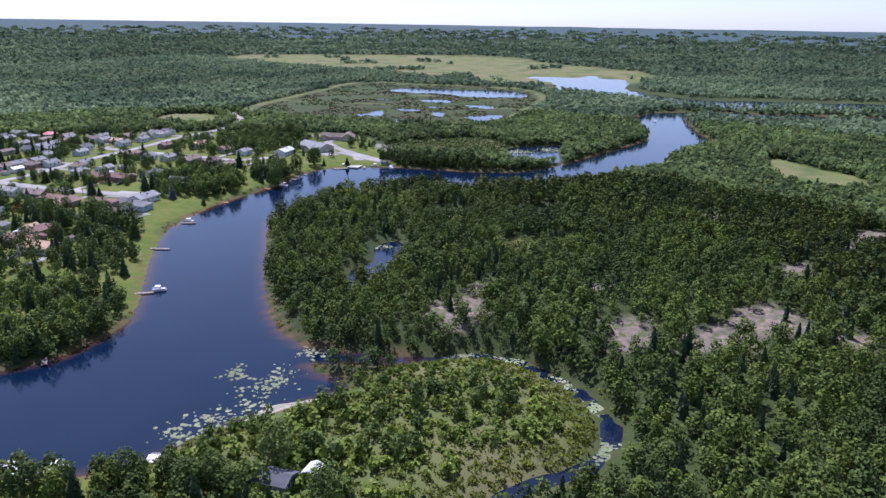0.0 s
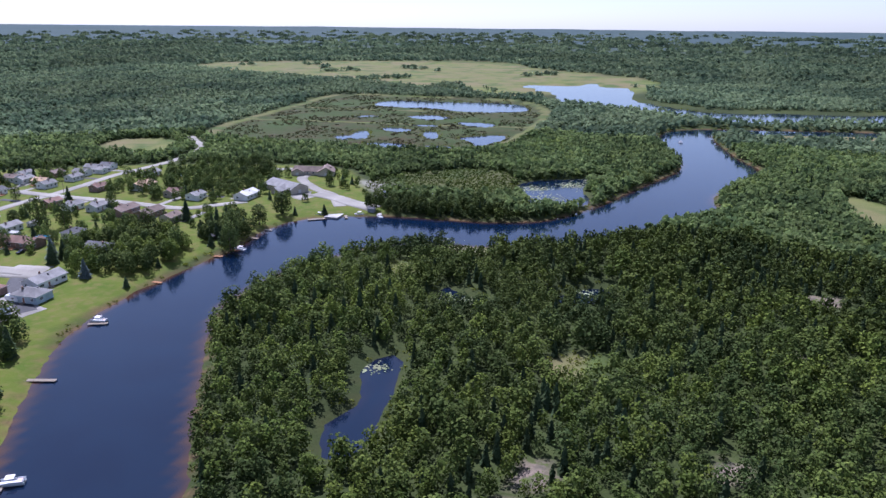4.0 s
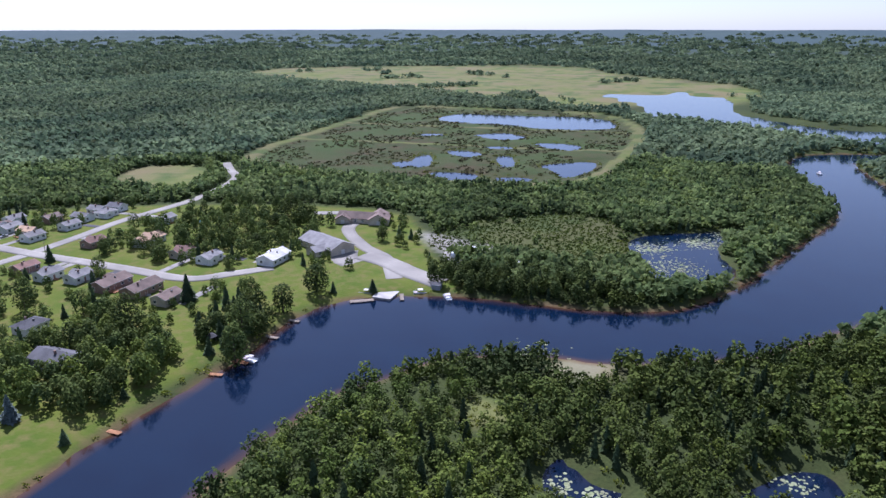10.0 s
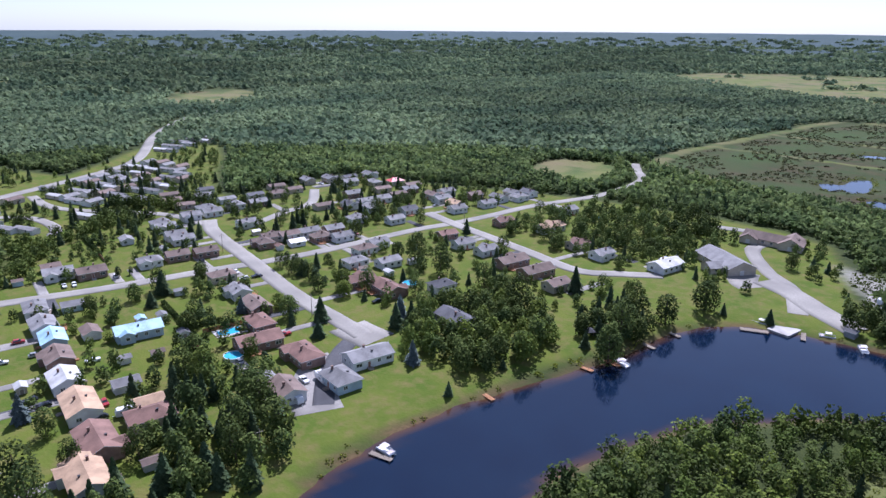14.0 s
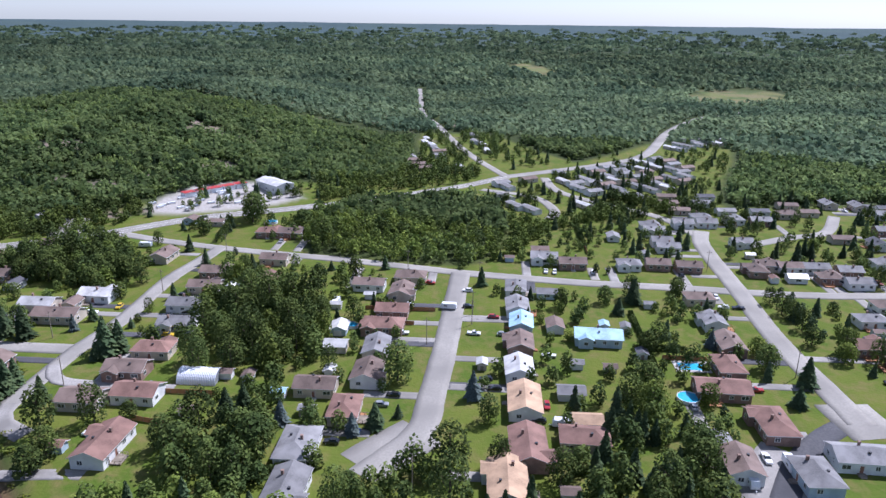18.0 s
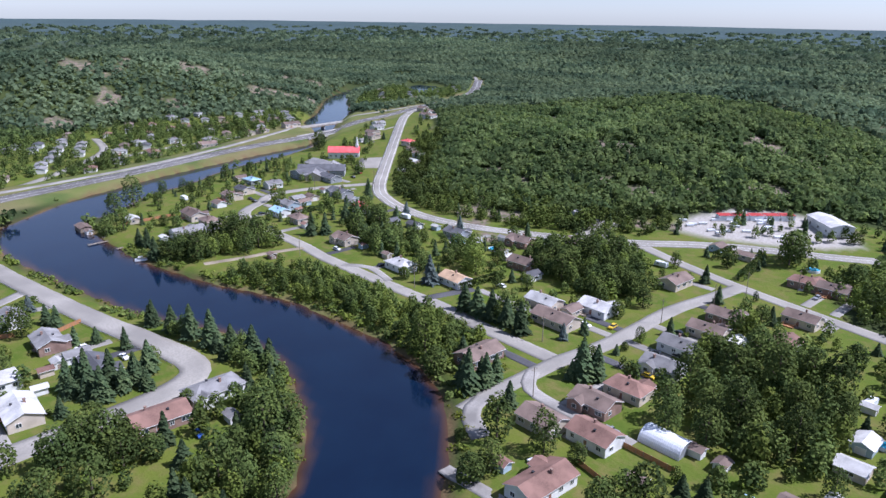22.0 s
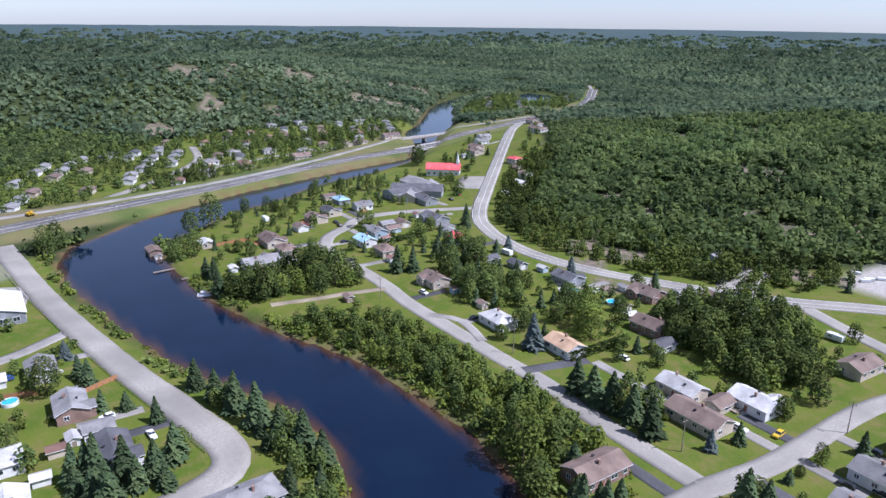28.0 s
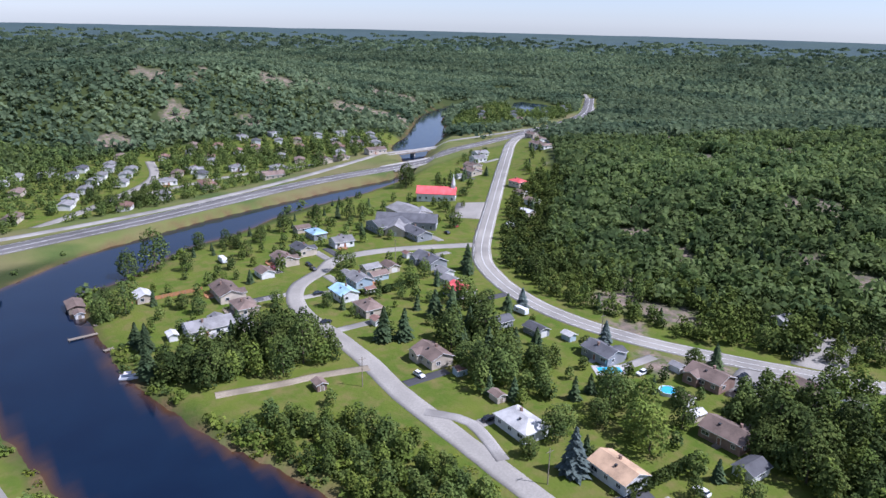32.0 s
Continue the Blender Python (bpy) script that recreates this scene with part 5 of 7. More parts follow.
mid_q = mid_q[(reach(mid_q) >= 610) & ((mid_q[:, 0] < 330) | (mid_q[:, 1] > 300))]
mid_q = mid_q[wooded(mid_q)]
forest("far_woods", mid_q, leaf3, 0.7, 1.15, HAZED_WOODS, "distant unbroken woodland over low hills", 16)
out_q = scatter(-2300, -2100, 1500, 2700, 23.5, 4)
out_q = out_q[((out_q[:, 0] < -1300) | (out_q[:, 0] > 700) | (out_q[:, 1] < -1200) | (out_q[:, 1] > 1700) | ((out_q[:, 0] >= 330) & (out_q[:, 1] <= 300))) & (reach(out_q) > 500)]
out_q = out_q[wooded(out_q) & seldom(out_q)]
forest("outer_woods", out_q, [clump_tree(s, 8.0, 21.0, 9, 12.0, 0.0, 3) for s in (155, 156, 157)], 0.7, 1.15, HAZED_WOODS, "distant woodland over rolling hills", 21)
far_q = scatter(-4700, -4400, 4500, 4800, 52.0, 3)
far_d = np.hypot(far_q[:, 0] + 120, far_q[:, 1] - 200)
far_q = far_q[seldom(far_q) & ((far_q[:, 0] < -2300) | (far_q[:, 0] > 1500) | (far_q[:, 1] < -2100) | (far_q[:, 1] > 2700)) & (np.random.RandomState(33).rand(len(far_q)) < np.clip((4300 - far_d) / 1300, 0, 1))]
forest("far_horizon_woods", far_q, [clump_tree(s, 3.0, 56.0, 9, 24.0, 0.0, 3) for s in (161, 162)], 0.7, 1.1, HAZED_WOODS, "unbroken woodland reaching to the horizon", 17)

# ---- garden trees, cars and shore things: places in metres ----
BROADLEAF_A = [
    (-321, 221, 1.4), (-273, 241, 1.4), (-257, 242, 1.4), (-277, 254, 0.8), (-299, 251, 1.0), (-271, 270, 0.9), (-319, 301, 1.5), (-308, 294, 1.1),
    (-287, 312, 1.1), (-258, 305, 1.4), (-274, 307, 1.4), (-260, 292, 1.1), (-353, 312, 0.9), (-395, 299, 0.9), (-415, 286, 0.7), (-388, 280, 0.9),
    (-340, 346, 1.1), (-375, 372, 0.9), (-390, 370, 0.9), (-361, 370, 1.0), (-394, 392, 0.8), (-330, 402, 0.8), (-313, 395, 0.9), (-276, 187, 1.6),
    (-370, 197, 1.0), (-412, 190, 1.1), (-326, 197, 0.8), (-264, 216, 0.7), (-256, 214, 0.9), (-349, 145, 1.2), (-374, 141, 1.3), (-328, 149, 1.2),
]
BROADLEAF_B = [
    (-335, 158, 1.1), (-287, 168, 1.3), (-271, 169, 1.4), (-262, 181, 1.3), (-264, 187, 1.2), (-307, 433, 1.3), (-323, 436, 1.2), (-293, 431, 1.2),
    (-425, 426, 0.9), (-454, 455, 0.8), (-473, 401, 0.9), (-405, 331, 0.9), (-356, 476, 1.0), (-348, 388, 1.0), (-401, 369, 0.8), (-385, 372, 0.9),
    (-363, 426, 1.2), (-348, 429, 1.2), (-352, 483, 1.0), (-380, 425, 1.0), (-284, 473, 0.8), (-269, 477, 1.2), (-247, 470, 1.2), (-245, 494, 1.7),
    (-223, 532, 0.8), (-251, 575, 0.9), (-303, 507, 0.9), (-247, 442, 1.3), (-258, 441, 1.2), (-238, 425, 1.2), (-350, 308, 1.1), (-402, 311, 1.1),
]
BROADLEAF_C = [
    (-411, 333, 1.0), (-630, 365, 1.0), (-457, 459, 1.0), (-428, 472, 0.9), (-359, 509, 0.9), (-347, 505, 0.9), (-398, 543, 0.9), (-335, 566, 1.1),
    (-323, 578, 1.1), (-323, 595, 1.2), (-342, 559, 1.0), (-311, 541, 1.0), (-281, 307, 1.3), (-253, 291, 1.2), (-264, 295, 1.2), (-297, 81, 1.2),
    (-335, 115, 1.1), (-359, 114, 0.4), (-284, 122, 1.1), (-288, 136, 1.0), (-291, 145, 0.9), (-271, 132, 1.1), (-265, 131, 1.1), (-277, 114, 0.5),
    (-321, 154, 1.1), (-324, 164, 1.0), (-337, 167, 1.4), (-369, 164, 1.6), (-382, 170, 1.6), (-377, 154, 1.5), (-356, 175, 1.5), (-381, 178, 1.4),
]
BROADLEAF_D = [
    (-364, 152, 1.4), (-362, 186, 1.2), (-340, 182, 1.1), (-340, 157, 1.0), (-405, 175, 1.2), (-283, 165, 1.0), (-277, 162, 1.0), (-508, 113, 1.8),
    (-498, 114, 1.7), (-473, 95, 0.8), (-453, 79, 0.8), (-418, 41, 1.4), (-430, 39, 1.4), (-404, 39, 1.3), (-436, 58, 1.5), (-407, 72, 1.2),
    (-344, 69, 1.2), (-350, 72, 1.1), (-334, 65, 1.0), (-336, 81, 1.0), (-398, 54, 1.2), (-441, 152, 1.1), (-417, 137, 1.0), (-488, 146, 1.6),
    (-466, 162, 1.5), (-536, 143, 1.5), (-227, 17, 0.9), (-225, 49, 0.8), (-193, 57, 1.2), (-187, 59, 1.2), (-198, 59, 1.3), (-200, 67, 1.2),
]
BROADLEAF_E = [
    (-180, 70, 1.3), (-190, 75, 1.2), (-207, 69, 1.1), (-216, 89, 1.3), (-225, 82, 1.3), (-233, 82, 1.3), (-241, 81, 1.3), (-230, 94, 1.3),
    (-219, 97, 1.2), (-224, 104, 1.0), (-178, 47, 1.2), (-200, -37, 1.0), (-188, -7, 0.9), (-180, -41, 1.2), (-183, -20, 0.9), (-177, 11, 1.2),
    (-199, 48, 1.3), (-194, 47, 1.2), (-215, -193, 1.3), (-221, -203, 1.2), (-340, -8, 1.1), (-369, -67, 1.3), (-380, -58, 1.4), (-361, -41, 1.3),
    (-365, -30, 1.3), (-331, -15, 1.0), (-381, 2, 1.1), (-370, -153, 1.0), (-341, -197, 0.8), (-310, -190, 0.9), (-299, -201, 1.9), (-287, -200, 1.5),
]
BROADLEAF_F = [
    (-496, -295, 1.5), (-470, -389, 1.7), (-358, -356, 1.0), (-341, -216, 0.7), (-402, 11, 0.8), (-377, 52, 0.9), (-399, 96, 0.9), (-382, 95, 0.8),
    (-369, 114, 0.5), (-463, 1, 1.0), (-438, -9, 1.0), (-520, -97, 0.5), (-296, -146, 1.0), (-300, -138, 0.9), (-271, -161, 1.0), (-276, -152, 1.0),
    (-267, -152, 0.9), (-311, -89, 1.4), (-317, -91, 1.4), (-317, -77, 1.2), (-309, -97, 1.3), (-323, -84, 1.2), (-308, -73, 1.1), (-325, -67, 0.6),
    (-282, -89, 1.2), (-291, -88, 1.2), (-276, -89, 1.1), (-287, -81, 1.2), (-296, -82, 1.0), (-346, -118, 0.8), (-329, -129, 0.8), (-377, -157, 0.9),
]
BROADLEAF_G = [
    (-399, -127, 0.8), (-395, -91, 1.2), (-390, -73, 1.2), (-373, -42, 1.2), (-371, -33, 1.2), (-360, -35, 1.2), (-365, -58, 1.2), (-400, -82, 1.1),
    (-421, -4, 1.0), (-427, -2, 1.0), (-454, 14, 1.2), (-337, -3, 1.2), (-356, 4, 1.0), (-362, 2, 1.1), (-373, 5, 1.0), (-386, 2, 1.1),
    (-392, 20, 0.9), (-390, -6, 0.9), (-382, -29, 0.9), (-412, 44, 1.5), (-409, 39, 1.5), (-405, 53, 1.5), (-420, 53, 1.5), (-437, 48, 1.3),
    (-398, 41, 1.3), (-373, -228, 0.9), (-397, -237, 0.8), (-416, -232, 0.9), (-425, -234, 0.9), (-355, -215, 0.8), (-341, -211, 0.8), (-325, -221, 0.8),
]
BROADLEAF_H = [
    (-338, -219, 0.8), (-345, 6, 0.8), (-337, 14, 0.9), (-368, 42, 0.5), (-442, -99, 1.0), (-489, -287, 1.5),
]
BRIGHT_A = [
    (-302, 299, 1.5), (-313, 319, 0.8), (-352, 347, 1.0), (-355, 379, 1.1), (-348, 376, 1.1), (-303, 69, 1.3), (-408, 62, 1.2), (-383, 13, 1.3),
    (-374, 23, 1.4), (-377, 16, 1.2),
]
SPRUCES_A = [
    (-253, 272, 1.3), (-269, 293, 1.0), (-396, 311, 1.2), (-420, 253, 1.0), (-411, 247, 1.0), (-315, 347, 1.1), (-305, 376, 1.0), (-306, 384, 1.0),
    (-293, 218, 1.1), (-299, 224, 0.6), (-429, 201, 0.7), (-425, 176, 0.7), (-251, 362, 0.6), (-254, 388, 0.6), (-396, 268, 0.6), (-515, 398, 0.7),
    (-481, 355, 0.8), (-404, 485, 0.9), (-395, 482, 0.9), (-292, 464, 1.1), (-238, 497, 0.6), (-222, 505, 0.8), (-384, 303, 1.0), (-333, 121, 0.9),
    (-327, 115, 0.8), (-383, 118, 0.8), (-359, 96, 0.7), (-426, 115, 0.8), (-312, 79, 0.8), (-306, 103, 0.9), (-299, 113, 1.0), (-304, 96, 0.9),
]
SPRUCES_B = [
    (-299, 177, 1.0), (-295, 173, 1.0), (-496, 96, 0.6), (-480, 107, 0.7), (-350, 57, 1.0), (-341, 55, 0.8), (-422, 139, 1.0), (-225, -3, 0.8),
    (-219, 24, 1.1), (-220, 30, 1.1), (-214, 27, 1.1), (-204, 16, 1.1), (-219, -15, 0.8), (-212, -38, 1.0), (-210, -44, 1.0), (-195, 30, 0.9),
    (-212, 77, 1.0), (-207, 29, 1.2), (-204, 25, 1.1), (-201, 20, 1.1), (-215, 32, 1.1), (-394, -45, 0.9), (-423, -40, 0.8), (-426, -27, 0.8),
    (-349, -78, 1.2), (-340, -73, 1.2), (-356, -75, 1.1), (-381, -135, 1.1), (-422, -125, 1.1), (-354, 114, 0.5), (-445, 99, 0.8), (-271, -95, 1.1),
]
SPRUCES_C = [
    (-273, -121, 1.0), (-275, -115, 1.0), (-329, -160, 0.7), (-419, -120, 1.0), (-377, -86, 1.2), (-381, -80, 1.2), (-379, -66, 1.1), (-407, -77, 1.0),
    (-421, -72, 1.0), (-435, 1, 1.0), (-547, -270, 0.7),
]
BLUE_SPRUCES_A = [
    (-312, 246, 1.1), (-356, 332, 0.9), (-311, 382, 1.0), (-289, 212, 0.9), (-293, 190, 0.8), (-275, 364, 1.0), (-349, 94, 0.6), (-350, 18, 1.2),
    (-208, -61, 0.8), (-413, -75, 1.0), (-418, -34, 0.9),
]
SPRUCE_ROWS = [
    (-341, 50, 1.3), (-336, 53, 1.2), (-341, 57, 1.35), (-336, 60, 1.25), (-342, 64, 1.3), (-337, 67, 1.4), (-342, 72, 1.25), (-337, 75, 1.3), (-341, 80, 1.3), (-337, 84, 1.1),
    (-297, 97, 1.3), (-303, 99, 1.2), (-309, 98, 1.1), (-299, 93, 1.2), (-330, 117, 1.5), (-334, 120, 1.3), (-240, -17, 1.1), (-243, -6, 1.2), (-246, 4, 1.2), (-249, 14, 1.3),
    (-252, 24, 1.3), (-255, 34, 1.4), (-257, 42, 1.4), (-201, 15, 1.3), (-206, 18, 1.3), (-212, 22, 1.2), (-219, 23, 1.4), (-225, 19, 1.3), (-329, 355, 1.3), (-375, 357, 1.0), (-384, 373, 1.1),
]
CEDARS = [
    (-415, 374, 1.1), (-411, 377, 1.0), (-406, 375, 1.2), (-401, 378, 1.1), (-396, 375, 1.2), (-391, 378, 1.0), (-385, 375, 1.2), (-379, 377, 1.1), (-372, 374, 1.2), (-366, 376, 1.0),
    (-318, 318, 0.9), (-305, 321, 0.9), (-352, 352, 0.8), (-430, 300, 0.9), (-431, 306, 0.8), (-452, 120, 1.0), (-441, 124, 0.9), (-352, 139, 1.0), (-362, 137, 0.9), (-285, 345, 0.7),
]
SHORE_TREES = [
    (-121, 114, 0.9), (-114, 117, 0.7), (-98, 120, 1.0), (-90, 124, 1.0), (-84, 124, 1.1), (-79, 127, 1.0), (-74, 126, 1.0), (-70, 140, 1.1), (-53, 132, 1.0),
]
CARS = [
    (-284, 207, "yk"), (-311, 221, "yk"), (-305, 218, "yg"), (-411, 224, "yr"), (-357, 218, "yw"), (-385, 217, "yw"), (-359, 245, "yw"), (-359, 256, "yg"),
    (-385, 242, "yk"), (-403, 241, "yw"), (-318, 253, "yk"), (-300, 266, "yk"), (-309, 269, "xr"), (-253, 253, "xk"), (-324, 337, "yr"), (-286, 327, "xw"),
    (-394, 348, "yw"), (-394, 354, "yk"), (-343, 272, "yw"), (-431, 277, "xw"), (-430, 281, "xw"), (-333, 384, "yk"), (-324, 250, "yk"), (-371, 42, "yw"),
    (-367, 72, "yk"), (-375, 73, "yk"), (-372, 100, "xy"), (-222, 4, "yw"), (-184, 10, "yr"), (-185, 13, "yk"), (-190, -54, "xb"), (-192, -54, "xb"),
    (-345, -48, "yw"), (-314, -119, "xk"), (-338, -103, "xk"), (-344, -47, "yw"), (-409, -9, "xw"), (-436, 11, "xk"), (-427, 16, "xk"), (-361, -169, "yk"),
    (-360, -162, "yk"), (-400, 25, "xw"), (-461, -189, "yr"), (-449, -180, "yk"), (-221, 66, "yb"), (-304, 133, "xk"), (-311, 142, "yg"), (-282, 138, "yw"),
    (-348, 131, "yy"), (-365, 123, "yk"), (-369, 130, "yk"), (-373, 100, "xg"), (-298, 418, "xk"), (-294, 422, "xk"), (-323, 479, "yg"), (-287, 327, "xw"),
]
CARAVANS = [
    (-275, 319, "x"), (-298, 273, "y"), (-287, 280, "y"), (-283, 332, "x"), (-383, 234, "y"), (-409, -71, "y"), (-328, -194, "y"), (-449, 74, "y"),
    (-383, 187, "x"), (-295, 532, "y"), (-169, 566, "y"), (-168, 557, "y"), (-204, 564, "y"), (-197, 573, "y"),
]
POOLS = [
    (-317, 314, 3.6), (-343, 408, 3.6), (-362, 198, 2.4), (-406, 4, 2.9), (-374, 570, 2.6), (-499, 125, 3.2), (-361, 198, 2.6), (-190, -37, 2.4),
]
POLES = [
    (-309, 114), (-445, 118), (-420, 116), (-390, 110), (-326, -52), (-443, 64), (-460, 28), (-310, 114),
    (-342, 90), (-325, -50), (-463, 29), (-418, -36), (-423, -121), (-447, -152), (-341, 18), (-401, -156),
    (-309, 114), (-467, 131), (-378, 244), (-415, 246), (-368, 244), (-349, 228), (-250, 297), (-265, 232),
    (-335, 354), (-428, 212), (-248, 296), (-400, 484), (-440, 354),
]
DOCKS = [
    (-254, -141, -264, -142), (-264, -150, -268, -151), (-263, -125, -267, -126), (-239, 325, -232, 328), (-248, 373, -241, 373), (-241, 414, -236, 415), (-245, 426, -233, 426), (-241, 448, -235, 448),
    (-241, 465, -236, 465), (-227, 492, -218, 498), (-212, 514, -206, 502), (-207, 513, -196, 522), (-191, 228, -183, 233), (-225, 281, -215, 284), (-179, 173, -173, 167), (-131, 112, -127, 121), (-104, 124, -105, 132),
]
BOATS = [
    (-266, -100), (-237, 329), (-234, 428), (-188, 512), (-202, 513), (-183, 236), (-135, 120), (-2, 874),
    (-225, 504), (-125, 124), (-103, 134),
]

CAR_PAINTS = {"k": plain("black_car_paint", (0.02, 0.02, 0.024), 0.25, 0, 0.6), "w": plain("white_car_paint", (0.75, 0.75, 0.75), 0.3, 0, 0.6), "g": plain("silver_car_paint", (0.34, 0.35, 0.36), 0.3, 0.3, 0.6),
              "r": plain("red_car_paint", (0.33, 0.02, 0.025), 0.3, 0, 0.6), "b": plain("blue_car_paint", (0.03, 0.08, 0.28), 0.3, 0, 0.6), "y": plain("yellow_car_paint", (0.62, 0.42, 0.03), 0.3, 0, 0.6)}
CAR_WORDS = {"k": "black", "w": "white", "g": "silver", "r": "dark red", "b": "blue", "y": "yellow"}
POOL_WATER = plain("pool_water", (0.06, 0.42, 0.62), 0.08, 0, 0.6)
VINYL = plain("white_vinyl", (0.72, 0.74, 0.76), 0.45)
STEEL = plain("galvanised_steel", (0.42, 0.43, 0.44), 0.45, 0.6)
YELLOW_IRON = plain("yellow_machine_paint", (0.6, 0.36, 0.02), 0.5)
RED_PANEL = plain("red_steel_panel", (0.42, 0.05, 0.045), 0.5)
LILY = leafy("lily_pads", (0.17, 0.21, 0.09), (0.30, 0.33, 0.19), (0.24, 0.24, 0.15), 0.2, 0.1)


def standing(name, x, y, turn_, label, category, z=None, group=""):
    top = new(name)
    top.matrix_basis = pose(x, y, height(x, y) if z is None else z, 0, 0, turn_)
    return tagged(top, label, category, group)


def wheel_mesh():
    def build(bm):
        for x0, x1, r in ((-0.1, 0.1, 0.33), (-0.12, 0.12, 0.19)):
            a = [bm.verts.new((x0, r * math.cos(0.5236 * i), r * math.sin(0.5236 * i))) for i in range(12)]
            b = [bm.verts.new((x1, r * math.cos(0.5236 * i), r * math.sin(0.5236 * i))) for i in range(12)]
            bm.faces.new(a)
            bm.faces.new(b[::-1])
            for i in range(12):
                f = bm.faces.new((a[i], b[i], b[(i + 1) % 12], a[(i + 1) % 12]))
        bm.faces.ensure_lookup_table()
        for f in bm.faces[14:]:
            f.material_index = 1
    return shared("wheel", build, RUBBER, STEEL)


CAR_TEMPLATES = {}


def car(x, y, code):
    kind = rng.choice(("car", "car", "pickup_truck"))
    key = (kind, code[1])
    turn_ = (0 if code[0] == "y" else 90) + rng.choice((0, 180)) + rng.uniform(-5, 5)
    if key in CAR_TEMPLATES:
        ob = copy_thing(CAR_TEMPLATES[key], pose(x, y, height(x, y) + 0.12, 0, 0, turn_))
        return ob
    top = standing(kind, x, y, turn_, "parked %s %s on a drive" % (CAR_WORDS[code[1]], kind.replace("_", " ")), "car", height(x, y) + 0.12)
    paint = CAR_PAINTS[code[1]]
    hl = 2.25 if kind == "car" else 2.6

    def body(bm):
        pr = [(-hl, 0.3), (-hl, 0.75), (-hl + 0.25, 0.9), (-0.9, 0.98), (hl - 0.2, 0.98), (hl, 0.8), (hl, 0.3)]
        a = [bm.verts.new((-0.88, p, z)) for p, z in pr]
        b = [bm.verts.new((0.88, p, z)) for p, z in pr]
        bm.faces.new(a)
        bm.faces.new(b[::-1])
        for i in range(len(pr)):
            bm.faces.new((a[(i + 1) % len(pr)], a[i], b[i], b[(i + 1) % len(pr)]))
        bmesh.ops.recalc_face_normals(bm, faces=bm.faces)
    put("body", made("body", body, paint), top)
    c0, c1 = (-0.95, 1.9) if kind == "car" else (-1.1, 0.7)

    def cabin(bm, s=0.0, zt=1.5):
        lo = [bm.verts.new(v) for v in ((-0.82, c0, 0.97), (0.82, c0, 0.97), (0.82, c1, 0.97), (-0.82, c1, 0.97))]
        hi = [bm.verts.new(v) for v in ((-0.66, c0 + 0.7, zt), (0.66, c0 + 0.7, zt), (0.66, c1 - 0.4, zt), (-0.66, c1 - 0.4, zt))]
        bm.faces.new(hi)
        for i in range(4):
            bm.faces.new((lo[i], lo[(i + 1) % 4], hi[(i + 1) % 4], hi[i]))
    put("windows", made("windows", cabin, GLASS), top)
    put("roof", made("roof", lambda bm: box_bm(bm, -0.68, c0 + 0.65, 1.49, 0.68, c1 - 0.35, 1.56), paint), top)
    for sx in (-1, 1):
        for yy in (-hl + 0.85, hl - 0.85):
            put("wheel", wheel_mesh(), top, pose(sx * 0.82, yy, 0.33))
    CAR_TEMPLATES[key] = top
    return top


placed = []
for x, y, code in CARS:
    if all((x - a) ** 2 + (y - b) ** 2 > 7 for a, b in placed):
        placed.append((x, y))
        car(x, y, code)


def caravan(x, y, ax):
    top = standing("caravan", x, y, (0 if ax == "y" else 90) + rng.uniform(-6, 6), "white travel trailer parked beside a house", "caravan", height(x, y) + 0.1)

    def shell(bm):
        pr = [(-3.2, 0.55), (-3.3, 1.3), (-2.7, 2.65), (2.9, 2.7), (3.2, 2.3), (3.2, 0.55)]
        a = [bm.verts.new((-1.15, p, z)) for p, z in pr]
        b = [bm.verts.new((1.15, p, z)) for p, z in pr]
        bm.faces.new(a)
        bm.faces.new(b[::-1])
        for i in range(6):
            bm.faces.new((a[(i + 1) % 6], a[i], b[i], b[(i + 1) % 6]))
        bmesh.ops.recalc_face_normals(bm, faces=bm.faces)
    put("shell", shared("shell", shell, VINYL), top)
    for sx in (-1, 1):
        put("wheel", wheel_mesh(), top, pose(sx * 1.0, 0.3, 0.33))
        window(top, 1.2, 0.7, pose(sx * 1.17, -1.2, 1.4, 0, 0, 90 * sx))
    put("door", door_mesh(0.7, 1.8, VINYL, "caravan"), top, pose(1.17, 1.4, 0.7, 0, 0, 90))
    put("drawbar", shared("drawbar", lambda bm: box_bm(bm, -0.1, -4.3, 0.45, 0.1, -3.1, 0.55), STEEL), top)


for x, y, ax in CARAVANS:
    caravan(x, y, ax)


def pool(x, y, r):
    top = standing("swimming_pool", x, y, 0, "round above-ground swimming pool with bright blue water", "pool")

    def rim(bm):
        n = 28
        ring = [[bm.verts.new((q * math.cos(6.2832 * i / n), q * math.sin(6.2832 * i / n), z)) for i in range(n)] for q, z in ((r, -0.1), (r, 1.2), (r - 0.18, 1.2), (r - 0.18, 0.6))]
        for a, b in zip(ring, ring[1:]):
            for i in range(n):
                bm.faces.new((a[i], a[(i + 1) % n], b[(i + 1) % n], b[i]))
    put("wall", made("wall", rim, VINYL), top)

    def disc(bm):
        bm.faces.new([bm.verts.new(((r - 0.17) * math.cos(6.2832 * i / 28), (r - 0.17) * math.sin(6.2832 * i / 28), 0.98)) for i in range(28)])
    put("water", made("water", disc, POOL_WATER), top)


pools = []
for x, y, r in POOLS:
    if all(math.hypot(x - a, y - b) > 5 for a, b in pools):
        pools.append((x, y))
        pool(x, y, r)


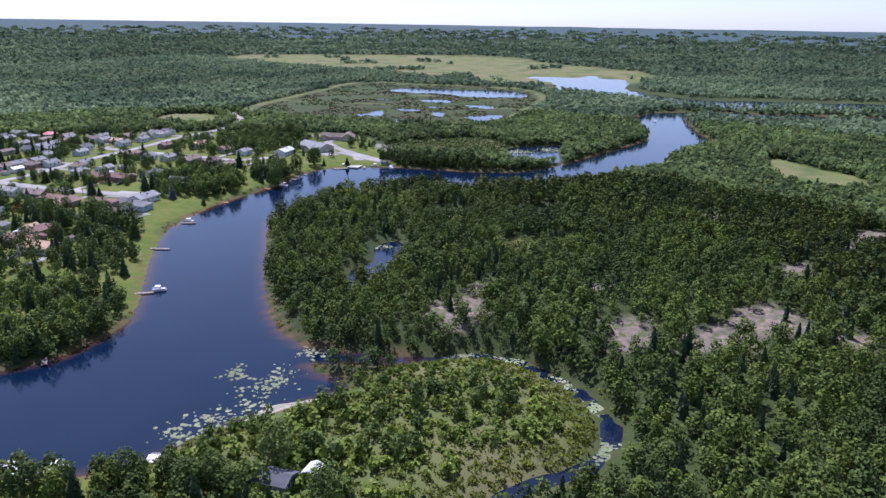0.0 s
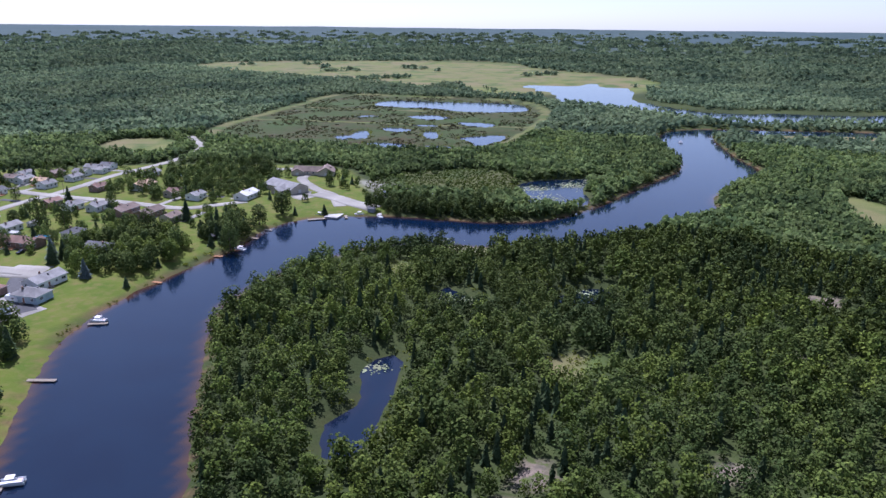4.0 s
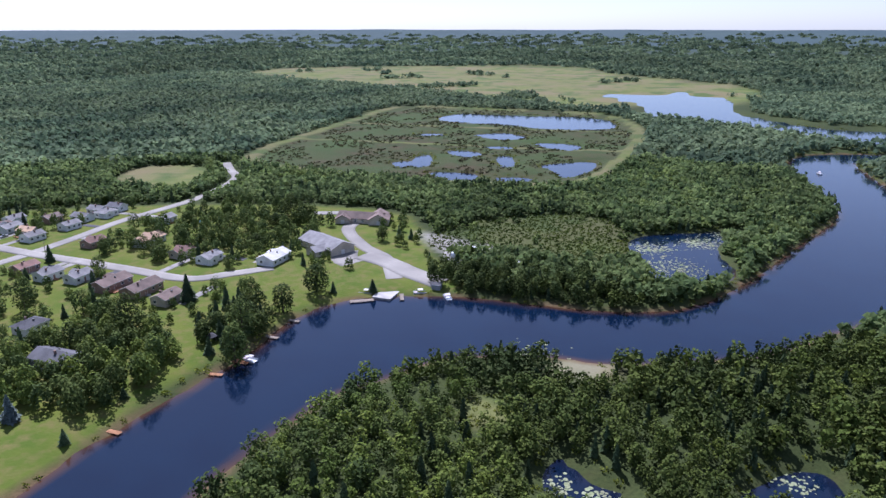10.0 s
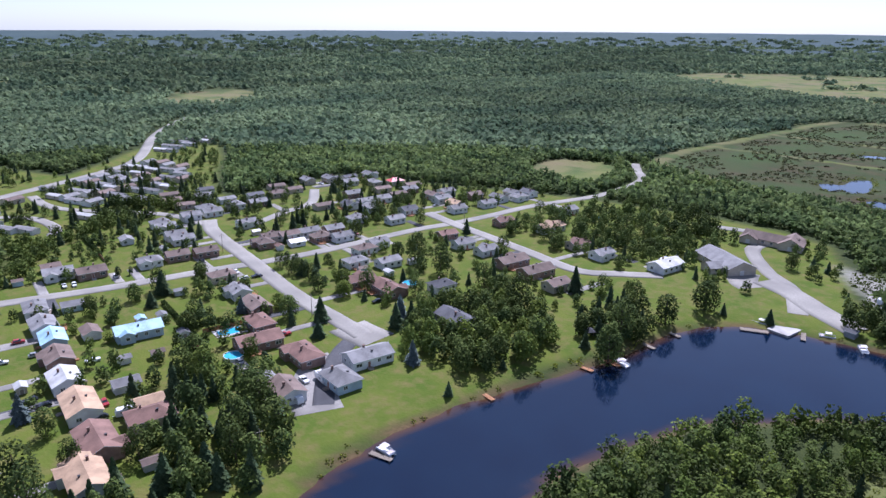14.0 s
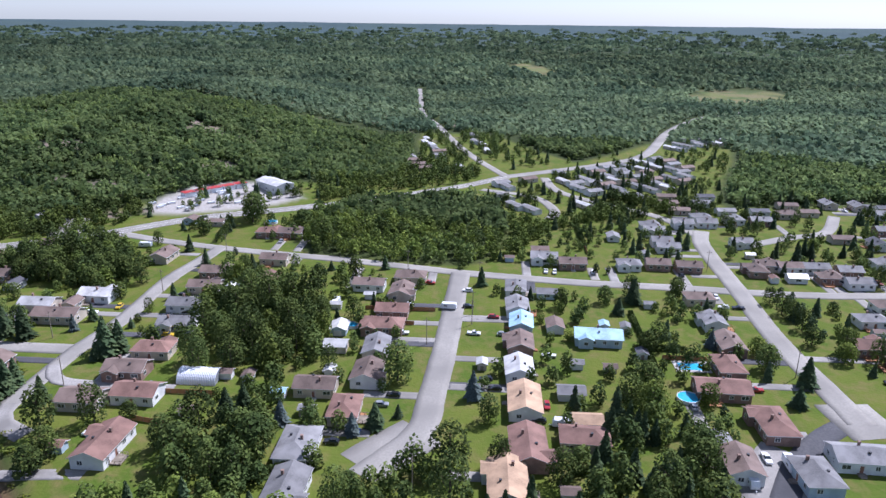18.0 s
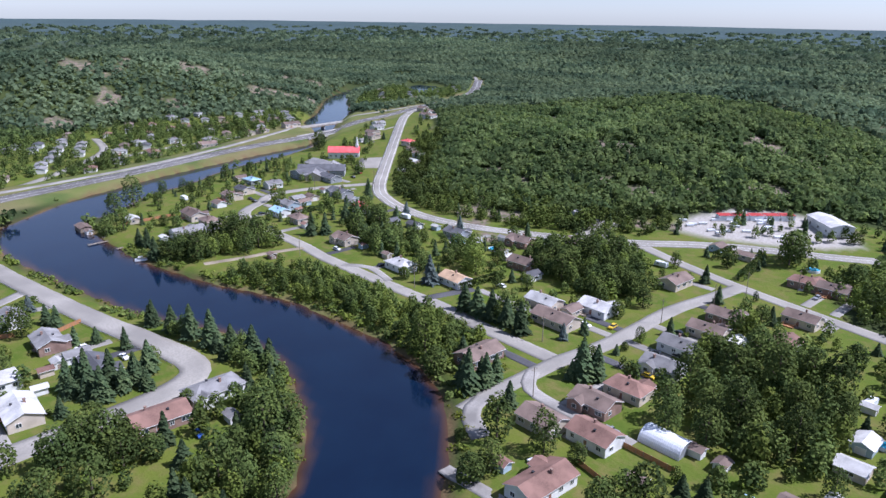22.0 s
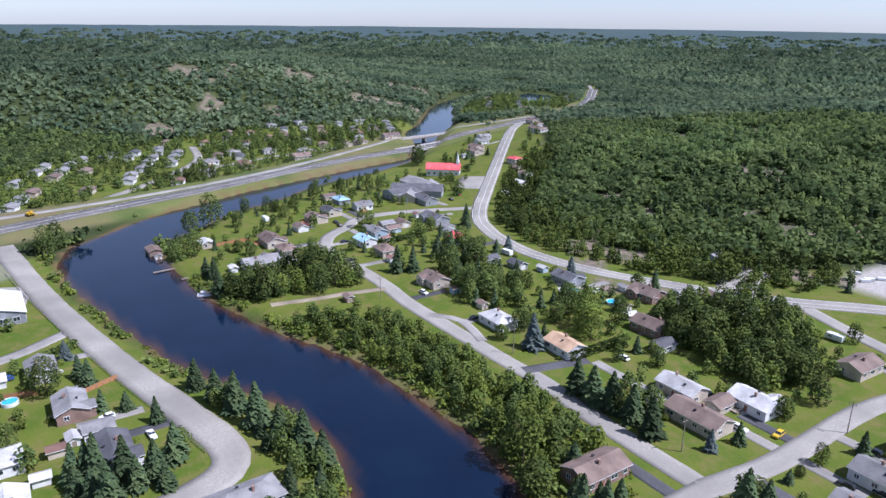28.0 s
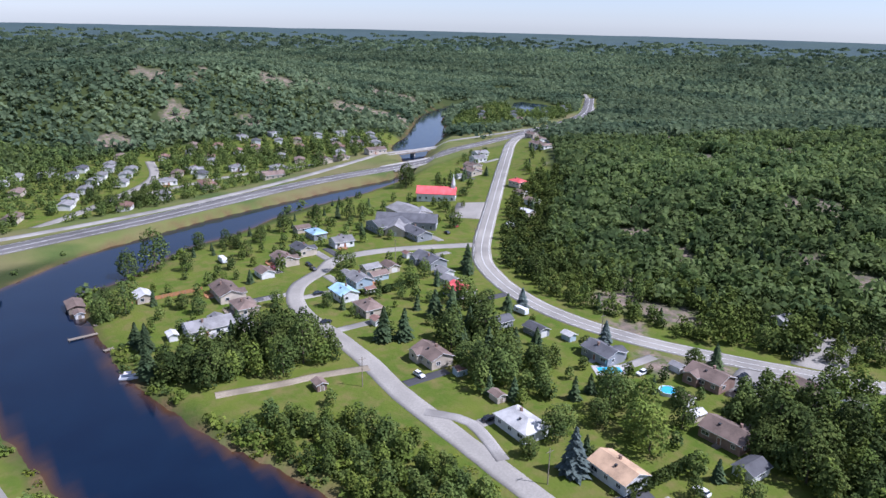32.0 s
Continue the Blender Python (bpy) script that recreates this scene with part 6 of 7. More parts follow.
def deck_pool(x, y, turn_, w_, l_):
    top = standing("inground_pool", x, y, turn_, "rectangular swimming pool with a pale concrete surround", "pool")
    put("surround", made("surround", lambda bm: box_bm(bm, -w_ / 2 - 1.5, -l_ / 2 - 1.5, -0.3, w_ / 2 + 1.5, l_ / 2 + 1.5, 0.16), CONCRETE), top)
    put("water", made("water", lambda bm: box_bm(bm, -w_ / 2, -l_ / 2, 0, w_ / 2, l_ / 2, 0.2), POOL_WATER), top)


deck_pool(-340, 321, 0, 5, 9)
deck_pool(-402, -17, 60, 4, 8)


def pole(x, y, tall):
    top = standing("utility_pole", x, y, rng.choice((0, 90)), "tall weathered wooden utility pole with a crossarm", "pole")
    put("post", shared("post", lambda bm: tube_bm(bm, 0, 0, -0.5, tall, 0.17, 0.11, 8), TIMBER), top)
    put("crossarm", shared("crossarm", lambda bm: box_bm(bm, -1.2, -0.06, tall - 1.0, 1.2, 0.06, tall - 0.86), TIMBER), top)
    for xx in (-1.0, 0.0, 1.0):
        put("insulator", shared("insulator", lambda bm: tube_bm(bm, 0, 0, 0, 0.18, 0.06, 0.04, 6), GLASS), top, pose(xx, 0, tall - 0.86 if xx else tall))


poles = []
for x, y in POLES:
    if all(math.hypot(x - a, y - b) > 9 for a, b in poles):
        poles.append((x, y))
        pole(x, y, 10.5)


def dock(x0, y0, x1, y1, mat, wide=1.8):
    L = max(4.0, math.hypot(x1 - x0, y1 - y0))
    top = standing("dock", x0, y0, math.degrees(math.atan2(y1 - y0, x1 - x0)), "wooden boat dock on posts at the river bank", "dock", 0.0)
    n = int(L / 0.6)
    plank = shared("plank#%.1f" % wide + mat.name, lambda bm: box_bm(bm, -0.27, -wide / 2, 0.42, 0.27, wide / 2, 0.5), mat)
    for k in range(n):
        put("plank", plank, top, pose((k + 0.5) * L / n, 0, 0))
    for k in (0, 0.5, 1):
        for s in (-1, 1):
            put("post", shared("dock_post", lambda bm: tube_bm(bm, 0, 0, -1.6, 0.8, 0.09, 0.09, 6), TIMBER), top, pose(0.2 + k * (L - 0.4), s * (wide / 2 + 0.05), 0))


for k, d in enumerate(DOCKS):
    dock(*d, RED_TIMBER if k in (4, 5, 6) else TIMBER, 3.0 if k in (6, 9) else 1.8)


def boat(x, y, turn_, pontoon=True):
    top = standing("pontoon_boat" if pontoon else "motor_boat", x, y, turn_, "white and grey pleasure boat moored at a dock", "boat", -0.05)
    for s in (-1, 1):
        put("hull", shared("hull", lambda bm: (prism_bm(bm, [(-0.3, -0.15), (0.3, -0.15), (0.38, 0.15), (0.3, 0.42), (-0.3, 0.42), (-0.38, 0.15)], -3.0, 3.2)), STEEL), top, pose(s * 0.8, 0, 0.05))
    put("deck", shared("boat_deck", lambda bm: box_bm(bm, -1.25, -2.9, 0.47, 1.25, 3.0, 0.58), VINYL), top)
    put("rail", shared("boat_rail", lambda bm: [box_bm(bm, *b) for b in ((-1.25, -2.9, 0.58, -1.18, 3.0, 1.2), (1.18, -2.9, 0.58, 1.25, 3.0, 1.2), (-1.18, 2.93, 0.58, 1.18, 3.0, 1.2))], VINYL), top)
    put("seat", shared("boat_seat", lambda bm: box_bm(bm, -1.1, 1.2, 0.58, 1.1, 2.6, 1.0), plain("boat_seat_vinyl", (0.5, 0.42, 0.42))), top)
    put("canopy", shared("boat_canopy", lambda bm: box_bm(bm, -1.1, -1.4, 2.2, 1.1, 0.9, 2.28), plain("canopy_cloth", (0.62, 0.58, 0.58))), top)
    for sx in (-1, 1):
        put("canopy_post", shared("canopy_post", lambda bm: tube_bm(bm, 0, 0, 0.58, 2.2, 0.03, 0.03, 6), STEEL), top, pose(sx * 1.05, -0.2, 0))


for k, (x, y) in enumerate(BOATS):
    boat(x, y, (70, -80, 85, 40, 120, -60, 70, 15, 100, 150, 20)[k])


def guard_rail(pts, offset):
    """Low rail on posts along the river side of a street."""
    c, nrm = ribbon(pts, 1, 0)
    p = c + nrm * offset
    z = heights(p)
    top = new("guard_rail")
    top.matrix_basis = pose(p[0][0], p[0][1], 0)
    tagged(top, "low grey steel guard rail along a riverside street", "guard rail")
    post = shared("rail_post", lambda bm: box_bm(bm, -0.09, -0.09, -0.5, 0.09, 0.09, 0.8), TIMBER)
    n = len(p)
    co, quads = [], []
    for k, (dz, dn) in enumerate(((0.45, -0.05), (0.78, -0.05), (0.78, 0.05), (0.45, 0.05))):
        co.append(np.c_[p + nrm * dn - p[0], z + dz])
    i = np.arange(n - 1)
    for k in range(4):
        q = (k + 1) % 4
        quads.append(np.stack([k * n + i, k * n + i + 1, q * n + i + 1, q * n + i], 1))
    me = mesh_from("rail", np.concatenate(co), np.concatenate(quads))
    me.materials.append(STEEL)
    put("rail", me, top)
    for k in range(n):
        put("post", post, top, pose(p[k][0] - p[0][0], p[k][1] - p[0][1], z[k]))


guard_rail([(-202, -170), (-209, -123), (-222, -53), (-233, -5), (-238, 19)], -5.9)


def row_fence(x0, y0, x1, y1, tall=1.7):
    L = math.hypot(x1 - x0, y1 - y0)
    top = standing("board_fence", x0, y0, math.degrees(math.atan2(y1 - y0, x1 - x0)), "brown board fence between the back gardens", "fence")
    n = int(L / 2.4)
    panel = shared("fence_panel", lambda bm: box_bm(bm, 0, -0.03, 0.05, 2.36, 0.03, tall), RED_TIMBER)
    postm = shared("fence_post", lambda bm: box_bm(bm, -0.06, -0.06, -0.4, 0.06, 0.06, tall + 0.15), TIMBER)
    for k in range(n):
        put("panel", panel, top, pose(k * 2.4, 0, 0))
        put("post", postm, top, pose(k * 2.4 - 0.02, 0, 0))


for f in ((-291, 145, -288, 160), (-307, 148, -307, 166), (-198, -39, -182, -43), (-205, -30, -222, -38), (-366, 200, -366, 222), (-380, 200, -380, 230), (-280, -160, -310, -162), (-318, 306, -340, 306), (-345, 312, -345, 330), (-460, 300, -480, 300), (-455, 330, -480, 330)):
    row_fence(*f)


def hedge(x0, y0, x1, y1, tall, wide):
    L = math.hypot(x1 - x0, y1 - y0)
    r = np.random.RandomState(int(abs(x0 + y0)))
    n = int(L * 26)
    p = np.stack([r.rand(n) * L, (r.rand(n) - 0.5) * wide, r.rand(n) * tall], 1)
    face = r.rand(n)
    p[:, 2] = np.where(face < 0.4, tall * (0.92 + 0.12 * r.rand(n)), p[:, 2])
    p[:, 1] = np.where(face >= 0.4, np.sign(p[:, 1]) * wide / 2, p[:, 1])
    nr = r.randn(n, 3)
    t = np.cross(nr, r.randn(n, 3))
    t /= np.linalg.norm(t, axis=1)[:, None]
    b = np.cross(nr / np.linalg.norm(nr, axis=1)[:, None], t)
    s = 0.55
    v = np.stack([p - t * s, p - b * s * 0.7, p + t * s, p + b * s * 0.7], 1).reshape(-1, 3)
    v[:, 2] = np.maximum(v[:, 2], -0.1)
    me = mesh_from("hedge", v, quads_of(len(v)))
    me.materials.append(LEAF)
    top = standing("hedge", x0, y0, math.degrees(math.atan2(y1 - y0, x1 - x0)), "clipped green cedar hedge beside a lawn", "hedge")
    put("foliage", me, top)


for h in ((-354, 33, -382, 33, 3.0, 1.8), (-478, 86, -496, 87, 4.2, 3.2), (-460, 108, -494, 103, 4.2, 3.0), (-363, -121, -388, -120, 2.2, 3.0), (-263, 183, -274, 207, 2.4, 2.6), (-276, 273, -273, 291, 1.3, 1.4), (-330, 308, -385, 308, 1.6, 1.4), (-200, -64, -213, -70, 2.4, 2.5), (-178, -30, -190, -18, 2.2, 2.4), (-352, 303, -352, 322, 1.6, 1.5), (-515, 300, -470, 300, 2.0, 2.0)):
    hedge(*h)

# ---- landmarks ----


def quonset(x, y, turn_):
    top = standing("quonset_hut", x, y, turn_, "white corrugated half-round metal storage hut", "shed")

    def shell(bm):
        n, L, r, last = 14, 13.0, 4.3, None
        for k in range(45):
            yy, q = -L / 2 + L * k / 44, r * (1 if k % 2 else 0.975)
            ring = [bm.verts.new((q * math.cos(math.pi * i / n), yy, q * 0.95 * math.sin(math.pi * i / n))) for i in range(n + 1)]
            if last:
                for i in range(n):
                    bm.faces.new((last[i], ring[i], ring[i + 1], last[i + 1]))
            last = ring
    put("shell", made("shell", shell, VINYL), top)

    def end(bm):
        for yy in (-6.4, 6.4):
            bm.faces.new([bm.verts.new((4.2 * math.cos(math.pi * i / 14), yy, 4.0 * math.sin(math.pi * i / 14))) for i in range(15)])
    put("end_wall", made("end_wall", end, WALLS["g"]), top)
    put("door", door_mesh(3.0, 2.6, GARAGE_PAINT, "hut"), top, pose(0, -6.46, 0))


quonset(-317, 156, 0)


def wing(top, name, x, y, turn_, L, W, H, roof_c, wall_c, pitch=0.45, n=4):
    """One gabled wing of a larger building."""
    half, rise, ov = W / 2, W / 2 * pitch, 0.6
    m = pose(x, y, 0, 0, 0, turn_)
    put("wall", made("wall", lambda bm: prism_bm(bm, [(-half, -0.5), (half, -0.5), (half, H), (0, H + rise), (-half, H)], -L / 2, L / 2), WALLS[wall_c]), top, m)
    a, b = half + ov, H - ov * pitch
    put("roof", made("roof", lambda bm: prism_bm(bm, [(-a, b + 0.02), (0, H + rise + 0.02), (a, b + 0.02), (a, b + 0.24), (0, H + rise + 0.26), (-a, b + 0.24)], -L / 2 - ov, L / 2 + ov), ROOFS[roof_c]), top, m)
    for s in (-1, 1):
        for k in range(n):
            window(top, 1.4, 1.5, m @ pose(s * (half + 0.02), -L / 2 + L * (k + 0.5) / n, 1.1, 0, 0, 90 * s))
        put("door", door_mesh(1.8, 2.2, GARAGE_PAINT, "wide"), top, m @ pose(0, s * (L / 2 + 0.02), 0.1, 0, 0, 0 if s < 0 else 180))


hall = standing("community_hall", -274, 553, 65, "large grey roofed community hall with pale siding", "hall")
wing(hall, "main", 0, 0, 0, 30, 15, 3.6, "g", "e", 0.42, 6)
wing(hall, "side", -6, -6, 90, 16, 9, 3.0, "g", "e", 0.42, 3)
FOOTPRINTS.append((-276, 556, 15))
lodge = standing("lodge", -281, 608, 20, "brown roofed riverside lodge with several gables", "lodge")
wing(lodge, "main", 0, 0, 78, 28, 11, 3.2, "b", "e", 0.5, 6)
wing(lodge, "east", 11, -2, 0, 15, 12, 3.4, "b", "e", 0.55, 3)
wing(lodge, "west", -11, -1, 0, 11, 9, 3.0, "b", "e", 0.55, 2)
FOOTPRINTS.append((-281, 608, 17))
church = standing("church", -487, -246, 50, "white church with a long red roof and a slim steeple", "church")
wing(church, "nave", 0, 0, 0, 25, 10, 5.0, "R", "w", 0.75, 6)
put("steeple", made("steeple", lambda bm: (box_bm(bm, -1.2, 9.6, 0, 1.2, 12.0, 10.0), tube_bm(bm, 0, 10.8, 10.0, 17.5, 1.4, 0.05, 8)), WALLS["w"]), church)
FOOTPRINTS.append((-487, -246, 15))
manor = standing("care_home", -438, -204, 50, "large dark grey complex of joined gabled wings", "building")
wing(manor, "main", 0, 0, 0, 34, 13, 4.6, "d", "g", 0.5, 7)
wing(manor, "front", 12, -4, 90, 18, 11, 3.4, "g", "e", 0.5, 4)
wing(manor, "rear", -12, 6, 90, 20, 12, 3.6, "g", "e", 0.5, 4)
FOOTPRINTS.append((-438, -204, 20))
shop = standing("workshop", -569, 106, -42, "long white metal workshop with blue doors", "workshop")
wing(shop, "main", 0, 0, 0, 26, 13, 5.0, "w", "w", 0.25, 3)
for s in (-3.5, 3.5):
    put("blue_door", door_mesh(3.6, 3.6, CAR_PAINTS["b"], "blue"), shop, pose(s, -13.06, 0.05))
FOOTPRINTS.append((-569, 106, 14))
for k in range(5):
    box_ = standing("storage_unit", -540 - 6.6 * k, 59 + 6.0 * k, -42, "red and white steel storage unit in a row", "container", group="storage units in a row")
    put("body", shared("unit_body", lambda bm: box_bm(bm, -3.9, -3.0, -0.2, 3.9, 3.0, 2.9), RED_PANEL if k % 2 else VINYL), box_)
    put("roof", shared("unit_roof", lambda bm: box_bm(bm, -4.1, -3.2, 2.9, 4.1, 3.2, 3.05), RED_PANEL), box_)
    for s in (-1.9, 1.9):
        put("door", door_mesh(2.8, 2.3, VINYL, "unit"), box_, pose(s, -3.03, 0))
yard_rng = random.Random(9)
for k in range(26):
    a, b = yard_rng.random(), yard_rng.random()
    x, y = -512 - 45 * a, 55 + 42 * a + 40 * (b - 0.5)
    if math.hypot(x + 569, y - 106) < 18:
        continue
    crate = standing("stacked_stone_pallet", x, y, -42 + yard_rng.uniform(-8, 8), "pallet of pale wrapped stone in a gravel yard", "pallet", group="pallets in the yard")
    put("load", shared("load", lambda bm: box_bm(bm, -2.2, -0.9, 0.12, 2.2, 0.9, 1.2), VINYL), crate)
    put("pallet_base", shared("pallet_base", lambda bm: box_bm(bm, -2.3, -1.0, -0.05, 2.3, 1.0, 0.12), TIMBER), crate)


def bridge(name, pts, width, deck_z, mat, label, piers):
    top = new(name)
    tagged(top, label, "bridge")
    (x0, y0), (x1, y1) = pts
    L = math.hypot(x1 - x0, y1 - y0)
    top.matrix_basis = pose(x0, y0, 0, 0, 0, math.degrees(math.atan2(y1 - y0, x1 - x0)))
    put("deck", made("deck", lambda bm: box_bm(bm, 0, -width / 2, deck_z - 1.1, L, width / 2, deck_z), mat), top)
    for s in (-1, 1):
        put("parapet", made("parapet", lambda bm: box_bm(bm, 0, s * width / 2 - 0.15, deck_z, L, s * width / 2 + 0.15, deck_z + 0.9), CONCRETE), top)
    for k in range(piers):
        xx = L * (k + 1) / (piers + 1)
        put("pier", made("pier", lambda bm: box_bm(bm, xx - 0.8, -width / 2 + 0.8, -2, xx + 0.8, width / 2 - 0.8, deck_z - 1.1), CONCRETE), top)


bridge("road_bridge", ((-508, -345), (-604, -370)), 16.5, 4.32, CONCRETE, "concrete highway bridge over the river", 2)
bridge("rail_bridge", ((-528, -398), (-612, -413)), 6.6, 4.05, TIMBER, "brown timber railway bridge over the river", 3)
boathouse = standing("boathouse", -261, -172, 0, "low grey roofed boathouse over the water", "boathouse", 0.0)
put("roof", made("roof", lambda bm: prism_bm(bm, [(-3.4, 2.3), (0, 3.4), (3.4, 2.3), (3.4, 2.5), (0, 3.6), (-3.4, 2.5)], -5.4, 5.4), ROOFS["b"]), boathouse)
put("wall", made("wall", lambda bm: box_bm(bm, -3.0, -5.0, -0.8, 3.0, 5.0, 2.35), TIMBER), boathouse)
gazebo = standing("gazebo", -255, 433, 20, "small dark roofed garden gazebo on posts", "gazebo")
put("roof", made("roof", lambda bm: tube_bm(bm, 0, 0, 2.4, 3.8, 3.0, 0.1, 4), ROOFS["d"]), gazebo)
for k in range(4):
    put("post", shared("gazebo_post", lambda bm: tube_bm(bm, 0, 0, -0.3, 2.42, 0.1, 0.1, 6), TIMBER), gazebo, pose(1.9 * math.cos(1.5708 * k), 1.9 * math.sin(1.5708 * k), 0))
excavator = standing("excavator", -214, -268, 30, "yellow excavator standing beside the highway", "excavator")
put("track", made("track", lambda bm: (box_bm(bm, -1.5, -2, 0, -0.9, 2, 0.9), box_bm(bm, 0.9, -2, 0, 1.5, 2, 0.9)), RUBBER), excavator)
put("cab", made("cab", lambda bm: (box_bm(bm, -1.4, -1.6, 0.9, 1.4, 1.8, 2.0), box_bm(bm, -1.3, 0.2, 2.0, 0, 1.6, 3.0)), YELLOW_IRON), excavator)
put("boom", made("boom", lambda bm: prism_bm(bm, [(0.2, 1.6), (0.8, 1.6), (0.8, 2.4), (0.2, 2.4)], 1.5, 7.0), YELLOW_IRON), excavator)
ramp = tagged(new("boat_ramp", made("boat_ramp", lambda bm: box_bm(bm, -220, 500, -0.4, -211, 516, 0.9), CONCRETE)), "pale concrete boat launch ramp", "ramp", kind="structure")

# ---- drives between street and house ----


def drives():
    n = 0
    for row in (HOUSES_SOUTH, HOUSES_FORK, HOUSES_MIDDLE, HOUSES_NORTH, HOUSES_RAMP):
        for x, y, code in row:
            if code[3] not in "ML":
                continue
            q = np.array([[x, y]], float)
            best = None
            for (line, width), (nm, pts, w_, mat) in zip(ROAD_LINES, STREETS):
                i = ((line - q) ** 2).sum(1).argmin()
                d = math.dist(line[i], (x, y))
                if best is None or d < best[0]:
                    best = (d, line[i], width)
            d, p, width = best
            if not 10 < d < 34:
                continue
            L, W, H = SIZES[code[3]]
            ex, ey = (W / 2, L / 2) if code[2] == "y" else (L / 2, W / 2)
            along_x = abs(p[0] - x) > abs(p[1] - y)
            s = 1 if (n * 7) % 3 else -1
            n += 1
            if along_x:
                off = y + s * (ey + 2.6)
                a, b = (p[0] + math.copysign(width / 2 - 0.5, x - p[0]), off), (x, off)
            else:
                off = x + s * (ex + 2.6)
                a, b = (off, p[1] + math.copysign(width / 2 - 0.5, y - p[1])), (off, y)
            mat = (GRAVEL, ASPHALT, GRAVEL, DARK_ASPHALT)[n % 4]
            if n % 4 == 1:
                spot = (a[0] * 0.45 + b[0] * 0.55, a[1] * 0.45 + b[1] * 0.55)
                if all(math.dist(spot, q_) > 6 for q_ in placed):
                    placed.append(spot)
                    car(spot[0], spot[1], ("x" if along_x else "y") + "kwgkrwbk"[n // 4 % 8])
            road("drive", [a, ((a[0] + b[0]) / 2, (a[1] + b[1]) / 2), b], 4.2, mat, WORDS[mat] + " drive beside a house", 0.05)


drives()
road("drive", [(-290, 335), (-278, 326), (-265, 322)], 16.0, GRAVEL, "grey gravel parking apron", 0.06)
road("drive", [(-262, 552), (-256, 540), (-248, 535)], 14.0, ASPHALT, "pale asphalt parking apron", 0.06)
road("drive", [(-450, 12), (-436, 16), (-424, 22)], 16.0, GRAVEL, "grey gravel yard beside the road", 0.06)
road("drive", [(-492, 14), (-478, 16), (-464, 22)], 18.0, ASPHALT, "pale asphalt forecourt", 0.06)
road("drive", [(-500, -222), (-486, -208), (-476, -200)], 22.0, ASPHALT, "pale asphalt church car park", 0.06)
road("drive", [(-250, 548), (-233, 543), (-214, 532), (-196, 525)], 13.0, ASPHALT, "pale asphalt apron above the boat ramp", 0.17)
road("drive", [(-210, 562), (-194, 564), (-176, 559)], 17.0, GRAVEL, "grey gravel camp ground", 0.06)
road("drive", [(-185, -105), (-190, -135), (-196, -150)], 26.0, ASPHALT, "pale asphalt school yard", 0.05)

# ---- trailer park and the far side of town ----


def home_template(kind, roof_c, wall_c, L, W, H, label):
    top = new(kind)
    tagged(top, label, "house", "homes beyond the main road")
    half, rise = W / 2, W / 2 * 0.3
    put("wall", made("wall", lambda bm: prism_bm(bm, [(-half, -0.6), (half, -0.6), (half, H), (0, H + rise), (-half, H)], -L / 2, L / 2), WALLS[wall_c]), top)
    a, b = half + 0.4, H - 0.12
    put("roof", made("roof", lambda bm: prism_bm(bm, [(-a, b + 0.02), (0, H + rise + 0.02), (a, b + 0.02), (a, b + 0.2), (0, H + rise + 0.2), (-a, b + 0.2)], -L / 2 - 0.4, L / 2 + 0.4), ROOFS[roof_c]), top)
    for s in (-1, 1):
        for k in (s * 0.6,):
            put("window", far_window, top, pose(s * (half + 0.02), k * L * 0.28, 1.2, 0, 0, 90 * s))
    put("door", door_mesh(1.0, 2.05, DOOR_PAINT, "front"), top, pose(half + 0.02, 0, 0.2, 0, 0, 90))
    return top


TEMPLATES = [
    home_template("mobile_home", "g", "w", 15, 5.5, 2.6, "long grey roofed white mobile home"), home_template("mobile_home", "w", "e", 14, 5.0, 2.6, "long pale roofed beige mobile home"),
    home_template("house", "g", "w", 11, 8, 3.0, "small white house with a grey roof"), home_template("house", "b", "e", 12, 8, 3.0, "small beige house with a brown roof"),
    home_template("house", "d", "w", 11, 8, 3.2, "small white house with a charcoal roof"), home_template("house", "r", "w", 11, 8, 3.0, "small white house with a red-brown roof"),
]
used = set()


def settle(line, kinds, step_x, step_y, turn_, seed, share=0.8):
    r = random.Random(seed)
    lo, hi = line.min(0), line.max(0)
    c = (lo + hi) / 2
    span = float(np.hypot(*(hi - lo))) / 2
    ca, sa = math.cos(radians(turn_)), math.sin(radians(turn_))
    spots = []
    for i in np.arange(-span, span, step_x):
        for j in np.arange(-span, span, step_y):
            u, v = i + r.uniform(-2.2, 2.2), j + r.uniform(-5, 5)
            if r.random() < share:
                spots.append((c[0] + u * ca - v * sa, c[1] + u * sa + v * ca))
    q = np.array(spots)
    ok = (signed(q, line) < -6) & (road_clear(q) > 7) & (water_distance(q) > 12)
    for x, y in q[ok]:
        if any(math.hypot(x - a, y - b) < s + (9 if min(kinds) > 1 else 2.5) for a, b, s in FOOTPRINTS):
            continue
        k = r.choice(kinds)
        m = pose(x, y, height(x, y), 0, 0, turn_ + 90 * (k < 2) + r.uniform(-4, 4))
        if k not in used:
            used.add(k)
            TEMPLATES[k].matrix_basis = m
        else:
            copy_thing(TEMPLATES[k], m)
        FOOTPRINTS.append((x, y, 7))


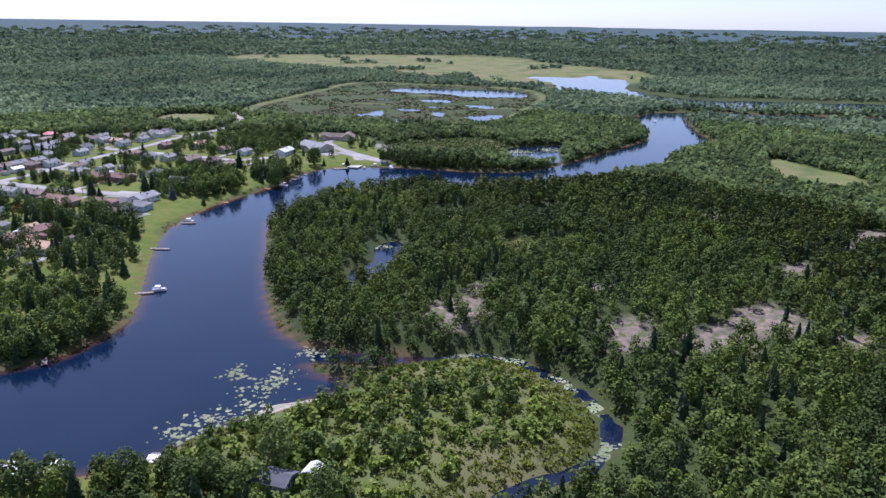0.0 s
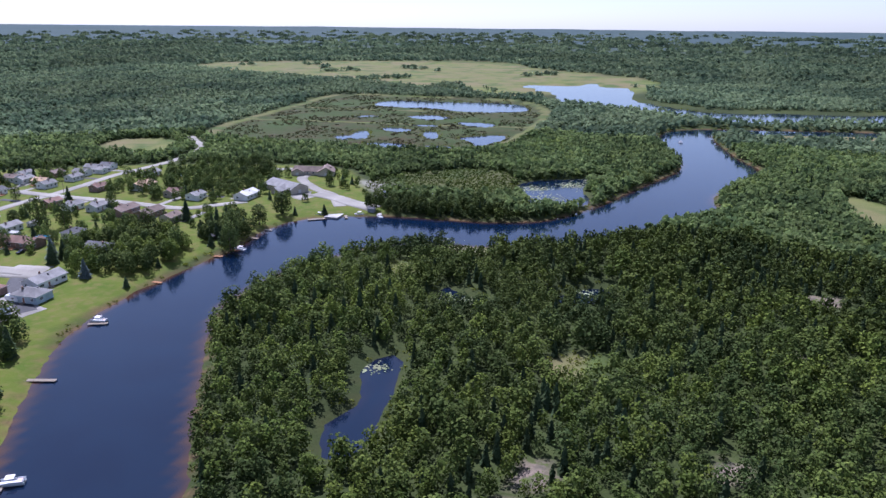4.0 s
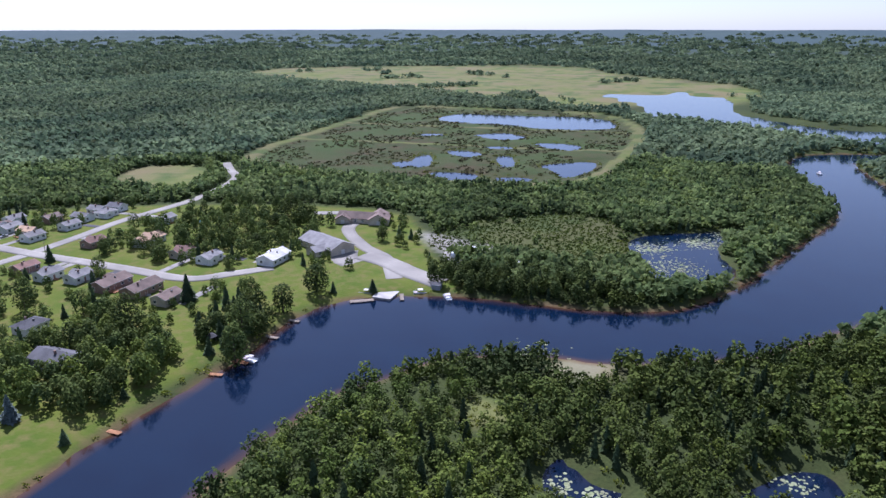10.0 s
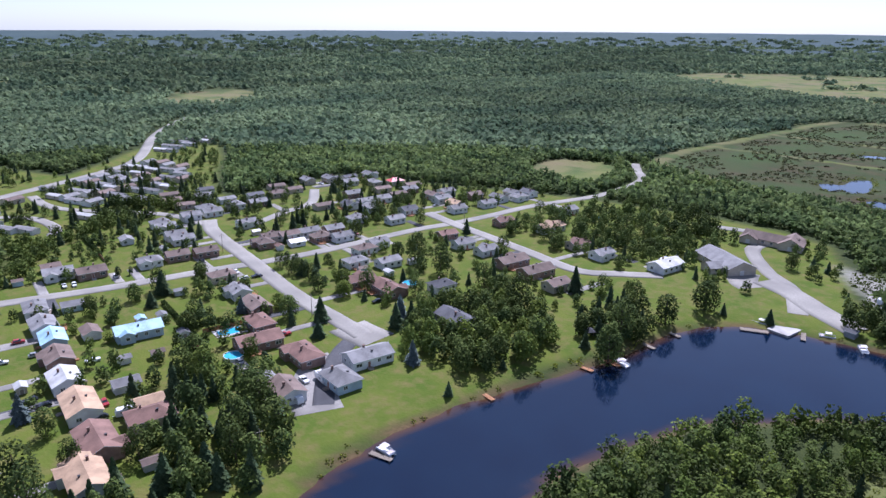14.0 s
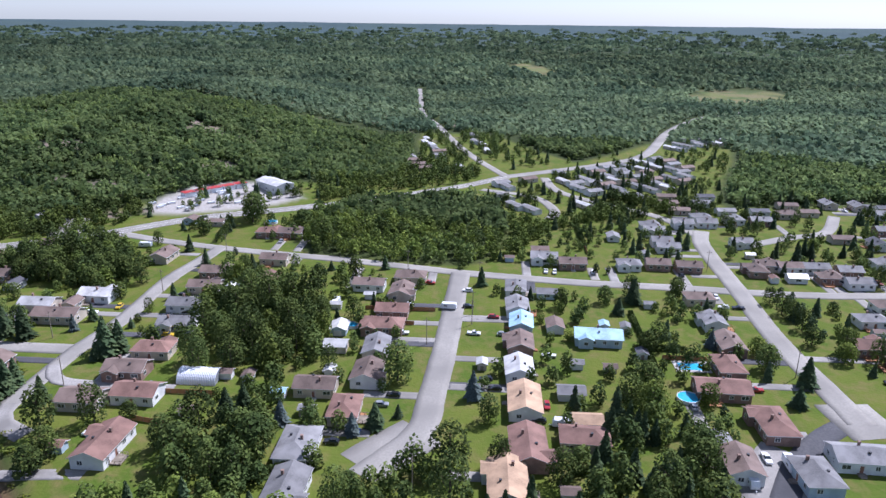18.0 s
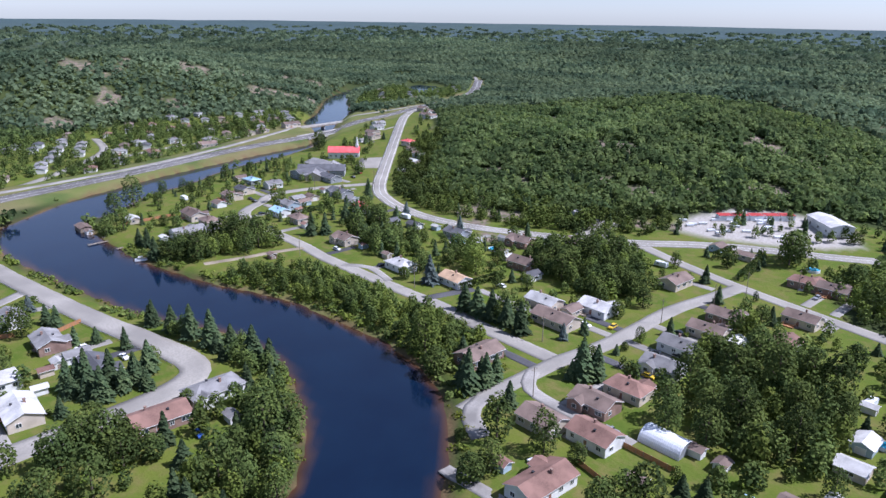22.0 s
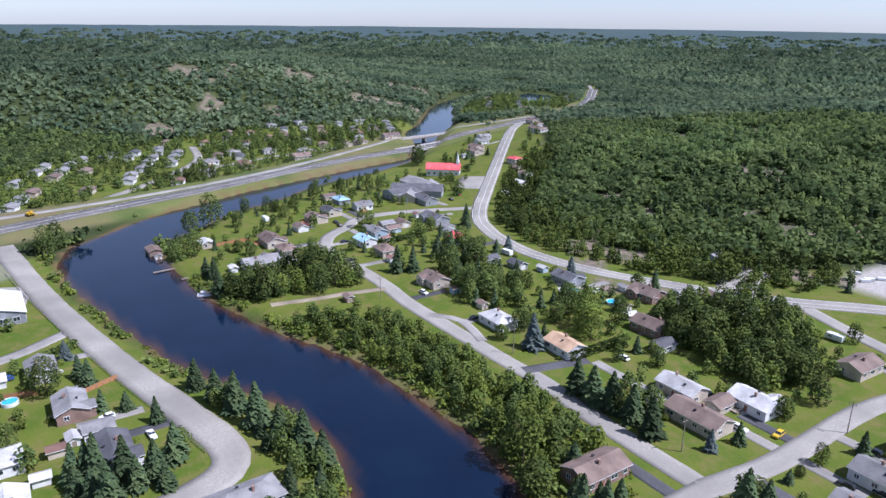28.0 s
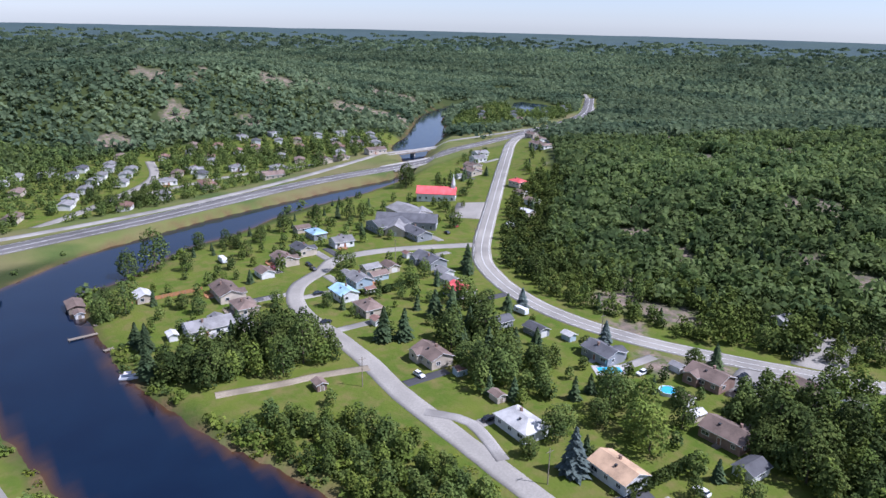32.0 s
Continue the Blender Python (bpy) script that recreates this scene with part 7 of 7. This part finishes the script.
settle(rounded([(-606, 244), (-660, 300), (-717, 348), (-740, 400), (-662, 415), (-600, 380), (-560, 330), (-531, 262)], True, 2), (0, 0, 1, 2, 3), 12, 20.5, 30, 1, 0.95)
settle(rounded([(-740, 400), (-800, 470), (-860, 500), (-830, 440), (-770, 395)], True, 2), (0, 1), 11, 20.5, 30, 5, 1.0)
settle(rounded([(-640, 190), (-700, 170), (-830, 185), (-820, 255), (-720, 250), (-660, 240)], True, 2), (0, 1, 2, 3), 17, 24, 15, 2, 0.7)
settle(FAR_TOWN, (2, 3, 4, 5, 2), 18, 23, -22, 3, 0.75)
settle(FAR_TOWN_WEST, (2, 3, 4), 40, 42, -35, 4, 0.6)
settle(rounded([(-560, 330), (-600, 400), (-585, 500), (-520, 545), (-470, 560), (-470, 500), (-500, 400)], True, 2), (2, 3, 4, 3), 17, 26, 0, 6, 0.7)

# ---- garden trees and groves ----
trees_at = []
for rows, kind in ((BROADLEAF_A + BROADLEAF_B + BROADLEAF_C + BROADLEAF_D + BROADLEAF_E + BROADLEAF_F + BROADLEAF_G + BROADLEAF_H + SHORE_TREES, "broad"), (BRIGHT_A, "bright"), (SPRUCES_A + SPRUCES_B + SPRUCES_C + SPRUCE_ROWS, "spruce"), (BLUE_SPRUCES_A, "blue"), (CEDARS, "cedar")):
    for x, y, sc in rows:
        if all(math.hypot(x - c, y - d) > s * 0.75 for c, d, s in FOOTPRINTS) and road_clear(np.array([(x, y)], float))[0] > 1.2:
            tree(x, y, kind, sc)
        trees_at.append((x, y))


def grove(pts, step, seed, kinds, lo, hi):
    """A stand of single trees that keep clear of houses, roads and water."""
    line = rounded(pts, True, 2)
    a, b = line.min(0), line.max(0)
    q = scatter(a[0], a[1], b[0], b[1], step, seed)
    q = q[(signed(q, line) < 0) & (road_clear(q) > 2.5) & (water_distance(q) > 3)]
    ok = [all(math.hypot(x - c, y - d) > s * 0.8 + 2.0 for c, d, s in FOOTPRINTS) and all(math.hypot(x - c, y - d) > 3.6 for c, d in trees_at) for x, y in q]
    q = q[np.array(ok, bool)]
    r = np.random.RandomState(seed)
    pick = np.array([kinds[i] for i in r.randint(0, len(kinds), len(q))])
    for kind in sorted(set(kinds)):
        sel = q[pick == kind]
        if len(sel) == 0:
            continue
        if kind == "spruce":
            forest("spruce_grove", sel, GROVE_FIR, lo, hi, NEEDLE, "stand of dark green spruces between the lots", seed)
        else:
            forest("grove", sel, GROVE_LEAF, lo, hi, LIGHT_LEAF if kind == "bright" else LEAF, "stand of full crowned broadleaf trees", seed)


GROVE_LEAF = [clump_tree(s, 9.4, 5.6, 250, 0.95, 0.0, 12) for s in (191, 192, 193, 194)]
GARDEN_LEAF = [clump_tree(s, 8.0, 5.2, 130, 1.15, 0.0, 9) for s in (196, 197, 198)]
GROVE_FIR = [spruce_tree(s, 9.6, 5.4, 11, 11) for s in (195, 196)]
grove([(-341, 152), (-395, 129), (-409, 151), (-373, 186), (-326, 191), (-327, 166)], 6.0, 1, ("broad", "broad", "broad", "bright"), 0.95, 1.35)
grove([(-268, -50), (-298, -46), (-322, -24), (-326, 20), (-328, 60), (-316, 90), (-304, 96), (-300, 60), (-296, 20), (-290, -10), (-278, -36)], 5.8, 2, ("broad", "broad", "bright"), 0.65, 1.0)
grove([(-412, 21), (-453, 26), (-454, 55), (-421, 82), (-387, 83), (-399, 42)], 6.2, 3, ("broad", "broad", "bright"), 0.9, 1.3)
grove([(-240, -28), (-250, 3), (-261, 35), (-255, 59), (-237, 80), (-228, 66), (-246, 39), (-240, 9)], 4.9, 4, ("broad", "broad", "spruce"), 0.7, 1.0)
grove([(-290, 368), (-310, 390), (-306, 430), (-271, 428), (-256, 413), (-251, 380), (-270, 370)], 6.0, 5, ("broad", "broad", "bright"), 0.9, 1.3)
grove([(-265, 435), (-271, 468), (-253, 468), (-236, 440), (-247, 424)], 5.7, 6, ("broad", "broad", "spruce"), 0.8, 1.2)
grove([(-381, -80), (-389, -28), (-371, -12), (-352, -33)], 6.2, 7, ("broad", "broad", "spruce"), 0.8, 1.2)
grove([(-429, 12), (-428, 75), (-399, 94), (-392, 45)], 7.0, 8, ("broad",), 0.9, 1.2)
grove([(-243, 213), (-197, 226), (-176, 208), (-174, 175), (-186, 164), (-220, 155), (-245, 150), (-262, 190)], 5.8, 9, ("broad", "broad", "bright", "spruce"), 0.8, 1.2)
grove([(-262, 285), (-225, 272), (-203, 239), (-228, 237), (-262, 250)], 7.0, 10, ("broad", "spruce"), 0.8, 1.2)
grove([(-277, -116), (-290, -100), (-337, -109), (-327, -72), (-294, -74), (-274, -80)], 5.8, 11, ("broad", "broad", "bright"), 0.8, 1.25)
grove([(-110, 126), (-150, 116), (-220, 102), (-240, 82), (-225, 84), (-160, 98), (-100, 108), (-60, 112), (-50, 122)], 6.2, 12, ("broad", "bright", "spruce"), 0.8, 1.15)
grove([(-190, 60), (-235, 72), (-246, 62), (-225, 58), (-200, 48), (-170, 50)], 6.2, 13, ("broad", "spruce"), 0.9, 1.2)
grove([(-300, -200), (-360, -236), (-450, -284), (-452, -275), (-380, -232), (-320, -200)], 7.9, 14, ("broad", "spruce"), 0.4, 0.65)
grove([(-265, -420), (-330, -440), (-420, -400), (-520, -420), (-560, -480), (-420, -470), (-300, -480)], 13.2, 15, ("broad",), 0.9, 1.4)
grove([(-300, -310), (-340, -325), (-335, -360), (-290, -350)], 7.0, 16, ("broad",), 0.8, 1.2)
grove([(-560, 300), (-640, 380), (-580, 480), (-500, 540), (-440, 560), (-430, 440), (-450, 330)], 14.1, 17, ("broad", "spruce"), 0.7, 1.1)
grove([(-640, 200), (-820, 190), (-810, 260), (-680, 250)], 12.3, 18, ("broad",), 0.8, 1.2)
grove([(-560, 240), (-700, 340), (-720, 400), (-540, 330)], 9.5, 19, ("broad", "spruce"), 0.7, 1.0)
grove([(-390, 500), (-300, 520), (-290, 590), (-330, 620), (-380, 610)], 10.6, 20, ("broad",), 0.9, 1.2)
grove([(-198, 521), (-206, 540), (-180, 548), (-140, 552), (-110, 540), (-160, 519)], 5.6, 21, ("broad",), 0.8, 1.1)
grove([(-470, -40), (-455, -90), (-480, -130), (-540, -200), (-560, -215), (-500, -130)], 6.2, 22, ("broad",), 0.6, 0.9)
grove([(-235, 282), (-300, 270), (-320, 300), (-260, 312)], 7.9, 23, ("broad", "spruce"), 0.9, 1.3)
grove([(-300, 172), (-262, 170), (-250, 220), (-268, 240), (-310, 180)], 7.5, 24, ("broad",), 0.8, 1.2)

# trees of the back gardens
bq = scatter(-860, -430, 20, 640, 9.0, 77)
bq = bq[(built_up(bq) > 0.9) & (road_clear(bq) > 11) & (water_distance(bq) > np.where((bq[:, 1] > 80) | (bq[:, 1] < -180), 34, 14)) & (signed(bq, FAR_TOWN) > 0)]
bq = bq[np.array([all(math.hypot(x - c, y - d) > s * 0.75 + 2.6 for c, d, s in FOOTPRINTS) and all(math.hypot(x - c, y - d) > 5.5 for c, d in trees_at) for x, y in bq], bool)]
bk = np.random.RandomState(6).rand(len(bq))
forest("garden_trees", bq[bk < 0.5], GARDEN_LEAF, 0.55, 1.15, LEAF, "broadleaf trees scattered over the back gardens", 51)
forest("garden_trees", bq[(bk >= 0.5) & (bk < 0.68)], GARDEN_LEAF, 0.4, 0.9, LIGHT_LEAF, "fresh green trees scattered over the back gardens", 52)
forest("garden_spruces", bq[bk > 0.9], GROVE_FIR, 0.6, 1.0, NEEDLE, "spruces scattered over the back gardens", 53)
tq = scatter(-1000, -720, -100, -250, 8.6, 78)
tq = tq[(np.maximum(soft(tq, FAR_TOWN), soft(tq, FAR_TOWN_WEST)) > 0.8) & (road_clear(tq) > 4) & (water_distance(tq) > 5)]
tq = tq[np.array([all(math.hypot(x - c, y - d) > s * 0.8 + 1.5 for c, d, s in FOOTPRINTS) for x, y in tq], bool)]
forest("street_trees", tq, leaf1, 0.5, 1.1, LEAF, "garden trees between the houses of the far town", 54)

# bushes along the river banks and woods that reach down to the main road
kq = scatter(-330, -260, -95, 240, 3.0, 81)
kw = water_distance(kq)
kr = np.random.RandomState(14).rand(len(kq))
in_wood = signed(kq, RIVER_WOOD) < 1
kq = kq[(kw > 1.4) & (road_clear(kq) > 2.5) & ((edge_distance(kq, ROAD_LINES[len(STREETS)][0], False)[0] > 55) | (kr < 0.1)) & ((in_wood & (kr < 0.6)) | ((kw < 6.5) & (kq[:, 1] < 120) & (kr < 0.75) & (ripple(kq, 11.0, 0.4) > -0.25)))]
kq = kq[np.array([all(math.hypot(x - c, y - d) > s + 1 for c, d, s in FOOTPRINTS if abs(x - c) < 30) for x, y in kq], bool)]
half_ = len(kq) // 2
order = np.random.RandomState(15).permutation(len(kq))
forest("bank_bushes", kq[order[:half_]], shrub1, 0.55, 1.25, SCRUB, "light green willow bushes along the river bank", 82)
forest("bank_bushes", kq[order[half_:]], shrub1, 0.6, 1.4, LEAF, "dense green alder bushes along the river bank", 83)
strip = rounded([(-520, -215), (-462, -148), (-434, -112), (-427, -72), (-435, -33), (-455, 5), (-478, 40), (-525, 36), (-488, -40), (-492, -130), (-580, -222)], True, 2)
sq = scatter(-590, -230, -420, 50, 4.9, 84)
sq = sq[(signed(sq, strip) < 0) & (road_clear(sq) > 6 + 3 * ripple(sq, 12.0, 0.7)) & (rock_mask(sq) < 0.5)]
sq = sq[np.array([all(math.hypot(x - c, y - d) > s + 2 for c, d, s in FOOTPRINTS) for x, y in sq], bool)]
forest("roadside_woods", sq, leaf1, 0.45, 1.1, WOODS, "woodland reaching down to the main road", 85)

for pts, step, seed in (([(-445, 165), (-441, 196), (-431, 234), (-445, 257), (-503, 288), (-521, 315), (-532, 351), (-539, 385), (-572, 394), (-573, 359), (-576, 325), (-528, 307), (-514, 277), (-519, 250), (-558, 211), (-575, 172), (-574, 134)], 5.0, 86), ([(-631, 119), (-688, 197), (-659, 242), (-611, 246), (-587, 208), (-582, 163), (-589, 130)], 6.5, 87)):
    line = rounded(pts, True, 1)
    a_, b_ = line.min(0), line.max(0)
    wq = scatter(a_[0], a_[1], b_[0], b_[1], step, seed)
    wq = wq[(signed(wq, line) < 0) & (road_clear(wq) > 3) & (signed(wq, NORTH_WOOD) > 0)]
    wq = wq[np.array([all(math.hypot(x - c, y - d) > s * 0.8 + 1.5 for c, d, s in FOOTPRINTS) for x, y in wq], bool)]
    forest("lot_woods", wq, leaf1, 0.5, 1.1, WOODS, "belt of broadleaf woods behind the lots", seed)

# garden shrubs by the house fronts
shrub_rng = random.Random(21)
for row in (HOUSES_SOUTH, HOUSES_FORK, HOUSES_MIDDLE, HOUSES_NORTH):
    for x, y, code in row:
        if code[3] in "ML" and shrub_rng.random() < 0.55:
            L, W, H = SIZES[code[3]]
            ex, ey = (W / 2, L / 2) if code[2] == "y" else (L / 2, W / 2)
            sx, sy = shrub_rng.choice((-1, 1)), shrub_rng.choice((-1, 1))
            tree(x + sx * (ex + 1.8), y + sy * shrub_rng.uniform(0.3, 0.9) * ey, "bush", shrub_rng.uniform(0.5, 0.9))

# lily pads and floating weed on the shallows
pads = []
pad_rng = np.random.RandomState(31)
for x, y, r_, n in ((-111, 184, 4, 70), (-96, 182, 4, 60), (-94, 168, 8, 60), (-98, 176, 7, 40), (-96, 190, 5, 30), (-100, 156, 6, 90), (-106, 147, 6, 60), (-45, 219, 5, 160), (-28, 222, 5, 130), (-8, 212, 5, 110), (4, 200, 4, 100), (8, 178, 4, 120), (-95, 206, 5, 60), (-112, 396, 5, 60), (-100, 393, 5, 120), (-52, 420, 5, 60), (-117, 325, 4, 60), (-95, 590, 16, 420), (-110, 620, 10, 260), (-85, 640, 12, 300), (-70, 660, 8, 200), (-138, 468, 12, 160)):
    d = pad_rng.randn(n, 2) * r_ * 0.55
    pads.append(np.c_[d + (x, y), np.full(n, 0.02) + 0.02 * pad_rng.rand(n)])
pads = np.concatenate(pads)
pads = pads[(water_distance(pads[:, :2]) < 0.5) & (signed(pads[:, :2], MUD_BAR) > 0)]
hexa = np.array([(math.cos(1.0472 * i), math.sin(1.0472 * i), 0) for i in range(6)])
pr = (0.25 + 0.65 * pad_rng.rand(len(pads)) ** 2)[:, None, None]
pv = (pads[:, None, :] + hexa[None] * pr).reshape(-1, 3)
pm = mesh_from("lily_pads", pv, np.arange(len(pv)).reshape(-1, 6))
pm.materials.append(LILY)
tagged(new("lily_pads", pm), "pale green lily pads and floating weed on still water", "water plants", kind="stuff")

# beige mud bar at the mouth of the creek
MUD = surface("drying_mud", (0.30, 0.27, 0.20), (0.40, 0.37, 0.29), 1.2, 0.2, 0.95, 0.3)
bar = MUD_BAR
mid_ = bar.mean(0)
rings = [np.c_[mid_ + (bar - mid_) * k + 0.5 * k * np.c_[ripple(bar, 3.0, k), ripple(bar, 2.2, 2 * k)], np.full(len(bar), z)] for k, z in ((1.0, -0.15), (0.92, 0.06), (0.7, 0.16), (0.35, 0.2), (0.02, 0.2))]
nb_ = len(bar)
quads_ = np.array([(i * nb_ + j, i * nb_ + (j + 1) % nb_, (i + 1) * nb_ + (j + 1) % nb_, (i + 1) * nb_ + j) for i in range(4) for j in range(nb_)])
mud = mesh_from("mud_bar", np.concatenate(rings), quads_)
mud.materials.append(MUD)
tagged(new("mud_bar", mud), "beige drying mud bar at the mouth of a creek", "mud bank", kind="structure")

# reeds in the marshes and along the banks
rq = scatter(-520, -60, 60, 1190, 3.8, 41)
rs = water_distance(rq)
rr_ = np.random.RandomState(4).rand(len(rq))
marshy = ((signed(rq, DELTA) < 2) & (rs < 24)) | (np.minimum(signed(rq, CLEARINGS[1]), signed(rq, CLEARINGS[2])) < 2) | ((signed(rq, RIVER_WOOD) < 4) & (rr_ < 0.5)) | ((rs > 0.4) & (rs < 5) & (rr_ < 0.55) & (built_up(rq) < 0.6))
rq = rq[marshy & (rs > 0.4)]
forest("reeds", rq, [clump_tree(s, 1.5, 3.4, 12, 0.95, 0.0, 4) for s in (171, 172, 173)], 0.5, 1.1, REEDS, "yellow-green reeds and sedge along the wet banks", 42)
mq = scatter(-235, 560, -110, 680, 2.6, 45)
mq = mq[(signed(mq, RAMP_MARSH) < 3) & (water_distance(mq) > 0.5) & (road_clear(mq) > 2)]
clumpy = ripple(mq, 11.0, 1.7) > 0.5
forest("marsh_grass", mq[~clumpy], [clump_tree(s, 0.9, 3.2, 9, 1.3, 0.0, 4) for s in (174, 175)], 0.5, 1.0, BIRCH, "lush green marsh grass behind the boat ramp", 46)
forest("marsh_willows", mq[clumpy & (np.random.RandomState(7).rand(len(mq)) < 0.4)], shrub1, 0.6, 1.3, LEAF, "willow clumps standing in the marsh grass", 47)
fq = scatter(-520, 730, -150, 1200, 7.0, 43)
fs = water_distance(fq)
fq = fq[(signed(fq, LAGOON_BASIN) < -8) & (fs > 1) & (ripple(fq, 26.0, 2.2) + 0.5 * ripple(fq, 9.0) > -0.1)]
forest("fen_sedge", fq, [clump_tree(s, 1.6, 6.0, 8, 2.2, 0.0, 4) for s in (181, 182)], 0.5, 1.0, FEN_PLANTS, "dark sedge and cattails in the old lagoons", 44)
